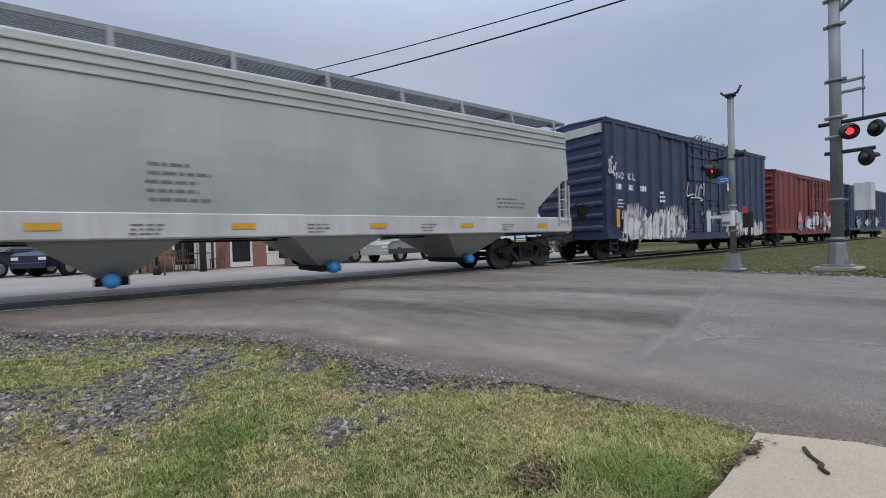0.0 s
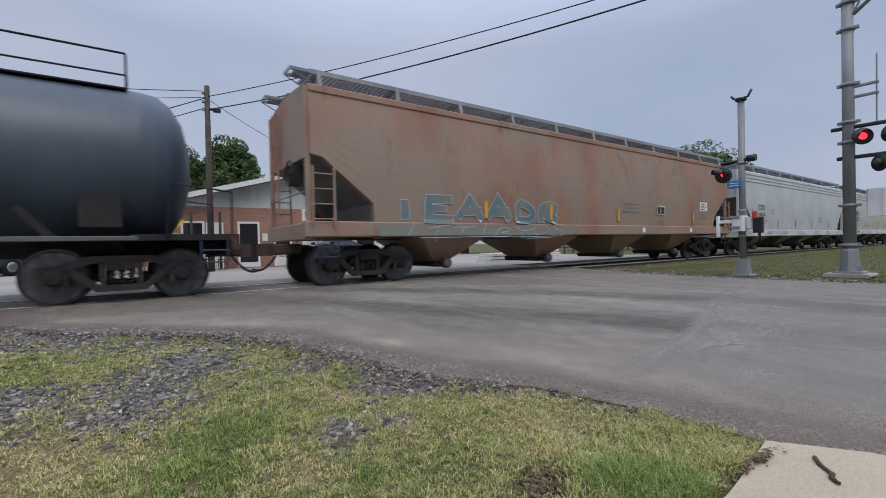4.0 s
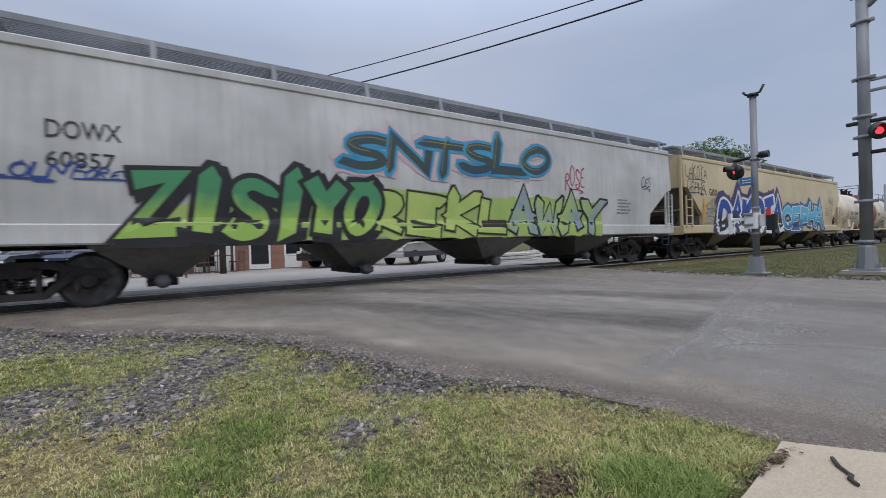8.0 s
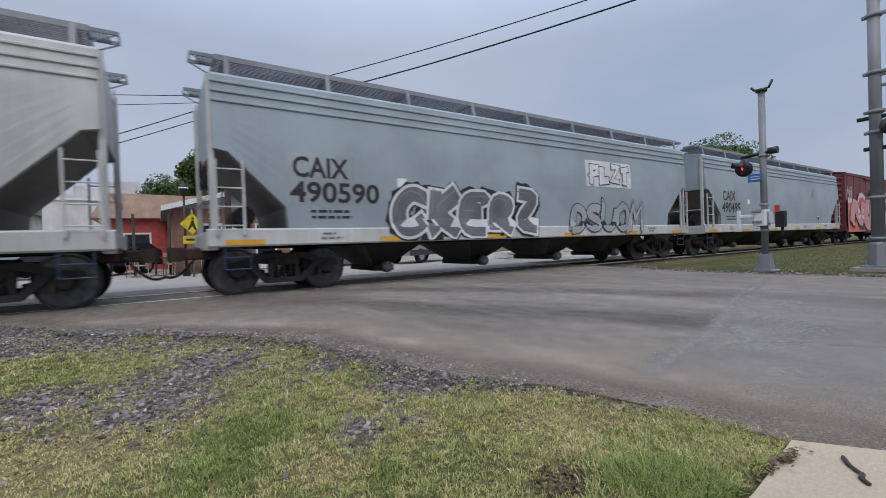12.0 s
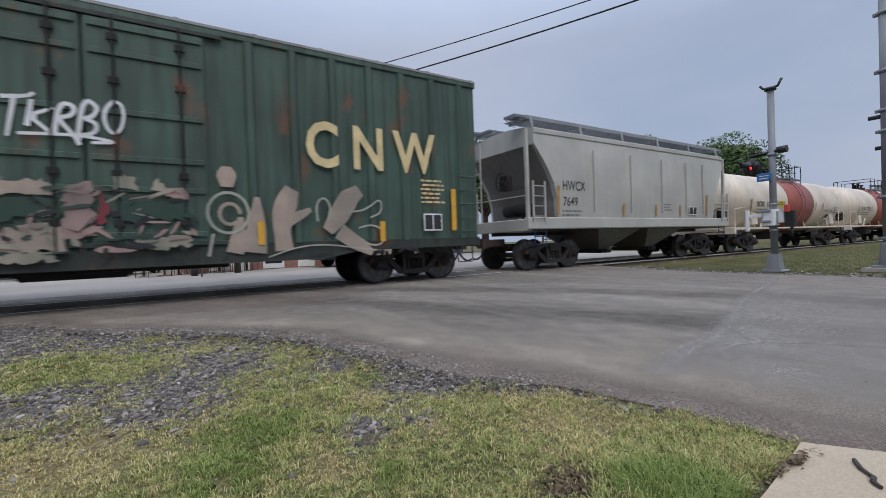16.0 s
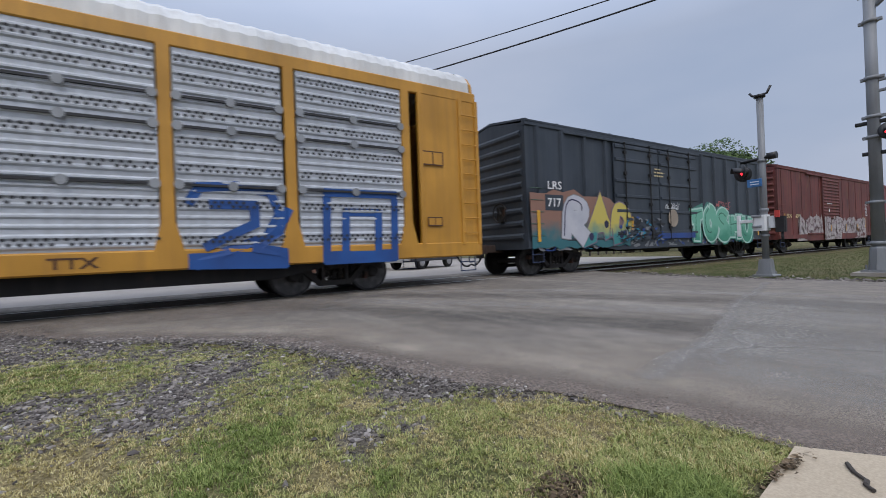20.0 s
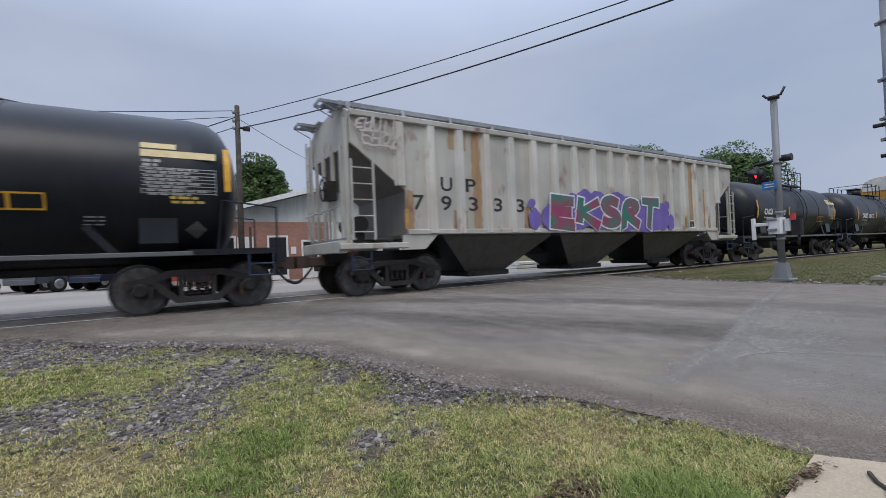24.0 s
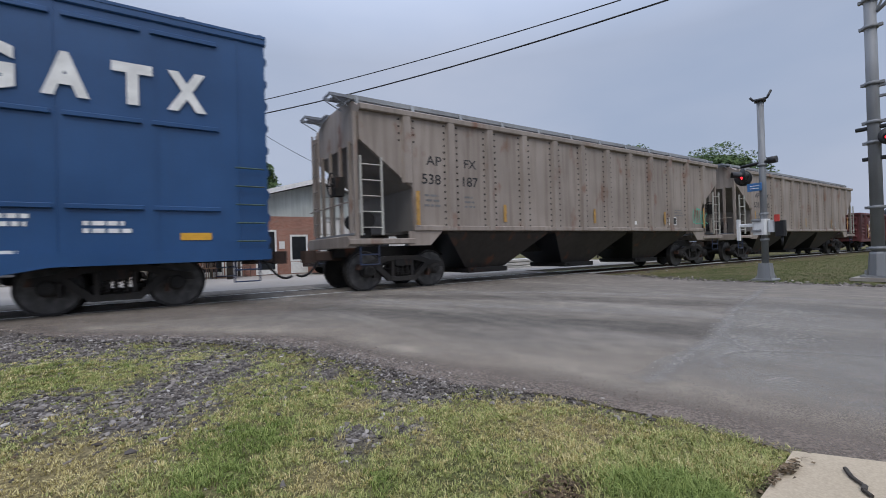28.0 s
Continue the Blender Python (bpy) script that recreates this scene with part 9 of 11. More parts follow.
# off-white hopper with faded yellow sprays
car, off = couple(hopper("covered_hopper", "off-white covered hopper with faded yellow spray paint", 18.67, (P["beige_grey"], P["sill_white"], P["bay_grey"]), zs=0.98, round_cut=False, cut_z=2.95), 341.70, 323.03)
mark(car, "DOWX", -7.37, -6.34, 2.44, 2.78, BLACK_INK, off, 0.035)
mark(car, "21254", -7.37, -6.34, 2.00, 2.33, BLACK_INK, off, 0.035)
bars(car, -7.3, 1.75, 1.2, 2, GREY_INK, off, 0.055, 0.13)
patch(car, -6.9, -6.3, 1.10, 1.28, GREY_INK, sill_off, "sill_plate")
patch(car, -7.65, -7.45, 1.16, 1.24, RED_INK, sill_off, "red_marking")
blobs(car, [(-8.3, 1.15, 0.06, 0.06)], BLACK_INK, sill_off, 0.006, "sill_hole", 2, rough=0.02)
PALE_YELLOW = spray("faded_yellow", (0.42, 0.40, 0.22), (0.38, 0.36, 0.15))
smear(car, off, -1.6, 1.4, 1.5, 2.25, None, [PALE_YELLOW, spray("pale_straw", (0.47, 0.455, 0.36))], 8, 9, 0.006, 0.4)
blobs(car, [(0.0, 1.85, 0.75, 0.36), (2.5, 1.75, 0.5, 0.28), (3.5, 1.7, 0.35, 0.2)], PALE_YELLOW, off, 0.008, "faded_spray", 8, rough=0.3)
smear(car, off, 1.9, 4.1, 1.5, 2.0, None, [PALE_YELLOW, spray("pale_straw", (0.47, 0.455, 0.36))], 9, 6, 0.006, 0.34)
handstyle(car, "XRASLOVE", -4.83, 1.6, 2.3, 0.26, S_GREY, off, 21, 0.03)
stripes(car, off, (-7.9, -4.95, -2.2, 1.8, 4.6, 7.2), 1.45, 1.9, 0.10, OCHRE)
plate(car, 5.9, 1.5, 0.6, 0.35, off)
bars(car, 5.4, 2.4, 1.2, 6, GREY_INK, off, 0.045, 0.10)
for x in (-8.0, -5.6, -3.2, -0.5, 3.0):
    bars(car, x, 1.12, 0.8, 2, GREY_INK, sill_off, 0.04, 0.09)

# light grey hopper
car, off = couple(hopper("covered_hopper", "clean light grey covered hopper with yellow stripes", 18.04, (P["ccb_white"], P["sill_white"], P["bay_grey"]), zs=0.95, cut_z=2.9), 321.81, 303.77)
mark(car, "CCBX", -6.84, -5.90, 2.31, 2.58, BLACK_INK, off, 0.012)
mark(car, "59424", -6.84, -5.90, 1.94, 2.17, BLACK_INK, off, 0.012)
bars(car, -6.8, 1.72, 1.4, 2, GREY_INK, off, 0.05, 0.13)
stripes(car, off, (-7.5,), 1.45, 2.35, 0.12)
stripes(car, off, (-4.0, -1.2, 1.8, 5.2), 1.42, 1.85, 0.12)
patch(car, -4.9, -4.62, 2.15, 2.4, GREY_INK, off, "stencil_frame")
patch(car, -4.87, -4.65, 2.18, 2.37, P["ccb_white"], off, "stencil_block", 0.009)
bars(car, 3.1, 2.1, 0.9, 4, GREY_INK, off, 0.045, 0.11)
for x in (-8.2, -5.6, -3.4, -0.4, 2.1, 4.6):
    bars(car, x, 1.15, 0.9, 2, GREY_INK, sill_off, 0.04, 0.09)

# rusty brown hopper
car, off = couple(hopper("covered_hopper", "faded rust-brown covered hopper with teal graffiti at one end", 19.9, (P["brown"], P["brown"], P["brown"]), ribs_top=False, zs=1.08, cut_z=2.8), 302.57, 282.67)
TEAL_WASH = spray("dull_teal", (0.10, 0.175, 0.19), (0.225, 0.20, 0.165))
CYAN_LINE = spray("pale_cyan", (0.42, 0.53, 0.56), (0.34, 0.44, 0.46))
patch(car, -8.3, -1.5, 1.10, 1.35, spray("sill_wash", (0.20, 0.215, 0.185), (0.23, 0.185, 0.145)), sill_off, "graffiti_wash", 0.004)
graffiti(car, "IEAADR", -8.1, 1.4, 6.0, 0.72, TEAL_WASH, CYAN_LINE, off, 31, lean=0.0, edge=0.018, spikes=0, over=1.05)
handstyle(car, "ITTIBYDS", -7.8, 1.08, 6.0, 0.30, CYAN_LINE, sill_off, 32, 0.016, 0.012)
plate(car, 3.5, 1.85, 0.55, 0.33, off)
patch(car, 7.02, 7.69, 2.08, 2.45, WHITE_INK, off, "notice_plate")
bars(car, 7.08, 2.33, 0.55, 3, BLACK_INK, off, 0.05, 0.10, lift=0.012)
bars(car, 1.3, 2.15, 1.2, 3, GREY_INK, off, 0.05, 0.14)
bars(car, 7.0, 1.9, 0.8, 2, GREY_INK, off, 0.05, 0.14)
stripes(car, off, (-5.1, -2.5, 1.0, 6.4), 1.55, 2.0, 0.12)
for x in (2.5, 6.1):
    patch(car, x, x + 0.2, 1.16, 1.34, WHITE_INK, sill_off, "sill_mark")

# slate blue tank car
car, off = couple(tank("tank_car", "slate blue tank car with a long top walkway", 18.6, P["tank_blue"], r=1.46, zc=2.45, frame=STEEL, rail_mat=BLACK, dome="plain", long_rail=True), 281.4, 262.8)
bars(car, -7.3, 2.2, 1.6, 1, GOLD_INK, off, 0.17)
bars(car, -7.3, 1.95, 1.3, 2, GOLD_INK, off, 0.05, 0.13)
stripes(car, off, (-8.0, -4.9, 3.5), 2.1, 2.7, 0.13)
plate(car, 3.0, 1.75, 0.5, 0.25, off, GOLD_INK, GOLD_INK)


def acid_tank(name_no, front, rear, seed, tags=False, move=0.0, notice=1.96):
    car, off = couple(tank("tank_car", "ivory acid tank car with a brick-red band and black valves", front - rear, P["tank_white"], P["tank_band"], r=1.42, zc=2.35, band_x=(-1.78 + move, 1.62 + move)), front, rear)
    m = move * 0.75
    mark(car, "RCRX", -5.12 + m, -4.32 + m, 2.10, 2.34, BLACK_INK, off, 0.012, 0.08)
    mark(car, name_no, -4.12 + m, -3.35 + m, 2.10, 2.34, BLACK_INK, off, 0.012, 0.08)
    bars(car, -5.1 + m, 1.95, 2.1, 2, GREY_INK, off, 0.045, 0.12)
    stripes(car, off, (-5.7 + m,), 1.6, 2.45, 0.10, OCHRE)
    stripes(car, off, (-3.05 + m, 1.95 + m, 3.0 + m), 2.0, 2.42, 0.08, OCHRE)
    patch(car, notice, notice + 0.76, 2.12, 2.40, NOTICE, off, "yellow_notice", label="yellow notice plate")
    bars(car, notice + 0.06, 2.30, 0.65, 2, BLACK_INK, off, 0.045, 0.10, lift=0.013)
    mark(car, "HYDROCHLORIC ACID", 3.31 + m, 4.56 + m, 1.96, 2.07, BLACK_INK, off, 0.004, 0.08)
    plate(car, 3.7 + m, 1.55, 0.38, 0.30, off)
    bars(car, 4.7 + m, 2.2, 0.8, 4, GREY_INK, off, 0.04, 0.10)
    if tags:
        handstyle(car, "SOK", 5.0, 1.7, 0.7, 0.35, S_RED, off, seed, 0.03)
    for side in (-1, 1):
        g = Geo()
        for k in range(6):
            a = -4.9 + k * 1.96
            g.prism([(a, 1.13), (a + 0.08, 1.13), (a - 0.14, 1.42), (a - 0.22, 1.42)], "y", side * 1.3 - 0.02, side * 1.3 + 0.02)
        part("tank_brace", g, P["tank_white"], car, kind="stuff")
    return car


acid_tank("2144", 261.65, 247.4, 3, True)

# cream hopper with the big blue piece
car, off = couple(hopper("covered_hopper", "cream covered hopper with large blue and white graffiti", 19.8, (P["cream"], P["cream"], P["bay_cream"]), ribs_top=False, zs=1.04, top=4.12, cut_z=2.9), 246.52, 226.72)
mark(car, "GISX", -7.78, -7.04, 2.63, 2.91, BLACK_INK, off, 0.010)
mark(car, "1151", -7.73, -7.14, 2.26, 2.51, BLACK_INK, off, 0.010)
bars(car, -7.75, 2.05, 1.0, 2, GREY_INK, off, 0.05, 0.13)
PLUM = spray("plum_navy", (0.055, 0.04, 0.13), (0.035, 0.025, 0.07))
graffiti(car, "DAKOTA", -7.0, 1.06, 7.1, 1.66, fade("blue_over_black", (0.012, 0.013, 0.018), (0.018, 0.06, 0.29), 1.5, 2.5), S_WHITE, off, 41, back=PLUM, lean=0.25, edge=0.05, halo=0.13,
         lift=0.010, spikes=0, over=1.26, fat=0.25, rise=0.1, drop=S_WHITE)
graffiti(car, "CEPHA", 0.2, 1.06, 6.3, 1.5, fade("sky_over_teal", (0.02, 0.13, 0.26), (0.10, 0.42, 0.60), 1.2, 2.4), S_WHITE, off, 42, back=fade("navy_over_blue", (0.01, 0.05, 0.16), (0.02, 0.12, 0.28), 1.2, 2.6), lean=0.2,
         lift=0.012, spikes=1, halo=0.085, edge=0.026, fat=0.22, over=1.28, drop=S_NAVY, rise=0.06)
handstyle(car, "LAKOTA", -9.65, 3.28, 1.8, 0.5, S_NAVY, off, 3, 0.034, step=0.15)
handstyle(car, "CEPHA", -9.6, 2.72, 1.5, 0.42, S_NAVY, off, 5, 0.034, step=0.15)
for k in range(3):
    handstyle(car, ("NESRO", "MAKES", "SEDAT")[k], -8.25, 2.05 - 0.3 * k, 1.15, 0.24, S_GREY, off, 8 + k, 0.035)
handstyle(car, "GERT", 7.6, 2.75, 0.9, 0.35, S_GREY, off, 9, 0.035)
stripes(car, off, (-8.29, 8.1), 1.57, 2.5, 0.12)
bars(car, 6.9, 2.4, 0.9, 5, GREY_INK, off, 0.04, 0.11)
for x in (-6.2, -3.4, -0.4, 2.6):
    stripes(car, off, (x,), 1.55, 1.95, 0.08, OCHRE)

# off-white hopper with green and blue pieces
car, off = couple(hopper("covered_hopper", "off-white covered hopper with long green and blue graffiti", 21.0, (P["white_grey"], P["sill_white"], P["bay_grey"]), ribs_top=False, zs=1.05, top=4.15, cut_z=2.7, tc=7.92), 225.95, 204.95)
mark(car, "DOWX", -7.46, -6.51, 2.70, 2.98, BLACK_INK, off, 0.008)
mark(car, "60857", -7.46, -6.6, 2.25, 2.50, BLACK_INK, off, 0.008)
DARK_BROWN = spray("bark_brown", (0.030, 0.022, 0.014), (0.02, 0.016, 0.012))
ground = ragged([(-6.4, 1.06), (6.1, 1.06), (6.1, 2.05), (4.4, 2.2), (1.8, 2.12), (-2.2, 2.2), (-3.4, 2.05), (-5.6, 1.75), (-6.4, 1.3)], 0.3, 0.05, 16)
part("graffiti_ground", lay(ground, [tuple(range(len(ground)))], off, 0.009, 0.1), spray("flat_lime", (0.36, 0.47, 0.13), (0.30, 0.42, 0.12)), car)
graffiti(car, "ZISIYO", -6.5, 1.06, 4.5, 1.32, fade("lime_over_green", (0.30, 0.47, 0.09), (0.06, 0.25, 0.11), 1.3, 2.3), S_BLACK, off, 51, back=None, lean=0.3, lift=0.013, spikes=4, over=1.30, edge=0.055, fat=0.20, drop=S_BLACK)
graffiti(car, "REKL", -2.3, 1.06, 4.3, 1.16, spray("light_lime", (0.42, 0.52, 0.14), (0.34, 0.47, 0.12)), DARK_BROWN, off, 52, lean=0.15, lift=0.013, spikes=2, edge=0.035, fat=0.27)
graffiti(car, "AWAY", 2.0, 1.06, 4.1, 1.2, spray("blue_grey_spray", (0.22, 0.28, 0.36), (0.34, 0.45, 0.14)), S_BLACK, off, 53, lean=0.1, lift=0.013, spikes=3, edge=0.04, fat=0.25)
graffiti(car, "SNTSLO", -2.7, 2.5, 6.3, 0.95, spray("dark_olive", (0.045, 0.060, 0.045), (0.03, 0.06, 0.08)), S_SKY, off, 54, lean=0.3, lift=0.011, spikes=5, edge=0.06, fat=0.20, rise=0.28, over=1.3,
         back=spray("washed_pink", (0.52, 0.36, 0.38), (0.50, 0.42, 0.42)), halo=0.10, shine=spray("olive_gold", (0.28, 0.25, 0.06)))
handstyle(car, "DELOLN", -8.5, 2.07, 1.3, 0.2, S_BLUE, off, 17, 0.045)
handstyle(car, "FOREVER", -7.15, 2.10, 1.1, 0.16, S_BLUE, off, 20, 0.035)
handstyle(car, "ROSE", 4.3, 2.5, 0.95, 0.55, S_RED, off, 18, 0.04)
handstyle(car, "CES", 8.4, 2.7, 0.6, 0.4, S_NAVY, off, 19)
stripes(car, off, (-8.4,), 1.5, 2.4, 0.12)
bars(car, 6.9, 2.2, 0.9, 5, GREY_INK, off, 0.045, 0.11)

# light blue coil car
car, off = couple(coil_car("coil_car", "light blue covered coil car with a smooth hood", 11.7, P["coil_blue"]), 203.89, 192.2)
mark(car, "UP", -4.09, -3.68, 1.17, 1.40, BLACK_INK, off, 0.04, 0)
mark(car, "213113", -3.44, -2.46, 1.16, 1.39, BLACK_INK, off, 0.035, 0)
mark(car, "BUILDING AMERICA", 1.11, 3.21, 2.63, 2.76, BLACK_INK, off, 0.006, 0)
shield(car, 0.52, 2.39, 0.76, off)
reflectors(car, off, (-4.5, -1.9, 0.3, 2.6, 4.4), 1.08, 0.55, 0.09)
bars(car, -1.2, 1.35, 0.8, 2, GREY_INK, off, 0.04, 0.1)
patch(car, 0.4, 0.8, 1.64, 1.68, RED_INK, off, "red_marking")

# red boxcar with the pink piece
car, off = couple(boxcar("boxcar", "dark red boxcar covered with pink graffiti", 15.83, P["box_maroon"], top=4.45, posts=12, door="corrugated", door_x=(-1.52, 1.05), panels=True), 190.93, 175.1)
top_edge = [(7.86, 2.52), (7.6, 2.54), (7.33, 2.50), (7.16, 2.44), (7.02, 2.32), (6.85, 2.22), (6.68, 2.16), (6.4, 2.24), (6.1, 2.5), (5.6, 2.55), (5.0, 2.35), (4.4, 2.45), (3.6, 1.9), (1.2, 2.0), (-1.8, 2.1), (-3.6, 2.6), (-4.15, 2.85), (-4.8, 3.05), (-5.3, 2.95),
            (-5.65, 2.55), (-5.95, 2.22), (-6.5, 2.35), (-7.1, 2.55), (-7.72, 2.6)]
ground = [(-7.72, 0.72), (7.86, 0.72)] + top_edge
white = [(-7.72, 0.72), (7.86, 0.72)] + [(q[0], q[1] + (0.28 if q[0] < 6 else 0.44 + 0.08 * (q[0] > 7))) for q in top_edge]
part("graffiti_wave", lay(white, [tuple(range(len(white)))], flat_off(1.60), 0.004), spray("dirty_white", (0.60, 0.56, 0.53), (0.50, 0.47, 0.44)), car)
part("graffiti_ground", lay(ground, [tuple(range(len(ground)))], flat_off(1.61), 0.002), S_SALMON, car)
door_off = flat_off(1.61)
part("graffiti_ground", lay([(-1.5, 1.1), (1.03, 1.1), (1.03, 2.85), (-1.5, 2.95)], [(0, 1, 2, 3)], door_off, 0.006), S_SALMON, car)
WINE = spray("wine_black", (0.06, 0.014, 0.026), (0.035, 0.012, 0.02))
ROSE = spray("pale_rose", (0.52, 0.25, 0.28), (0.46, 0.20, 0.25))


graffiti(car, "NO", -7.2, 0.72, 5.4, 2.5, S_PINK, WINE, flat_off(1.62), 61, rounded=True, fat=0.36, edge=0.014, drop=WINE, lean=0.25, over=1.25, lift=0.012, spikes=1, shine=ROSE)
graffiti(car, "ESZ", -3.1, 0.72, 5.0, 2.9, ROSE, WINE, flat_off(1.62), 64, rounded=True, fat=0.22, edge=0.014, drop=WINE, lean=0.25, over=1.3, lift=0.022, spikes=2)
graffiti(car, "LAD", 1.7, 0.72, 4.6, 2.0, S_PINK, WINE, flat_off(1.62), 66, rounded=True, fat=0.24, edge=0.016, drop=WINE, lean=0.2, over=1.25, lift=0.022, spikes=1)
for x, z in ((-6.2, 1.75), (-4.1, 1.55), (-2.7, 1.85), (0.3, 1.35), (4.6, 1.5)):
    pts = [(x + (0.26 if k % 2 else 0.11) * math.cos(k * 0.628 + 0.3), z + (0.26 if k % 2 else 0.11) * math.sin(k * 0.628 + 0.3)) for k in range(10)]
    part("graffiti_star", lay(pts, [tuple(range(10))], flat_off(1.62), 0.05), spray("dim_rose", (0.56, 0.40, 0.40), (0.50, 0.34, 0.34)), car)
mark(car, "BK", -5.98, -5.55, 1.97, 2.22, WHITE_INK, flat_off(1.67), 0.03, 0)
mark(car, "TY", -5.09, -4.65, 1.97, 2.22, WHITE_INK, flat_off(1.67), 0.03, 0)
mark(car, "151", -5.98, -5.5, 1.58, 1.82, WHITE_INK, flat_off(1.67), 0.03, 0)
mark(car, "765", -5.14, -4.62, 1.58, 1.82, WHITE_INK, flat_off(1.67), 0.03, 0)
patch(car, -7.08, -6.58, 1.14, 1.36, YELLOW, flat_off(1.67), "reflector")
handstyle(car, "PSEK", -7.55, 2.95, 1.1, 0.6, S_WHITE, off, 23, 0.05)
graffiti(car, "KFW", 4.3, 3.0, 1.75, 0.55, S_WHITE, S_WHITE, off, 24, lean=0.05, edge=0.03, spikes=0, over=0.95)
reflectors(car, sill_off, (-3.1, -0.6, 2.4, 4.6), 0.62, 0.42, 0.1)
for z in (1.0, 1.48, 1.94, 2.40):
    part("grab_iron", Geo().cbox(7.14, 7.84, -1.665, -1.63, z - 0.018, z + 0.018, 0.006), S_SALMON, car)
patch(car, 6.25, 6.88, 1.36, 1.60, spray("orange_yellow", (0.55, 0.25, 0.03)), flat_off(1.63), "graffiti_shape", 0.02)
plate(car, 6.5, 1.12, 0.4, 0.22, flat_off(1.65))


CLEAN_GREY = paint("fresh_grey_patch", (0.33, 0.375, 0.385), 0.5, 0.2)


def caix(no, front, rear, xe):
    car, off = couple(hopper("covered_hopper", "pale blue-grey covered hopper with large black numbers and a white sill", front - rear, (P["blue_grey"], P["sill_white"], STEEL), n_bays=4, span=11.8, zs=0.95, top=4.12, cut=1.05, cut_z=2.75, tc=(front - rear) / 2 - 1.42), front, rear)
    patch(car, -6.88, -5.4, 2.26, 2.80, CLEAN_GREY, off, "repainted_patch", 0.003)
    patch(car, -6.88, xe + 0.1, 1.76, 2.258, CLEAN_GREY, off, "repainted_patch", 0.003)
    mark(car, "CAIX", -6.72, -5.55, 2.32, 2.72, BLACK_INK, off, 0.022)
    mark(car, no, -6.77, xe, 1.82, 2.22, BLACK_INK, off, 0.022)
    bars(car, -6.4, 1.60, 1.0, 2, BLACK_INK, off, 0.055, 0.12)
    reflectors(car, sill_off, (-7.6, -4.5, -1.5, 1.5, 4.5, 7.4), 0.98, 0.7, 0.1)
    for x in (-6.2, -3.6, -0.6, 2.4, 5.5):
        bars(car, x, 1.15, 0.5, 2, GREY_INK, sill_off, 0.04, 0.09)
    patch(car, -4.4, -4.15, 2.2, 2.4, WHITE_INK, off, "stencil_block")
    return car, off


car, off = caix("490495", 173.89, 157.39, -5.09)
plate(car, 4.4, 1.45, 0.3, 0.25, off)
handstyle(car, "KOZ", 3.6, 2.7, 0.6, 0.5, spray("pale_straw", (0.47, 0.455, 0.36)), off, 31)
smear(car, off, 3.7, 4.8, 2.75, 3.05, None, [spray("pale_straw", (0.47, 0.455, 0.36))], 34, 4, 0.005, 0.2)
car, off = caix("490590", 156.1, 139.62, -4.85)
CHROME = spray("chrome", (0.17, 0.18, 0.19), (0.11, 0.12, 0.13))
graffiti(car, "CKERZ", -4.5, 1.04, 4.6, 1.25, CHROME, S_WHITE, off, 71, back=S_BLACK, lean=0.1, spikes=1, halo=0.062, edge=0.042, over=1.2, rounded=True, fat=0.27, shine=S_GREY)
graffiti(car, "DSUOM", 1.45, 1.04, 3.7, 1.0, spray("pale_grey_fill", (0.40, 0.43, 0.44), (0.30, 0.33, 0.35)), S_BLACK, off, 72, lean=0.15, edge=0.02, spikes=3, fat=0.2, over=1.25)
patch(car, 2.2, 4.55, 2.52, 3.35, S_WHITE, off, "graffiti_ground", 0.006)
graffiti(car, "PLZT", 2.35, 2.58, 2.1, 0.68, S_WHITE, S_BLACK, off, 73, lean=0.05, edge=0.03, spikes=1)
blobs(car, [(-2.8, 1.9, 0.4, 0.25)], S_SKY, off, 0.006, "faded_spray", 18)

# white hopper with the red piece
car, off = couple(hopper("covered_hopper", "off-white covered hopper with red graffiti and black scrawls", 18.1, (P["white_grey"], P["sill_white"], P["bay_grey"]), zs=0.95, cut_z=2.9), 138.31, 120.2)
graffiti(car, "NEMISK", -6.9, 1.02, 7.9, 1.36, fade("red_over_pink", (0.40, 0.06, 0.13), (0.26, 0.02, 0.07), 1.0, 2.2), S_MAROON, off, 81, lean=0.15, spikes=3, edge=0.022, back=S_SKY, halo=0.075, fat=0.27, over=1.2)
handstyle(car, "FAP", 1.85, 1.35, 1.6, 0.75, S_BLACK, off, 32, 0.03)
bars(car, 1.15, 1.7, 0.5, 4, S_GREY, off, 0.03, 0.06)
handstyle(car, "STONE", 1.04, 1.92, 0.67, 0.18, S_BLACK, off, 33, 0.02)
handstyle(car, "STORMS", 5.8, 2.0, 1.9, 0.45, S_BLACK, off, 34, 0.035)
stripes(car, off, (1.6, 4.2, 6.1), 1.35, 1.75, 0.09, OCHRE)
plate(car, 5.3, 1.55, 0.38, 0.22, off)
bars(car, 3.6, 2.3, 0.9, 4, GREY_INK, off, 0.045, 0.11)

acid_tank("2726", 119.0, 104.7, 5)
acid_tank("1233", 103.5, 89.7, 7, move=0.40, notice=-2.51)

# short two-bay hopper
car, off = couple(hopper("covered_hopper", "grey two-bay covered hopper with round end openings", 11.36, (P["beige_grey"], P["beige_grey"], P["bay_grey"]), ribs_top=False, n_bays=2, zs=1.2, top=4.02, cut=0.9, tc=4.21, round_cut=True, depth=0.5), 88.79, 77.43)
mark(car, "HWCX", -4.30, -3.30, 2.34, 2.62, BLACK_INK, off, 0.010)
mark(car, "7649", -4.28, -3.64, 1.88, 2.14, BLACK_INK, off, 0.010)
bars(car, -4.3, 1.70, 1.0, 2, GREY_INK, off, 0.05, 0.12)
stripes(car, off, (-4.5, 3.9), 1.6, 2.45, 0.11, OCHRE)
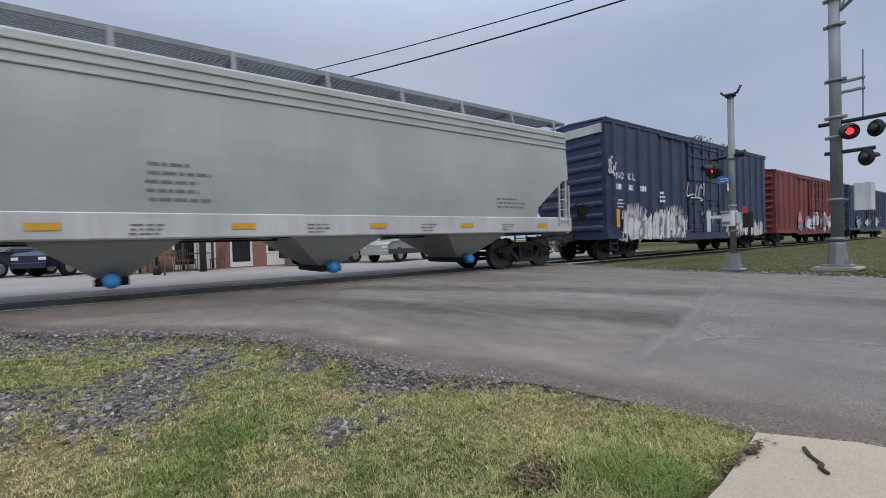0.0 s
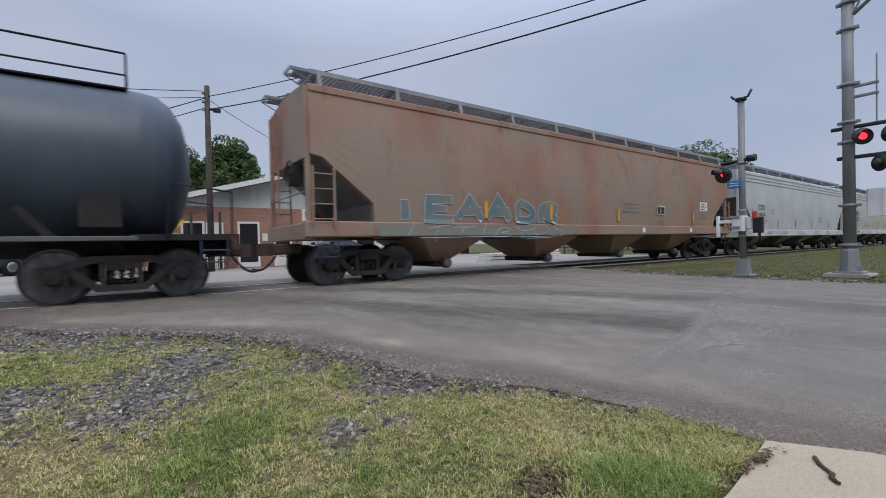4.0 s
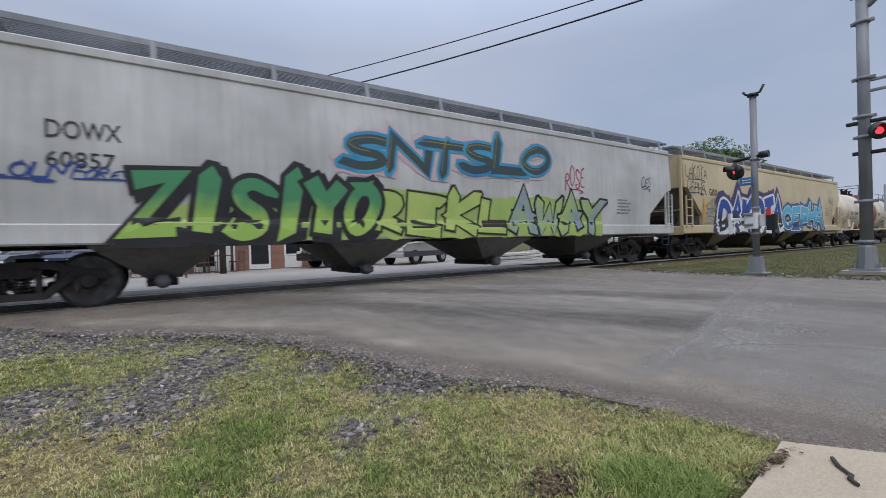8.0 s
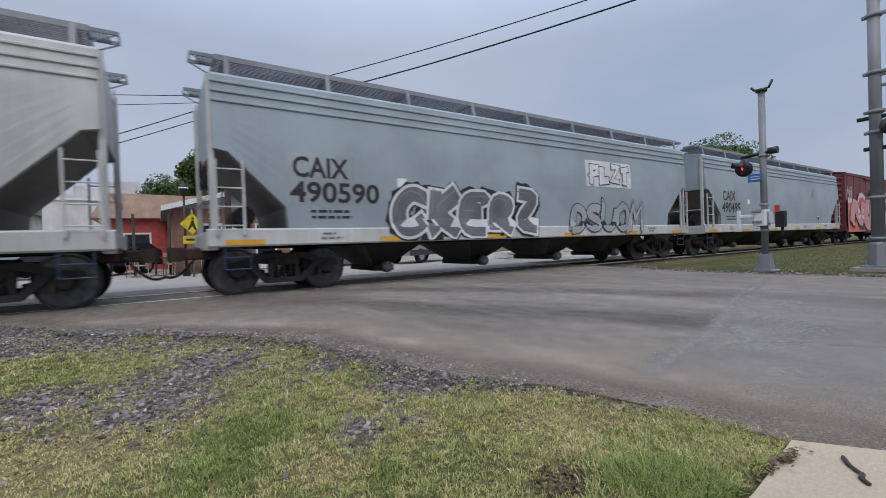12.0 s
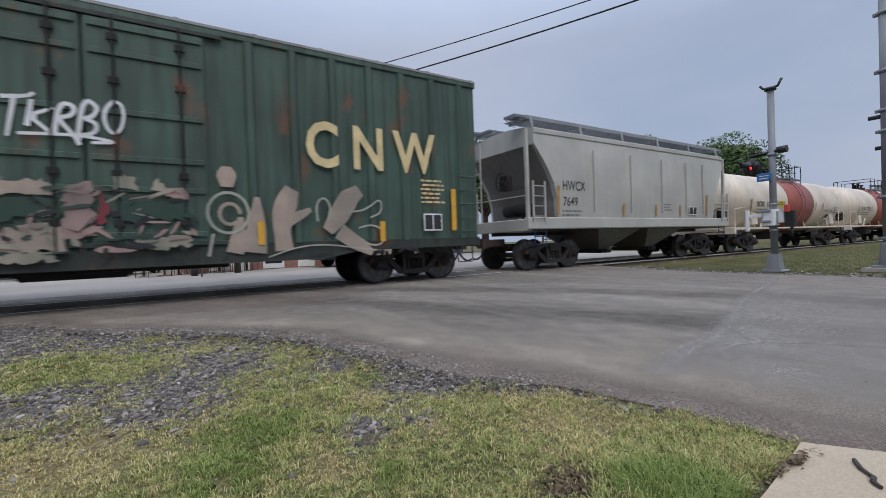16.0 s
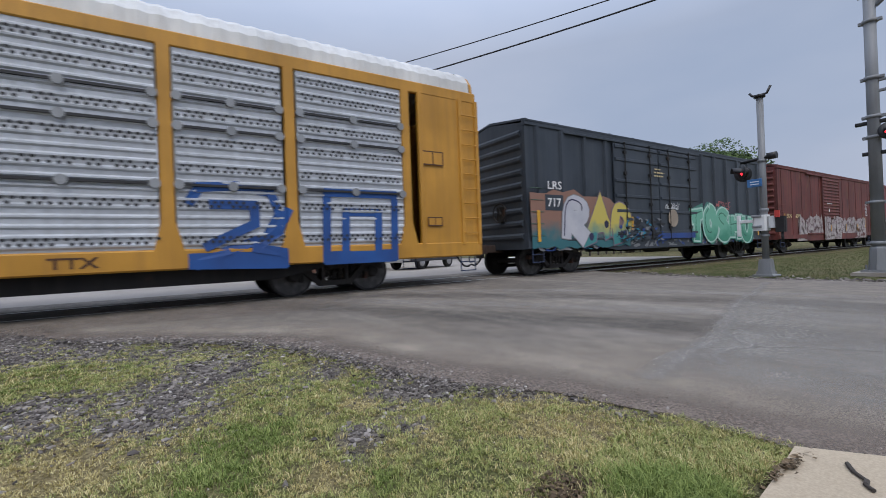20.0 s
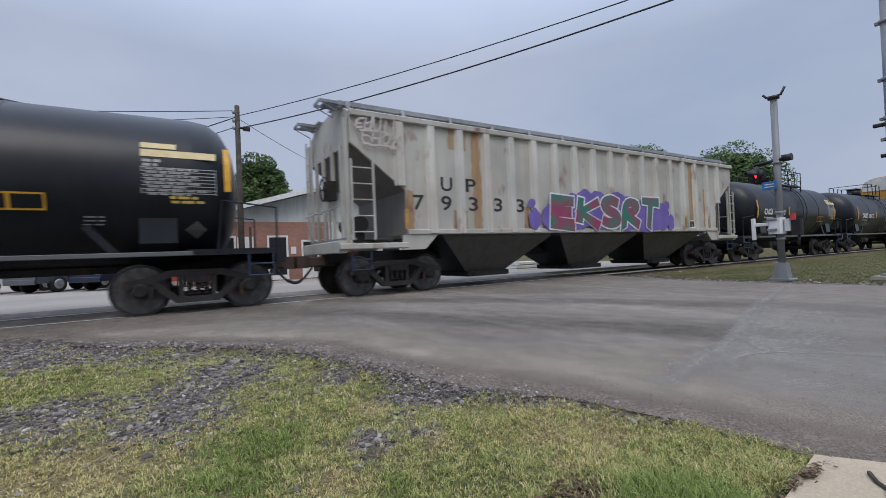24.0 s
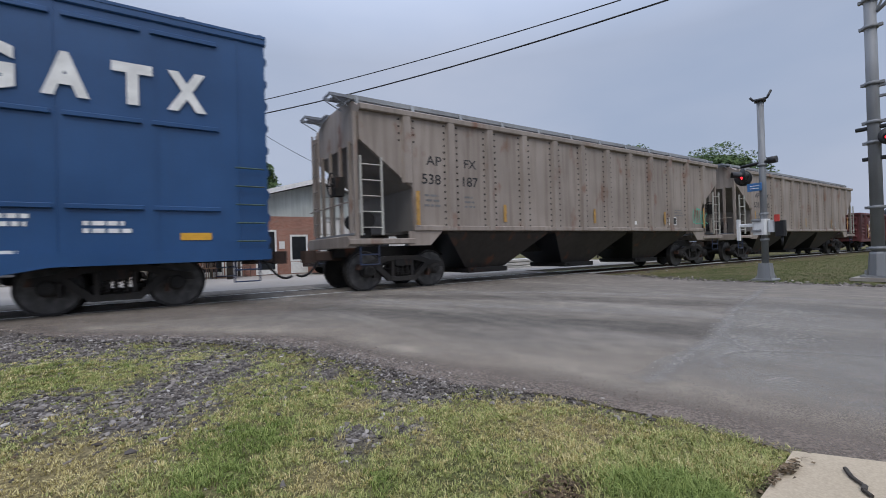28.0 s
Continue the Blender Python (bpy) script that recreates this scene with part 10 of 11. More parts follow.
stripes(car, off, (-1.4, 0.45, 2.0), 1.6, 2.0, 0.10, OCHRE)
plate(car, 2.6, 1.65, 0.55, 0.32, off)
bars(car, 0.9, 2.0, 0.7, 3, GREY_INK, off, 0.04, 0.1)
for x in (-2.9, -1.0, 0.8, 2.4, 3.6):
    g = Geo()
    g.box(x - 0.015, x + 0.015, -1.60, -1.55, 1.7, 3.6)
    part("side_seam", g, P["beige_grey"], car)

# green boxcar
car, off = couple(boxcar("boxcar", "weathered green boxcar with black and white graffiti", 15.41, P["box_green"], sill_mat=P["sooty_green"], zb=0.8, top=4.9, roof=0.3, posts=19, door="plug", door_x=(-1.72, 1.65), roof_mat=P["roof_metal"], ends=8), 75.7, 60.29)
for ch, x in (("C", -6.43), ("N", -5.67), ("W", -4.92)):
    mark(car, ch, x - 0.14, x + 0.14, 2.57, 2.84, CREAM_INK, off, 0.01, 0)
for ch, x0, x1 in (("52", -6.61, -6.12), ("00", -5.8, -5.33), ("09", -4.98, -4.43)):
    mark(car, ch, x0, x1, 2.0, 2.26, CREAM_INK, off, 0.02, 0)
for ch, x0, x1 in (("C", 3.38, 4.07), ("N", 4.35, 5.08), ("W", 5.36, 6.44)):
    mark(car, ch, x0, x1, 2.56, 3.45, CREAM_INK, off, 0.025, 0)
blobs(car, [(-6.2, 1.3, 0.55, 0.55), (-5.3, 1.35, 0.8, 0.6), (-4.2, 1.25, 0.85, 0.55)], S_WHITE, off, 0.008, "graffiti_cloud", 24, rough=0.3)
graffiti(car, "TACK", -6.7, 0.72, 3.3, 1.2, S_BLACK, spray("cream_white", (0.66, 0.66, 0.50), (0.60, 0.60, 0.56)), off, 91, lean=0.05, lift=0.016, spikes=2, fat=0.30, edge=0.05, halo=0.12, over=1.15,
         back=spray("pale_yellow_mist", (0.44, 0.46, 0.27), (0.30, 0.34, 0.22)))
smear(car, off, -3.5, -1.75, 0.9, 2.4, None, [DUSTY, P["box_rust"], S_GREY, DUSTY], 94, 14, 0.008, 0.2)
PEACH = spray("worn_peach", (0.40, 0.31, 0.25), (0.24, 0.21, 0.17))
graffiti(car, "SN", -3.4, 0.74, 2.0, 1.6, PEACH, spray("worn_grey", (0.12, 0.13, 0.11)), off, 96, lean=0.3, lift=0.012, spikes=3, fat=0.2, edge=0.02, over=1.4)
CHALK = spray("chalky_line", (0.40, 0.39, 0.33), (0.26, 0.28, 0.23))
forms = (
    ("graffiti_arrow", PEACH, 0.012, [(1.95, 2.05), (1.95, 2.15), (1.95, 2.42)], [0.20, 0.36, 0.01]),
    ("graffiti_ring", CHALK, 0.016, [(1.96 + 0.34 * math.cos(k * 0.3491), 1.58 + 0.37 * math.sin(k * 0.3491)) for k in range(19)], [0.05] * 19),
    ("graffiti_ring", PEACH, 0.014, [(1.98 + 0.17 * math.cos(k * 0.4189), 1.56 + 0.19 * math.sin(k * 0.4189)) for k in range(14)], [0.06] * 14),
    ("graffiti_fill", PEACH, 0.012, [(2.04, 0.84), (2.12, 1.20), (2.16, 1.50)], [0.30, 0.24, 0.05]),
    ("graffiti_fill", PEACH, 0.013, [(2.36, 0.84), (2.42, 1.25), (2.44, 1.60), (2.45, 1.88)], [0.46, 0.38, 0.24, 0.04]),
    ("graffiti_fill", PEACH, 0.014, [(2.92, 0.86), (2.88, 1.25), (2.92, 1.60), (3.04, 1.95), (3.10, 2.06)], [0.34, 0.30, 0.40, 0.42, 0.22]),
    ("graffiti_fill", PEACH, 0.015, [(2.90, 1.28), (3.15, 1.50), (3.45, 1.66)], [0.10, 0.20, 0.06]),
    ("graffiti_line", CHALK, 0.018, curve([(3.58, 1.42), (3.55, 1.78), (3.72, 1.93), (3.86, 1.75), (3.80, 1.45)]), [0.04] * 17),
    ("graffiti_fill", PEACH, 0.013, [(3.78, 1.22), (4.05, 1.58), (4.25, 1.90), (4.50, 2.08)], [0.24, 0.42, 0.44, 0.20]),
    ("graffiti_fill", PEACH, 0.014, [(4.02, 1.22), (4.30, 1.02), (4.75, 0.74)], [0.34, 0.30, 0.10]),
    ("graffiti_line", CHALK, 0.018, curve([(4.25, 1.62), (4.62, 1.66), (4.98, 1.95), (5.00, 1.62), (4.72, 1.50)]), [0.035] * 17),
    ("graffiti_line", CHALK, 0.019, curve([(4.45, 1.28), (4.75, 1.36), (5.06, 1.22), (5.00, 0.92), (4.70, 0.90), (4.50, 1.05)]), [0.035] * 22),
    ("graffiti_line", CHALK, 0.020, curve([(2.62, 0.74), (3.15, 0.92), (3.70, 0.96), (4.40, 0.86), (4.85, 0.80)]), [0.03] * 17),
    ("graffiti_line", CHALK, 0.020, curve([(1.62, 0.80), (1.66, 1.00), (1.70, 1.20)]), [0.05] * 9),
)
for name, ink, lift, line, widths in forms:
    v2, f2 = [], []
    line = paced(line, 0.08)
    ribbon(line, [widths[min(len(widths) - 1, int(k * len(widths) / len(line)))] if len(widths) > 12 else
                  widths[int(k * (len(widths) - 1) / len(line))] * (1 - (k * (len(widths) - 1) / len(line)) % 1) + widths[min(len(widths) - 1, int(k * (len(widths) - 1) / len(line)) + 1)] * ((k * (len(widths) - 1) / len(line)) % 1)
                  for k in range(len(line))], 0.0, v2, f2)
    part(name, lay(v2, f2, off, lift), ink, car)
handstyle(car, "SON", -7.55, 3.2, 0.8, 0.45, S_MINT, off, 41, 0.045)
handstyle(car, "ORE", -7.55, 2.65, 0.75, 0.45, S_MINT, off, 42, 0.045)
handstyle(car, "ERT", -7.55, 2.1, 0.8, 0.45, S_MINT, off, 43, 0.045)
handstyle(car, "TKRBO", -1.0, 2.78, 1.5, 0.45, S_WHITE, flat_off(1.62), 44, 0.06)
door_face = flat_off(1.63)
PINKISH = spray("dusty_pink", (0.34, 0.225, 0.205), (0.20, 0.15, 0.135))
BOTTLE = spray("dull_bottle_green", (0.018, 0.048, 0.034), (0.028, 0.05, 0.038))
for k, (x0, x1, z0, z1, ink) in enumerate(((-1.66, -0.30, 0.95, 1.38, PEACH), (-1.60, -0.36, 1.44, 1.80, BOTTLE), (-1.62, -0.40, 1.82, 2.04, PEACH), (-0.36, 0.05, 1.16, 2.02, PINKISH),
                                           (0.10, 0.22, 1.35, 2.05, S_MAROON), (0.26, 1.36, 1.42, 1.76, BOTTLE), (0.26, 0.62, 1.92, 2.16, DUSTY), (0.84, 0.98, 1.92, 2.20, DUSTY),
                                           (0.98, 1.30, 1.80, 2.05, PINKISH), (0.15, 1.30, 1.10, 1.22, BOTTLE), (0.70, 1.38, 0.98, 1.16, DUSTY), (-1.5, -0.4, 0.80, 0.98, DUSTY))):
    p = ragged([(x0, z0), (x1, z0 + 0.02), (x1 - 0.04, z1), (x0 + 0.05, z1 - 0.03), (x0, z0)], 0.07, 0.05, 60 + k)[:-1]
    part("graffiti_shape", lay(p, [tuple(range(len(p)))], door_face, 0.004 + 0.0012 * k), ink, car)
smear(car, door_face, -1.6, 1.5, 0.92, 2.05, None, [BOTTLE, DUSTY, PINKISH, S_BLACK], 93, 20, 0.022, 0.15)
smear(car, sill_off, -3.0, 6.0, 0.68, 0.90, None, [DUSTY, S_BLACK], 95, 26, 0.006, 0.18)
blobs(car, [(-5.55, 3.35, 0.26, 0.2)], WHITE_INK, off, 0.008, "round_emblem", 3, rough=0.02)
patch(car, -5.78, -5.32, 3.33, 3.37, P["box_green"], off, "emblem_bar", 0.012)
stripes(car, off, (-7.25, 6.9), 1.2, 2.2, 0.13)
stripes(car, off, (2.5, 5.0), 0.98, 1.42, 0.12)
plate(car, 6.05, 1.2, 0.5, 0.4, off)
bars(car, 6.0, 2.35, 0.7, 6, CREAM_INK, off, 0.045, 0.1)
reflectors(car, sill_off, (-6.9, 6.9, -0.9), 0.86, 0.6)

# red boxcar with the wide letters
car, off = couple(boxcar("boxcar", "red boxcar with white lettering and blue graffiti", 15.68, P["box_red"], top=4.38, posts=12, door="corrugated", door_x=(-1.54, 1.44), panels=True), 58.6, 42.92)
for ch, x in (("G", 3.56), ("A", 4.44), ("T", 5.33), ("X", 6.22)):
    mark(car, ch, x - 0.25, x + 0.27, 3.05, 3.60, WHITE_INK, off, 0.06, 0)
mark(car, "LRS", -6.85, -6.38, 2.14, 2.36, WHITE_INK, off, 0.0, 0)
pts = [(1.5, 0.72), (5.5, 0.72), (5.5, 2.3), (5.2, 2.42), (4.6, 2.25), (3.9, 2.4), (3.4, 2.42), (2.8, 2.3), (2.3, 2.44), (1.8, 2.35), (1.5, 2.42)]
part("graffiti_outline", lay([(q[0] + (0.06 if q[0] > 3 else -0.06), q[1] + (0.06 if q[1] > 1 else -0.05)) for q in pts], [tuple(range(len(pts)))], off, 0.006), S_WHITE, car)
part("graffiti_ground", lay(pts, [tuple(range(len(pts)))], off, 0.009), spray("turquoise", (0.03, 0.24, 0.36), (0.02, 0.17, 0.27)), car)
graffiti(car, "ASPREX", 1.6, 0.70, 3.85, 1.55, S_SKY, S_BLACK, off, 101, lean=0.0, edge=0.025, lift=0.012, spikes=0, over=1.16, fat=0.20, dots=spray("pale_turquoise", (0.20, 0.50, 0.62), (0.09, 0.36, 0.50)))
handstyle(car, "NOX", 5.65, 2.0, 0.6, 0.25, S_WHITE, off, 51, 0.025)
handstyle(car, "SEE", 5.65, 1.2, 0.6, 0.3, S_WHITE, off, 52, 0.025)
handstyle(car, "ROB", 5.65, 0.8, 0.6, 0.3, S_WHITE, off, 53, 0.025)
plate(car, 5.65, 1.58, 0.4, 0.3, off)
bars(car, 6.45, 2.0, 0.5, 8, WHITE_INK, off, 0.05, 0.11)
SMOKE = spray("black_smoke", (0.030, 0.018, 0.018), (0.07, 0.025, 0.025))
graffiti(car, "CBIRTH", -6.8, 0.68, 4.1, 1.42, S_BLACK, spray("off_white", (0.55, 0.56, 0.57)), off, 102, back=SMOKE, lean=0.02, edge=0.022, spikes=2, halo=0.05, fat=0.27, over=1.24, dots=S_SKY)
bars(car, -2.25, 2.5, 0.4, 3, WHITE_INK, off, 0.09, 0.16)
bars(car, -2.25, 1.9, 0.45, 6, WHITE_INK, off, 0.05, 0.11)
for k, ch in enumerate("XATAX"):
    mark(car, ch, 1.18, 1.36, 1.72 - 0.24 * k, 1.9 - 0.24 * k, WHITE_INK, flat_off(1.62), 0.0, 0)
for z in (2.62, 1.05):
    patch(car, -1.1, -0.3, z, z + 0.05, WHITE_INK, flat_off(1.62), "worn_mark")
reflectors(car, sill_off, (-6.6, 6.7, 0.9), 0.80, 0.45)

# brown-red boxcar with white graffiti
car, off = couple(boxcar("boxcar", "rusty brown-red boxcar with white graffiti along the bottom", 15.76, P["box_rust"], zb=0.75, top=4.45, posts=12, door="corrugated", door_x=(-1.7, 1.21), panels=True, ends=11), 41.67, 25.91)
mark(car, "SRN", -6.83, -6.2, 1.85, 2.05, CREAM_INK, off, 0.015, 0)
mark(car, "6580", -5.65, -4.93, 1.85, 2.05, CREAM_INK, off, 0.015, 0)
LILAC = spray("smudged_lilac", (0.42, 0.34, 0.36), (0.30, 0.22, 0.24))
m, n, l, b = shader("worn_white_spray", 0.6)
l.new(ramp(n, l, noise_node(n, l, 3.6, 6, (1.0, 1.0, 1.3)).outputs["Fac"], [(0.34, (0.10, 0.045, 0.045)), (0.42, (0.27, 0.21, 0.22)), (0.52, (0.40, 0.355, 0.345)), (0.62, (0.46, 0.425, 0.41)), (0.72, (0.25, 0.20, 0.225))]).outputs["Color"], b.inputs["Base Color"])
WORN_WHITE = m
DARK_RUST = spray("dark_rust_smudge", (0.075, 0.035, 0.032), (0.05, 0.025, 0.026))
for a, b, dep, word in ((-5.3, -1.7, off, "NHM"), (-1.7, 1.22, flat_off(1.63), "EKE"), (1.22, 6.7, off, "KEVSA")):
    rise = 0.012 if dep is off else 0.006
    smear(car, dep, a, b, 0.62, 2.02, WORN_WHITE, [LILAC, BONE], 111 + int(a), int((b - a) * 4), rise, 0.14, 0.12)
    graffiti(car, word, a + 0.1, 0.66, b - a - 0.2, 1.30, WORN_WHITE, DARK_RUST, dep, 120 + int(a), lean=0.15, edge=0.009, lift=rise + 0.02, spikes=2, fat=0.24, over=1.2, shine=LILAC)
patch(car, -5.6, 6.38, 0.64, 0.94, WORN_WHITE, sill_off, "sprayed_sill")
handstyle(car, "SET", 6.65, 2.55, 0.55, 0.35, S_WHITE, off, 52)
handstyle(car, "ROK", 6.65, 2.15, 0.5, 0.3, S_WHITE, off, 55)
stripes(car, off, (-7.15, 6.5), 1.2, 2.05, 0.10)
stripes(car, flat_off(1.57), (4.6, 2.3), 1.1, 1.55, 0.10)
stripes(car, flat_off(1.65), (-0.8,), 1.1, 1.45, 0.10)
blobs(car, [(-0.9, 2.32, 0.1, 0.1)], WHITE_INK, flat_off(1.64), 0.006, "round_mark", 4, rough=0.02)
patch(car, -1.2, -0.4, 2.7, 2.74, WHITE_INK, flat_off(1.64), "worn_mark")

# dark slate boxcar
car, off = couple(boxcar("boxcar", "dark slate boxcar with green and yellow graffiti", 15.44, P["box_slate"], zb=0.8, top=4.42, posts=15, door="plug", door_x=(-3.76, 1.49), sill_mat=P["box_slate"]), 24.08, 8.64)
mark(car, "LRS", -6.93, -6.32, 2.53, 2.76, WHITE_INK, off, 0.01, 0)
mark(car, "717", -6.95, -6.38, 2.02, 2.26, WHITE_INK, off, 0.02, 0, 0.018)
patch(car, -7.05, -6.28, 1.90, 2.36, P["box_slate"], off, "number_board", 0.012)
graffiti(car, "TOSHU", 0.86, 0.72, 5.4, 1.45, fade("sea_green", (0.05, 0.26, 0.17), (0.15, 0.42, 0.30), 0.8, 1.9), spray("mint_white", (0.45, 0.62, 0.55), (0.36, 0.55, 0.48)), off, 121, lean=0.0, edge=0.035, spikes=0, lift=0.02,
         fat=0.29, over=1.18, shine=S_GREEN, back=fade("dim_mint", (0.04, 0.22, 0.16), (0.06, 0.20, 0.16), 0.8, 2.0), halo=0.055)
PEACHY = fade("teal_under_peach", (0.035, 0.14, 0.16), (0.26, 0.14, 0.10), 0.9, 2.2)
ground = ragged([(-7.65, 0.80), (-3.0, 0.80), (-3.05, 1.7), (-3.7, 2.15), (-4.4, 2.45), (-5.4, 2.35), (-5.8, 2.6), (-6.3, 2.5), (-7.65, 2.4)], 0.3, 0.06, 46)
part("graffiti_ground", lay(ground, [tuple(range(len(ground)))], off, 0.007), PEACHY, car)
graffiti(car, "R", -6.4, 0.80, 1.35, 1.66, spray("chalk_white", (0.52, 0.52, 0.55), (0.42, 0.43, 0.48)), S_GREY, off, 122, lean=0.1, edge=0.012, spikes=0, fat=0.26, rounded=True, shine=S_NAVY, lift=0.016)
graffiti(car, "AD", -5.15, 0.80, 2.2, 1.6, fade("yellow_over_teal", (0.05, 0.24, 0.24), (0.55, 0.45, 0.10), 1.0, 1.9), spray("grey_violet", (0.20, 0.15, 0.20)), off, 125, lean=0.1, edge=0.02, spikes=2, fat=0.27, lift=0.014, over=1.25, dots=S_NAVY)
smear(car, flat_off(1.625), -3.7, -1.0, 0.92, 1.8, None, [S_BLUE, S_TEAL, S_GREY, P["box_slate"], S_BLACK], 123, 16, 0.006, 0.2)
smear(car, sill_off, -7.4, 6.8, 0.72, 0.95, None, [S_TEAL, S_BLUE, S_GREY], 124, 40, 0.006, 0.2)
blobs(car, [(-0.34, 1.73, 0.33, 0.33)], spray("soft_tan", (0.42, 0.34, 0.26)), flat_off(1.60), 0.03, "graffiti_disc", 45, rough=0.02)
patch(car, -1.4, 1.2, 0.98, 1.18, S_BLUE, flat_off(1.60), "graffiti_bar", 0.035)
handstyle(car, "BADBOY", -0.8, 2.1, 0.95, 0.16, S_WHITE, flat_off(1.60), 56, 0.025)
handstyle(car, "MRSVIC", 3.0, 2.2, 1.3, 0.25, S_SALMON, off, 57, 0.03)
bars(car, -1.5, 3.45, 0.7, 3, CREAM_INK, flat_off(1.6), 0.05, 0.12, lift=0.02)
stripes(car, off, (-7.35, 6.9), 1.0, 1.9, 0.12)
stripes(car, flat_off(1.60), (-2.9,), 1.3, 1.75, 0.12)
plate(car, 5.9, 1.25, 0.45, 0.3, off)

# the auto rack
car, off = couple(auto_rack("auto_rack", "long yellow auto rack with perforated silver panels and big graffiti", 27.2), 6.94, -20.27)
rack_sill = flat_off(1.60)
patch(car, -7.98, -5.35, 0.61, 0.87, BLACK_INK, rack_sill, "number_board", 0.045)
mark(car, "TTGX", -7.89, -6.91, 0.66, 0.82, WHITE_INK, rack_sill, 0.02, 0, 0.05)
mark(car, "993362", -6.67, -5.47, 0.66, 0.82, WHITE_INK, rack_sill, 0.02, 0, 0.05)
patch(car, -4.5, -4.05, 0.62, 0.88, BLACK_INK, rack_sill, "number_board", 0.045)
mark(car, "R1", -4.43, -4.13, 0.66, 0.82, WHITE_INK, rack_sill, 0.02, 0, 0.05)
mark(car, "TTX", 5.25, 5.88, 0.80, 0.97, BROWN_INK, rack_sill, 0.02, 0, 0.008)
shield(car, -8.03, 3.55, 0.95, off)
mark(car, "BUILDING AMERICA", -8.82, -7.18, 3.10, 3.22, BROWN_INK, off, 0.0, 0)
RACK_TEAL = fade("teal_over_blue", (0.03, 0.38, 0.46), (0.015, 0.12, 0.25), 1.1, 2.3)
ground = [(-12.3, 0.80), (-8.6, 0.76), (-5.95, 0.85), (-6.0, 1.5), (-6.25, 2.35), (-8.25, 2.62), (-8.45, 2.35), (-9.9, 2.68), (-10.2, 2.45), (-11.75, 2.5), (-12.05, 2.0), (-12.0, 1.4)]
part("graffiti_outline", lay([(q[0] + (0.07 if q[0] > -9 else -0.07), q[1] + (0.06 if q[1] > 1.5 else -0.05)) for q in ground], [tuple(range(len(ground)))], off, 0.008, 0.02), S_BLACK, car)
part("graffiti_ground", lay(ground, [tuple(range(len(ground)))], off, 0.011, 0.02), RACK_TEAL, car)
SLIVERS = (((-10.65, 1.0), (-10.25, 0.95), (-10.05, 1.6), (-10.2, 2.3), (-9.95, 2.62), (-10.45, 2.3), (-10.35, 1.7)), ((-8.95, 1.05), (-8.45, 0.98), (-8.5, 1.6), (-8.2, 2.55), (-8.6, 2.6), (-8.75, 2.0), (-9.2, 1.75), (-8.75, 1.6)),
           ((-11.3, 1.45), (-10.9, 1.3), (-11.15, 1.65)), ((-11.05, 2.1), (-10.8, 2.0), (-10.85, 2.45), (-11.1, 2.4)), ((-7.5, 1.3), (-7.1, 1.15), (-7.0, 1.5)), ((-7.65, 2.05), (-7.2, 2.0), (-7.3, 2.25)))
for pts in SLIVERS:
    mx, mz = sum(p[0] for p in pts) / len(pts), sum(p[1] for p in pts) / len(pts)
    wide = [(mx + (p[0] - mx) * 1.0 + math.copysign(0.05, p[0] - mx), mz + (p[1] - mz) * 1.0 + math.copysign(0.05, p[1] - mz)) for p in pts]
    part("graffiti_outline", lay(wide, [tuple(range(len(pts)))], off, 0.016, 0.02), S_BLACK, car)
    part("graffiti_gap", lay(list(pts), [tuple(range(len(pts)))], off, 0.021, 0.02), S_WHITE, car)
    p = blob(random.Random(int(-mx * 10)), mx, mz, 0.13, 0.18, 12, 0.1)
    part("graffiti_dot", lay(p, [tuple(range(12))], off, 0.026, 0.02), S_RED, car)
for pts in (((-11.55, 0.95), (-11.6, 1.7), (-11.75, 2.45)), ((-11.45, 2.4), (-10.95, 1.75), (-10.75, 0.95)), ((-9.95, 2.5), (-9.85, 1.7), (-10.0, 0.95)), ((-9.85, 1.75), (-9.3, 1.85)), ((-8.2, 2.4), (-7.95, 1.6), (-8.1, 1.0)), ((-6.9, 2.4), (-6.8, 1.6), (-6.6, 0.98)), ((-7.9, 1.72), (-6.85, 1.78))):
    v2, f2 = [], []
    line = curve(list(pts), 2) if len(pts) > 2 else list(pts)
    ribbon(line, [0.05 + 0.06 * (j % 5) / 5 for j in range(len(line))], 0.0, v2, f2)
    part("graffiti_stroke", lay(v2, f2, off, 0.030, 0.02), S_BLACK, car)
blobs(car, [(-5.45, 1.78, 0.46, 0.60)], S_BLACK, off, 0.03, "graffiti_outline", 59, rough=0.02)
blobs(car, [(-5.45, 1.82, 0.42, 0.53)], S_SKY, off, 0.034, "graffiti_head", 56, rough=0.02)
blobs(car, [(-5.28, 1.95, 0.14, 0.14)], S_WHITE, off, 0.038, "graffiti_eye", 57, rough=0.02)
blobs(car, [(-5.27, 1.95, 0.05, 0.05)], S_NAVY, off, 0.042, "graffiti_eye", 57, rough=0.02)
blobs(car, [(-5.45, 1.42, 0.40, 0.15)], S_YELLOW, off, 0.038, "graffiti_mark", 58, rough=0.05)
part("graffiti_arrow", lay([(-13.4, 1.25), (-12.4, 1.05), (-11.7, 0.95), (-11.7, 1.35), (-12.4, 1.55), (-12.5, 1.9), (-13.4, 1.75)], [tuple(range(7))], off, 0.02), S_TEAL, car)
blobs(car, [(-12.9, 1.95, 0.5, 0.25)], S_RED, off, 0.012, "graffiti_cloud", 60)
handstyle(car, "SEIRK", -6.35, 3.0, 1.3, 0.42, S_BLACK, off, 61, 0.05)
handstyle(car, "SEER", -6.3, 2.5, 1.15, 0.35, S_BLACK, off, 62, 0.05)
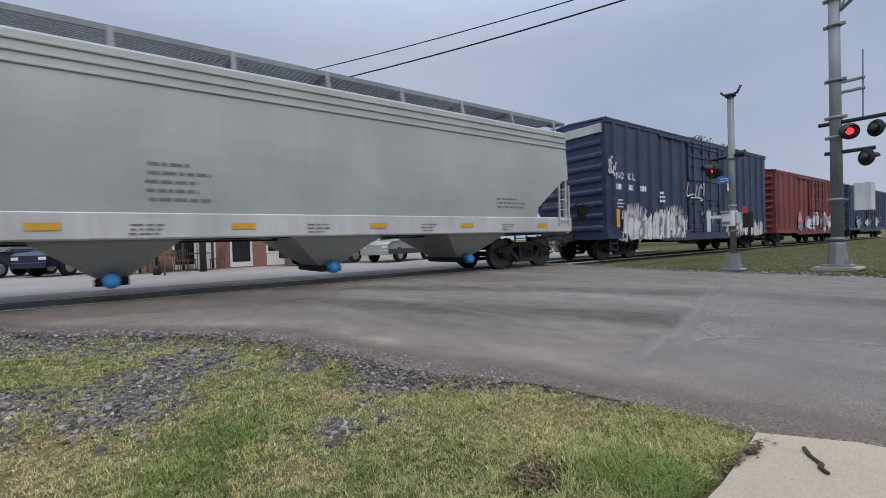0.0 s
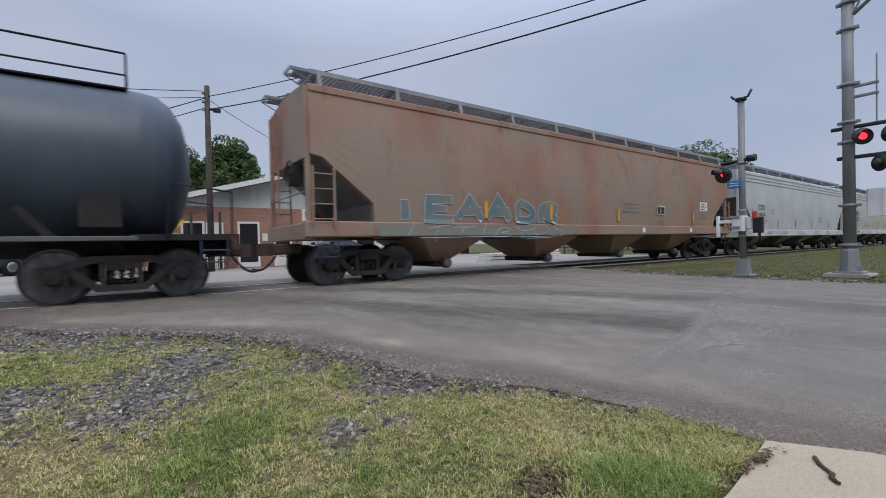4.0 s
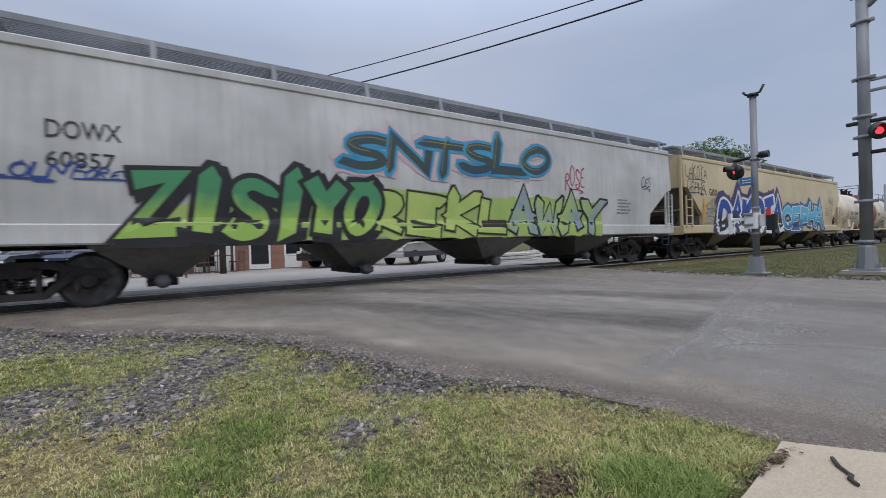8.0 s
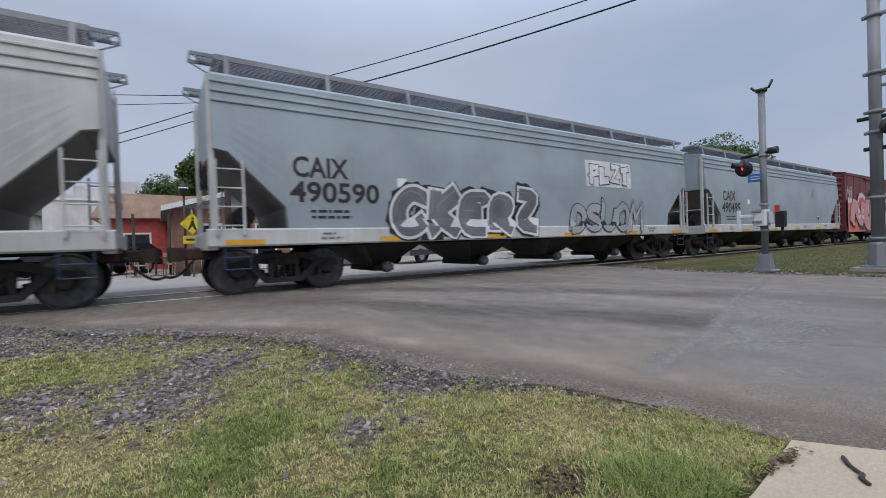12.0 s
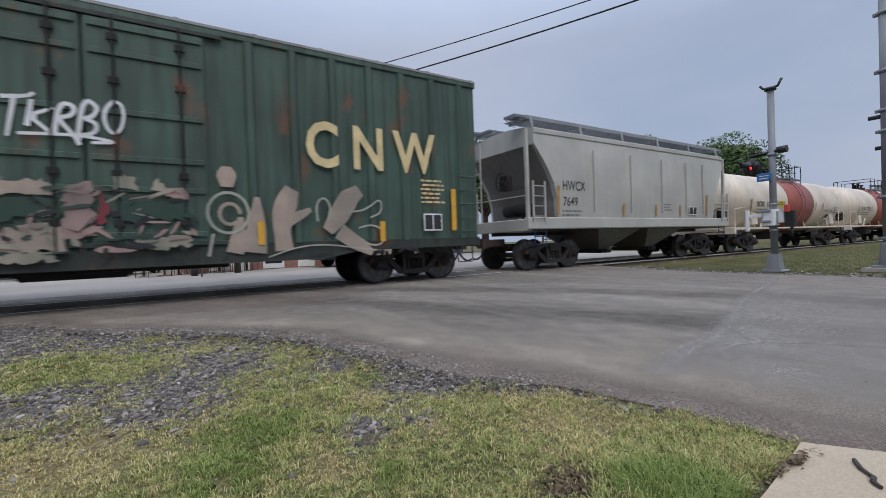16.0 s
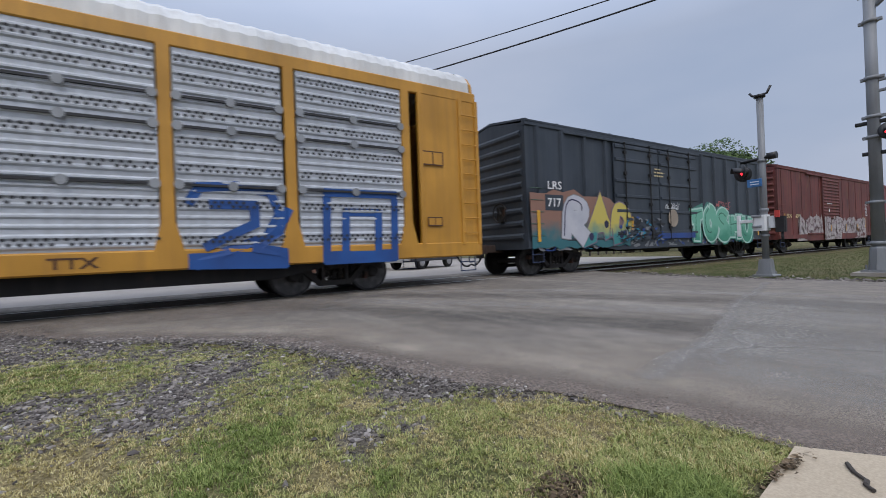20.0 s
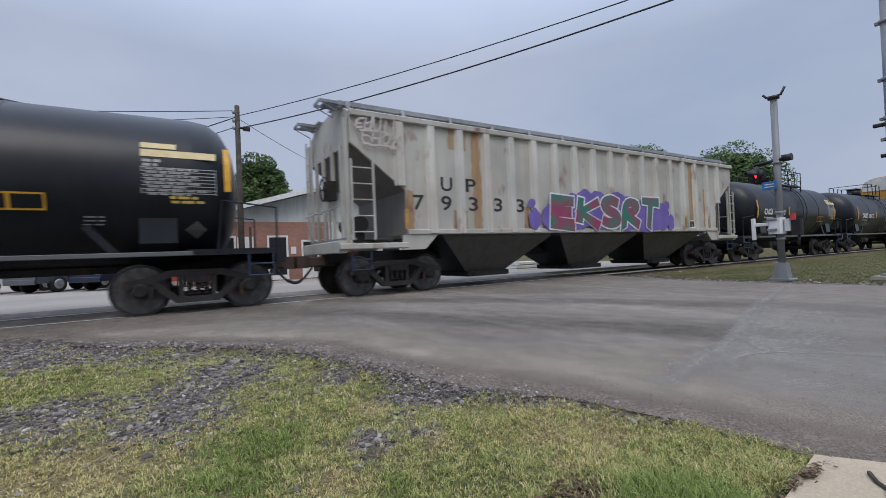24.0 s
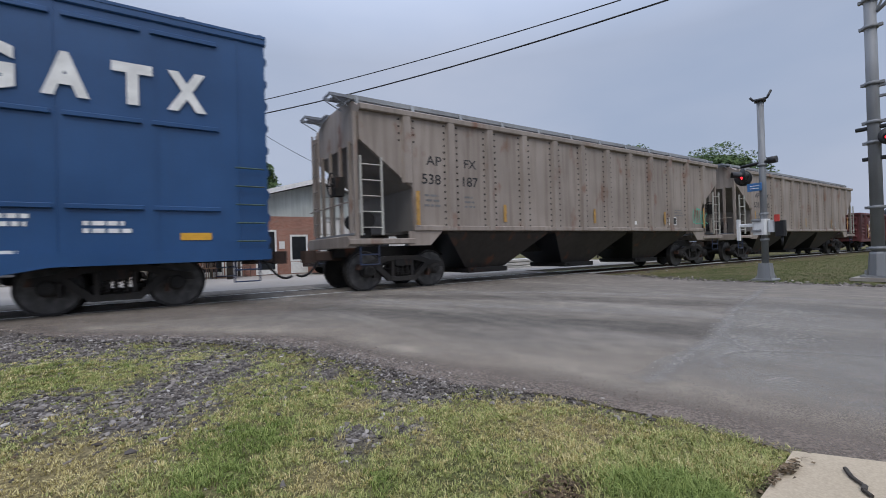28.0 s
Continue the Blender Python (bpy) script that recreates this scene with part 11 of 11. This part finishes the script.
handstyle(car, "VFGA", -3.95, 3.0, 1.2, 0.42, S_BLACK, off, 63, 0.05)
handstyle(car, "RESER", -3.95, 2.45, 1.3, 0.38, S_BLACK, off, 64, 0.05)
handstyle(car, "SALY", -2.75, 1.35, 0.9, 0.45, S_MAROON, off, 65, 0.05)
handstyle(car, "NEVA", -11.6, 2.85, 1.6, 0.42, S_BLACK, off, 66, 0.06)
handstyle(car, "RAING", -9.55, 2.75, 1.4, 0.38, S_BLACK, off, 67, 0.055)
handstyle(car, "ARTES", -8.0, 2.75, 1.2, 0.36, S_BLACK, off, 68, 0.055)
graffiti(car, "CMASELS", -1.35, 0.70, 4.3, 1.12, S_MAROON, spray("rose_cream", (0.55, 0.40, 0.32), (0.45, 0.28, 0.24)), off, 132, lean=0.0, edge=0.03, lift=0.012, spikes=0, over=1.18, step=0.02, rounded=True, fat=0.27)
BLUE_OPEN = spray("marker_blue", (0.016, 0.085, 0.30), (0.015, 0.06, 0.22))
for pts in ([(7.15, 1.9), (7.3, 2.15), (7.9, 2.2), (8.5, 2.1), (8.65, 1.7), (8.4, 1.25), (7.7, 1.0), (7.25, 0.78), (8.7, 0.72), (8.7, 0.95), (8.2, 1.05), (8.62, 1.35), (8.8, 1.75)],
            [(9.55, 0.75), (9.6, 2.15), (11.15, 2.15), (11.1, 0.75)], [(9.95, 0.75), (10.0, 1.75), (10.75, 1.75), (10.7, 0.75)], [(9.6, 0.85), (10.0, 0.85)], [(10.7, 0.85), (11.1, 0.85)], [(7.5, 1.85), (8.2, 1.85), (8.2, 1.5), (7.4, 1.1)]):
    v, f = [], []
    for k, (p, q) in enumerate(zip(pts, pts[1:])):
        d = math.hypot(q[0] - p[0], q[1] - p[1])
        n = (-(q[1] - p[1]) / d * 0.085, (q[0] - p[0]) / d * 0.085)
        e = (q[0] - p[0]) / d * 0.06, (q[1] - p[1]) / d * 0.06
        v += [(p[0] - e[0] + n[0], p[1] - e[1] + n[1], 0.001 * k), (p[0] - e[0] - n[0], p[1] - e[1] - n[1], 0.001 * k), (q[0] + e[0] - n[0], q[1] + e[1] - n[1], 0.001 * k), (q[0] + e[0] + n[0], q[1] + e[1] + n[1], 0.001 * k)]
        f.append(tuple(range(4 * k, 4 * k + 4)))
    part("graffiti_stroke", lay(v, f, off, 0.012), BLUE_OPEN, car)
patch(car, 7.1, 8.75, 0.70, 0.98, BLUE_OPEN, off, "graffiti_ground", 0.008)
patch(car, 9.5, 11.15, 0.66, 0.92, BLUE_OPEN, off, "graffiti_ground", 0.008)
plate(car, 11.9, 2.9, 0.6, 0.34, off, P["rack_yellow"], BROWN_INK)
plate(car, 12.0, 1.45, 0.42, 0.22, off, P["rack_yellow"], BROWN_INK)


PRINT_GREY = plain("chalky_print", (0.30, 0.30, 0.29), 0.65, 0, 0.2, 4)


def black_tank(front, rear, name, number, ink, xs, z, dome="plain", edges=(), notice=None):
    car, off = couple(tank("tank_car", "glossy black tank car with yellow edge stripes", front - rear, BLACK, r=1.46, zc=2.35, frame=BLACK, rail_mat=BLACK, dome=dome), front, rear)
    (a, b, c, d), (z0, z1) = xs, z
    mark(car, name, a, b, z0, z1, ink, off, 0.03, 0.08)
    mark(car, number, c, d, z0, z1 - 0.03, ink, off, 0.02, 0.08)
    bars(car, a, z0 - 0.16, 1.0, 1, ink, off, 0.045, 0.12)
    bars(car, a, z0 - 0.34, 1.6, 2, PRINT_GREY, off, 0.045, 0.12)
    for x, lo, hi in edges:
        stripes(car, off, (x,), lo, hi, 0.11)
    if notice:
        plate(car, notice, 1.82, 0.85, 0.27, off, BLACK, YELLOW)
    hl = (front - rear) / 2
    x = hl - 2.23
    patch(car, x, x + 0.52, 2.94, 3.04, CREAM_INK, off, "notice_header")
    patch(car, x, x + 1.14, 2.78, 2.91, CREAM_INK, off, "notice_header")
    bars(car, x, 2.68, 0.42, 2, PRINT_GREY, off, 0.05, 0.075)
    for k in range(8):
        patch(car, x + 0.01, x + 1.13, 2.575 - 0.062 * k, 2.590 - 0.062 * k, PRINT_GREY, off, "notice_rule", 0.008)
        bars(car, x + 0.04, 2.545 - 0.062 * k, 1.05, 1, PRINT_GREY, off, 0.026, 0.06, seed=k, lift=0.009)
    for dx in (0.0, 0.47, 1.12):
        patch(car, x + dx, x + dx + 0.014, 2.13, 2.60, PRINT_GREY, off, "notice_rule", 0.0085)
    bars(car, x + 0.4, 2.05, 0.55, 2, GOLD_INK, off, 0.045, 0.075)
    bars(car, x - 0.82, 1.72, 0.42, 3, PRINT_GREY, off, 0.022, 0.06)
    part("placard_holder", lay([(x + 0.62, 1.52), (x + 0.82, 1.36), (x + 0.98, 1.52), (x + 0.82, 1.68)], [(0, 1, 2, 3)], off, 0.02), RAIL_GREY, car, "grey diamond placard holder")
    return car, off


car, off = black_tank(-21.56, -35.0, "CAOX", "300112", WHITE_INK, (-4.0, -3.1, -2.9, -1.8), (2.1, 2.38), edges=((-4.9, 1.95, 2.75), (6.0, 1.95, 2.75), (-1.4, 2.1, 2.5), (2.3, 2.1, 2.5)))
mark(car, "FRA AIP", 3.62, 4.17, 2.30, 2.40, WHITE_INK, off, 0.0, 0.08)
mark(car, "SR-8754", 3.62, 4.2, 2.12, 2.22, WHITE_INK, off, 0.0, 0.08)
patch(car, 2.72, 3.52, 2.11, 2.45, NOTICE, off, "yellow_notice")
bars(car, 2.78, 2.34, 0.68, 2, BLACK_INK, off, 0.05, 0.12, lift=0.013)
black_tank(-35.8, -47.7, "CAOX", "300113", WHITE_INK, (-4.0, -3.1, -2.9, -1.8), (2.12, 2.38), "valves", ((-4.7, 1.95, 2.75), (4.6, 1.95, 2.75), (-1.4, 2.1, 2.5)), 2.2)

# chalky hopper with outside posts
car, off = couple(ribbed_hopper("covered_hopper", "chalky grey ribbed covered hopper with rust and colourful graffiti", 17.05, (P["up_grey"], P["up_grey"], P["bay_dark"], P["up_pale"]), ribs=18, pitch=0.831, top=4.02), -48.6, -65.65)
for ch, x in (("U", -5.8), ("P", -5.08)):
    mark(car, ch, x - 0.2, x + 0.16, 2.43, 2.76, BLACK_INK, off, 0.015, 0)
for ch, x in (("7", -6.6), ("9", -5.83), ("3", -5.03), ("3", -4.23), ("3", -3.46)):
    mark(car, ch, x - 0.17, x + 0.15, 1.96, 2.30, BLACK_INK, off, 0.015, 0)
blobs(car, [(-2.2, 1.85, 0.5, 0.45), (-1.4, 1.95, 0.7, 0.55), (-0.3, 2.0, 0.9, 0.6), (1.0, 2.0, 0.9, 0.6), (2.2, 1.9, 0.8, 0.55), (2.9, 1.9, 0.6, 0.5), (-3.0, 1.75, 0.22, 0.3), (3.4, 2.3, 0.16, 0.16), (-3.1, 2.2, 0.14, 0.12), (3.6, 1.7, 0.2, 0.3), (-0.9, 2.35, 0.4, 0.32), (0.6, 2.4, 0.4, 0.25)], S_VIOLET, off, 0.085, "graffiti_cloud", 66)
graffiti(car, "EKSRT", -2.35, 1.42, 5.2, 1.15, spray("green_and_crimson", (0.012, 0.165, 0.115), (0.27, 0.035, 0.10)), S_WHITE, off, 141, lean=0.15, lift=0.095, spikes=1, edge=0.03, fat=0.26, over=1.22)
handstyle(car, "EHUIT", -8.12, 3.66, 1.0, 0.26, BONE, flat_off(1.59), 71, 0.04)
handstyle(car, "EHOX", -8.0, 3.36, 0.95, 0.26, BONE, flat_off(1.59), 72, 0.04)
RUST_RUN = paint("rust_run_stain", (0.36, 0.27, 0.16), 0.75, 0.9, 0.30, (0.33, 0.15, 0.05))
for x0, x1, z0, z1 in ((-5.72, -5.20, 3.45, 3.93), (-5.02, -4.76, 1.50, 3.93), (-6.92, -6.74, 1.45, 2.4), (-5.64, -5.22, 1.46, 1.95), (5.0, 5.35, 1.5, 3.9), (6.0, 6.2, 1.5, 3.0), (-3.30, -3.16, 1.45, 2.1)):
    p = ragged([(x0, z0), (x1, z0), (x1, z1), (x0, z1), (x0, z0)], 0.12, 0.025, int(x0 * 10) + 90)[:-1]
    part("rust_stain", lay(p, [tuple(range(len(p)))], off, 0.004), RUST_RUN, car)
plate(car, 4.9, 1.5, 0.35, 0.28, off)
stripes(car, flat_off(1.585), (-6.98, 4.57, 6.2), 1.5, 1.95, 0.10, OCHRE)

black_tank(-66.82, -80.7, "UTLX", "670973", GOLD_INK, (-4.63, -3.57, -3.46, -2.42), (2.2, 2.53), "plain", ((-5.63, 2.2, 3.1), (-2.2, 2.22, 2.7), (2.3, 2.2, 2.7), (6.03, 2.2, 3.02)), 2.64)

# red gondola
car, off = couple(gondola("gondola", "dull red ribbed steel gondola with yellow stripes", 15.92, P["gondola_red"]), -81.54, -97.46)
g = Geo()
g.box(-6.52, -5.15, -1.585, -1.48, 0.95, 2.3)
part("number_panel", g, P["gondola_red"], car)
for ch, x in (("M", -6.12), ("P", -5.74)):
    mark(car, ch, x, x + 0.23, 1.85, 2.10, WHITE_INK, flat_off(1.585), 0.0, 0)
mark(car, "641373", -6.37, -5.25, 1.43, 1.68, WHITE_INK, flat_off(1.585), 0.02, 0)
bars(car, -6.3, 1.22, 0.9, 2, CREAM_INK, flat_off(1.585), 0.06, 0.12)
stripes(car, off, (-6.6,), 0.95, 1.87, 0.12)
stripes(car, off, (-4.05, -2.0, 0.04, 2.1, 4.2), 0.97, 1.42, 0.12)
stripes(car, off, (6.7,), 0.92, 1.8, 0.12)
g = Geo()
g.box(5.0, 6.55, -1.585, -1.48, 0.95, 2.3)
part("blank_panel", g, P["gondola_red"], car)
plate(car, 5.2, 1.1, 0.5, 0.3, flat_off(1.585))


def apfx(front, rear, no):
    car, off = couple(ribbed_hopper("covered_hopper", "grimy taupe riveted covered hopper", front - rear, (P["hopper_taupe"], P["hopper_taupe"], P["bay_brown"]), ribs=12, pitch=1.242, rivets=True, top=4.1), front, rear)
    mark(car, "AP", -6.30, -5.87, 2.96, 3.18, BLACK_INK, off, 0.01, 0)
    mark(car, "FX", -5.20, -4.80, 2.96, 3.18, BLACK_INK, off, 0.01, 0)
    mark(car, "538", -6.45, -5.9, 2.5, 2.74, BLACK_INK, off, 0.01, 0)
    mark(car, no, -5.3, -4.75, 2.5, 2.74, BLACK_INK, off, 0.01, 0)
    bars(car, -6.4, 2.2, 0.5, 3, GREY_INK, off, 0.05, 0.12)
    bars(car, -5.25, 2.2, 0.5, 3, GREY_INK, off, 0.05, 0.12)
    stripes(car, flat_off(1.582), (-6.62, 6.62), 1.5, 2.3, 0.10, OCHRE)
    stripes(car, off, (-3.87, -0.1, 3.93), 1.62, 2.08, 0.10, OCHRE)
    plate(car, 4.2, 1.6, 0.5, 0.3, off)
    patch(car, 1.9, 2.2, 1.6, 1.72, WHITE_INK, off, "stencil_block")
    return car, off


apfx(-98.74, -115.47, "080")
car, off = apfx(-116.81, -133.4, "187")
handstyle(car, "UTRK", 5.80, 1.72, 1.1, 0.5, S_MINT, flat_off(1.585), 81, 0.04)
bars(car, 4.6, 2.15, 0.7, 3, GREY_INK, off, 0.04, 0.1)

# tall blue boxcar at the tail of what is seen
car, off = couple(boxcar("boxcar", "tall strong blue boxcar with white letters", 15.41, P["box_blue"], zb=0.8, top=5.05, roof=0.25, posts=12, panels=True, door="plug", door_x=(-1.8, 1.8), ends=9, inset=2.43), -134.99, -150.4)
for ch, x in (("G", 3.9), ("A", 4.76), ("T", 5.60), ("X", 6.40)):
    mark(car, ch, x - 0.26, x + 0.27, 3.5, 4.12, WHITE_INK, off, 0.05, 0, 0.03)
for x in (2.4, 3.55, 4.7, 5.85):
    for z in (1.75, 3.2, 4.75):
        g = Geo()
        g.cbox(x, x + 1.0, -1.56, -1.50, z - 0.04, z + 0.04, 0.01)
        part("panel_rib", g, P["box_blue"], car)
reflectors(car, sill_off, (6.45, 2.6), 0.86, 0.8, 0.09)
patch(car, 6.22, 6.7, 1.2, 1.33, YELLOW, off, "yellow_notice")
bars(car, 3.9, 1.55, 0.5, 2, WHITE_INK, off, 0.07, 0.12)
bars(car, 4.9, 1.45, 0.7, 2, WHITE_INK, off, 0.07, 0.12)
bars(car, 3.7, 1.0, 0.7, 3, WHITE_INK, off, 0.07, 0.1)
patch(car, 3.2, 3.6, 1.85, 1.95, WHITE_INK, off, "white_notice")
scrawl(car, off, -5.3, -2.0, 0.85, 2.1, [S_WHITE, S_SKY, S_BLACK, S_GREY], 151, 14, 0.008, (0.2, 0.55))


# ---- motion: the train runs along the track and slows a little; its wheels roll ----
RUN_AT = [-350.89, -279.87, -209.27, -138.88, -68.98, 0.00, 68.63, 136.81]  # every four seconds


def travelled(t):
    """How far along the track the train's own zero has come, in metres."""
    k = min(int(t / 4), len(RUN_AT) - 2)
    u = t / 4 - k
    p0 = RUN_AT[k - 1] if k else 2 * RUN_AT[0] - RUN_AT[1]
    p1, p2 = RUN_AT[k], RUN_AT[k + 1]
    p3 = RUN_AT[k + 2] if k + 2 < len(RUN_AT) else 2 * p2 - p1
    return 0.5 * (2 * p1 + (p2 - p0) * u + (2 * p0 - 5 * p1 + 4 * p2 - p3) * u * u + (3 * p1 - p0 - 3 * p2 + p3) * u ** 3)


def motions():
    for car, u in TRAIN:
        walk(car, [(t, pose(u + travelled(t), TRACK, 0)) for t in range(0, 29, 2)])
    place = {car: u for car, u in TRAIN}
    for wheelset, dx, car, truck_x in WHEELSETS:
        times = [k / FPS for k in range(0, 28 * FPS + 1) if -4.5 < place[car] + truck_x + dx + travelled(k / FPS) < 17]
        times = sorted({0.0, 28.0, *times})
        rows = [(t, Matrix.Translation((dx, 0, 0.457)) @ Matrix.Rotation(travelled(t) / 0.457, 4, "Y")) for t in times]
        walk(wheelset, rows)


motions()
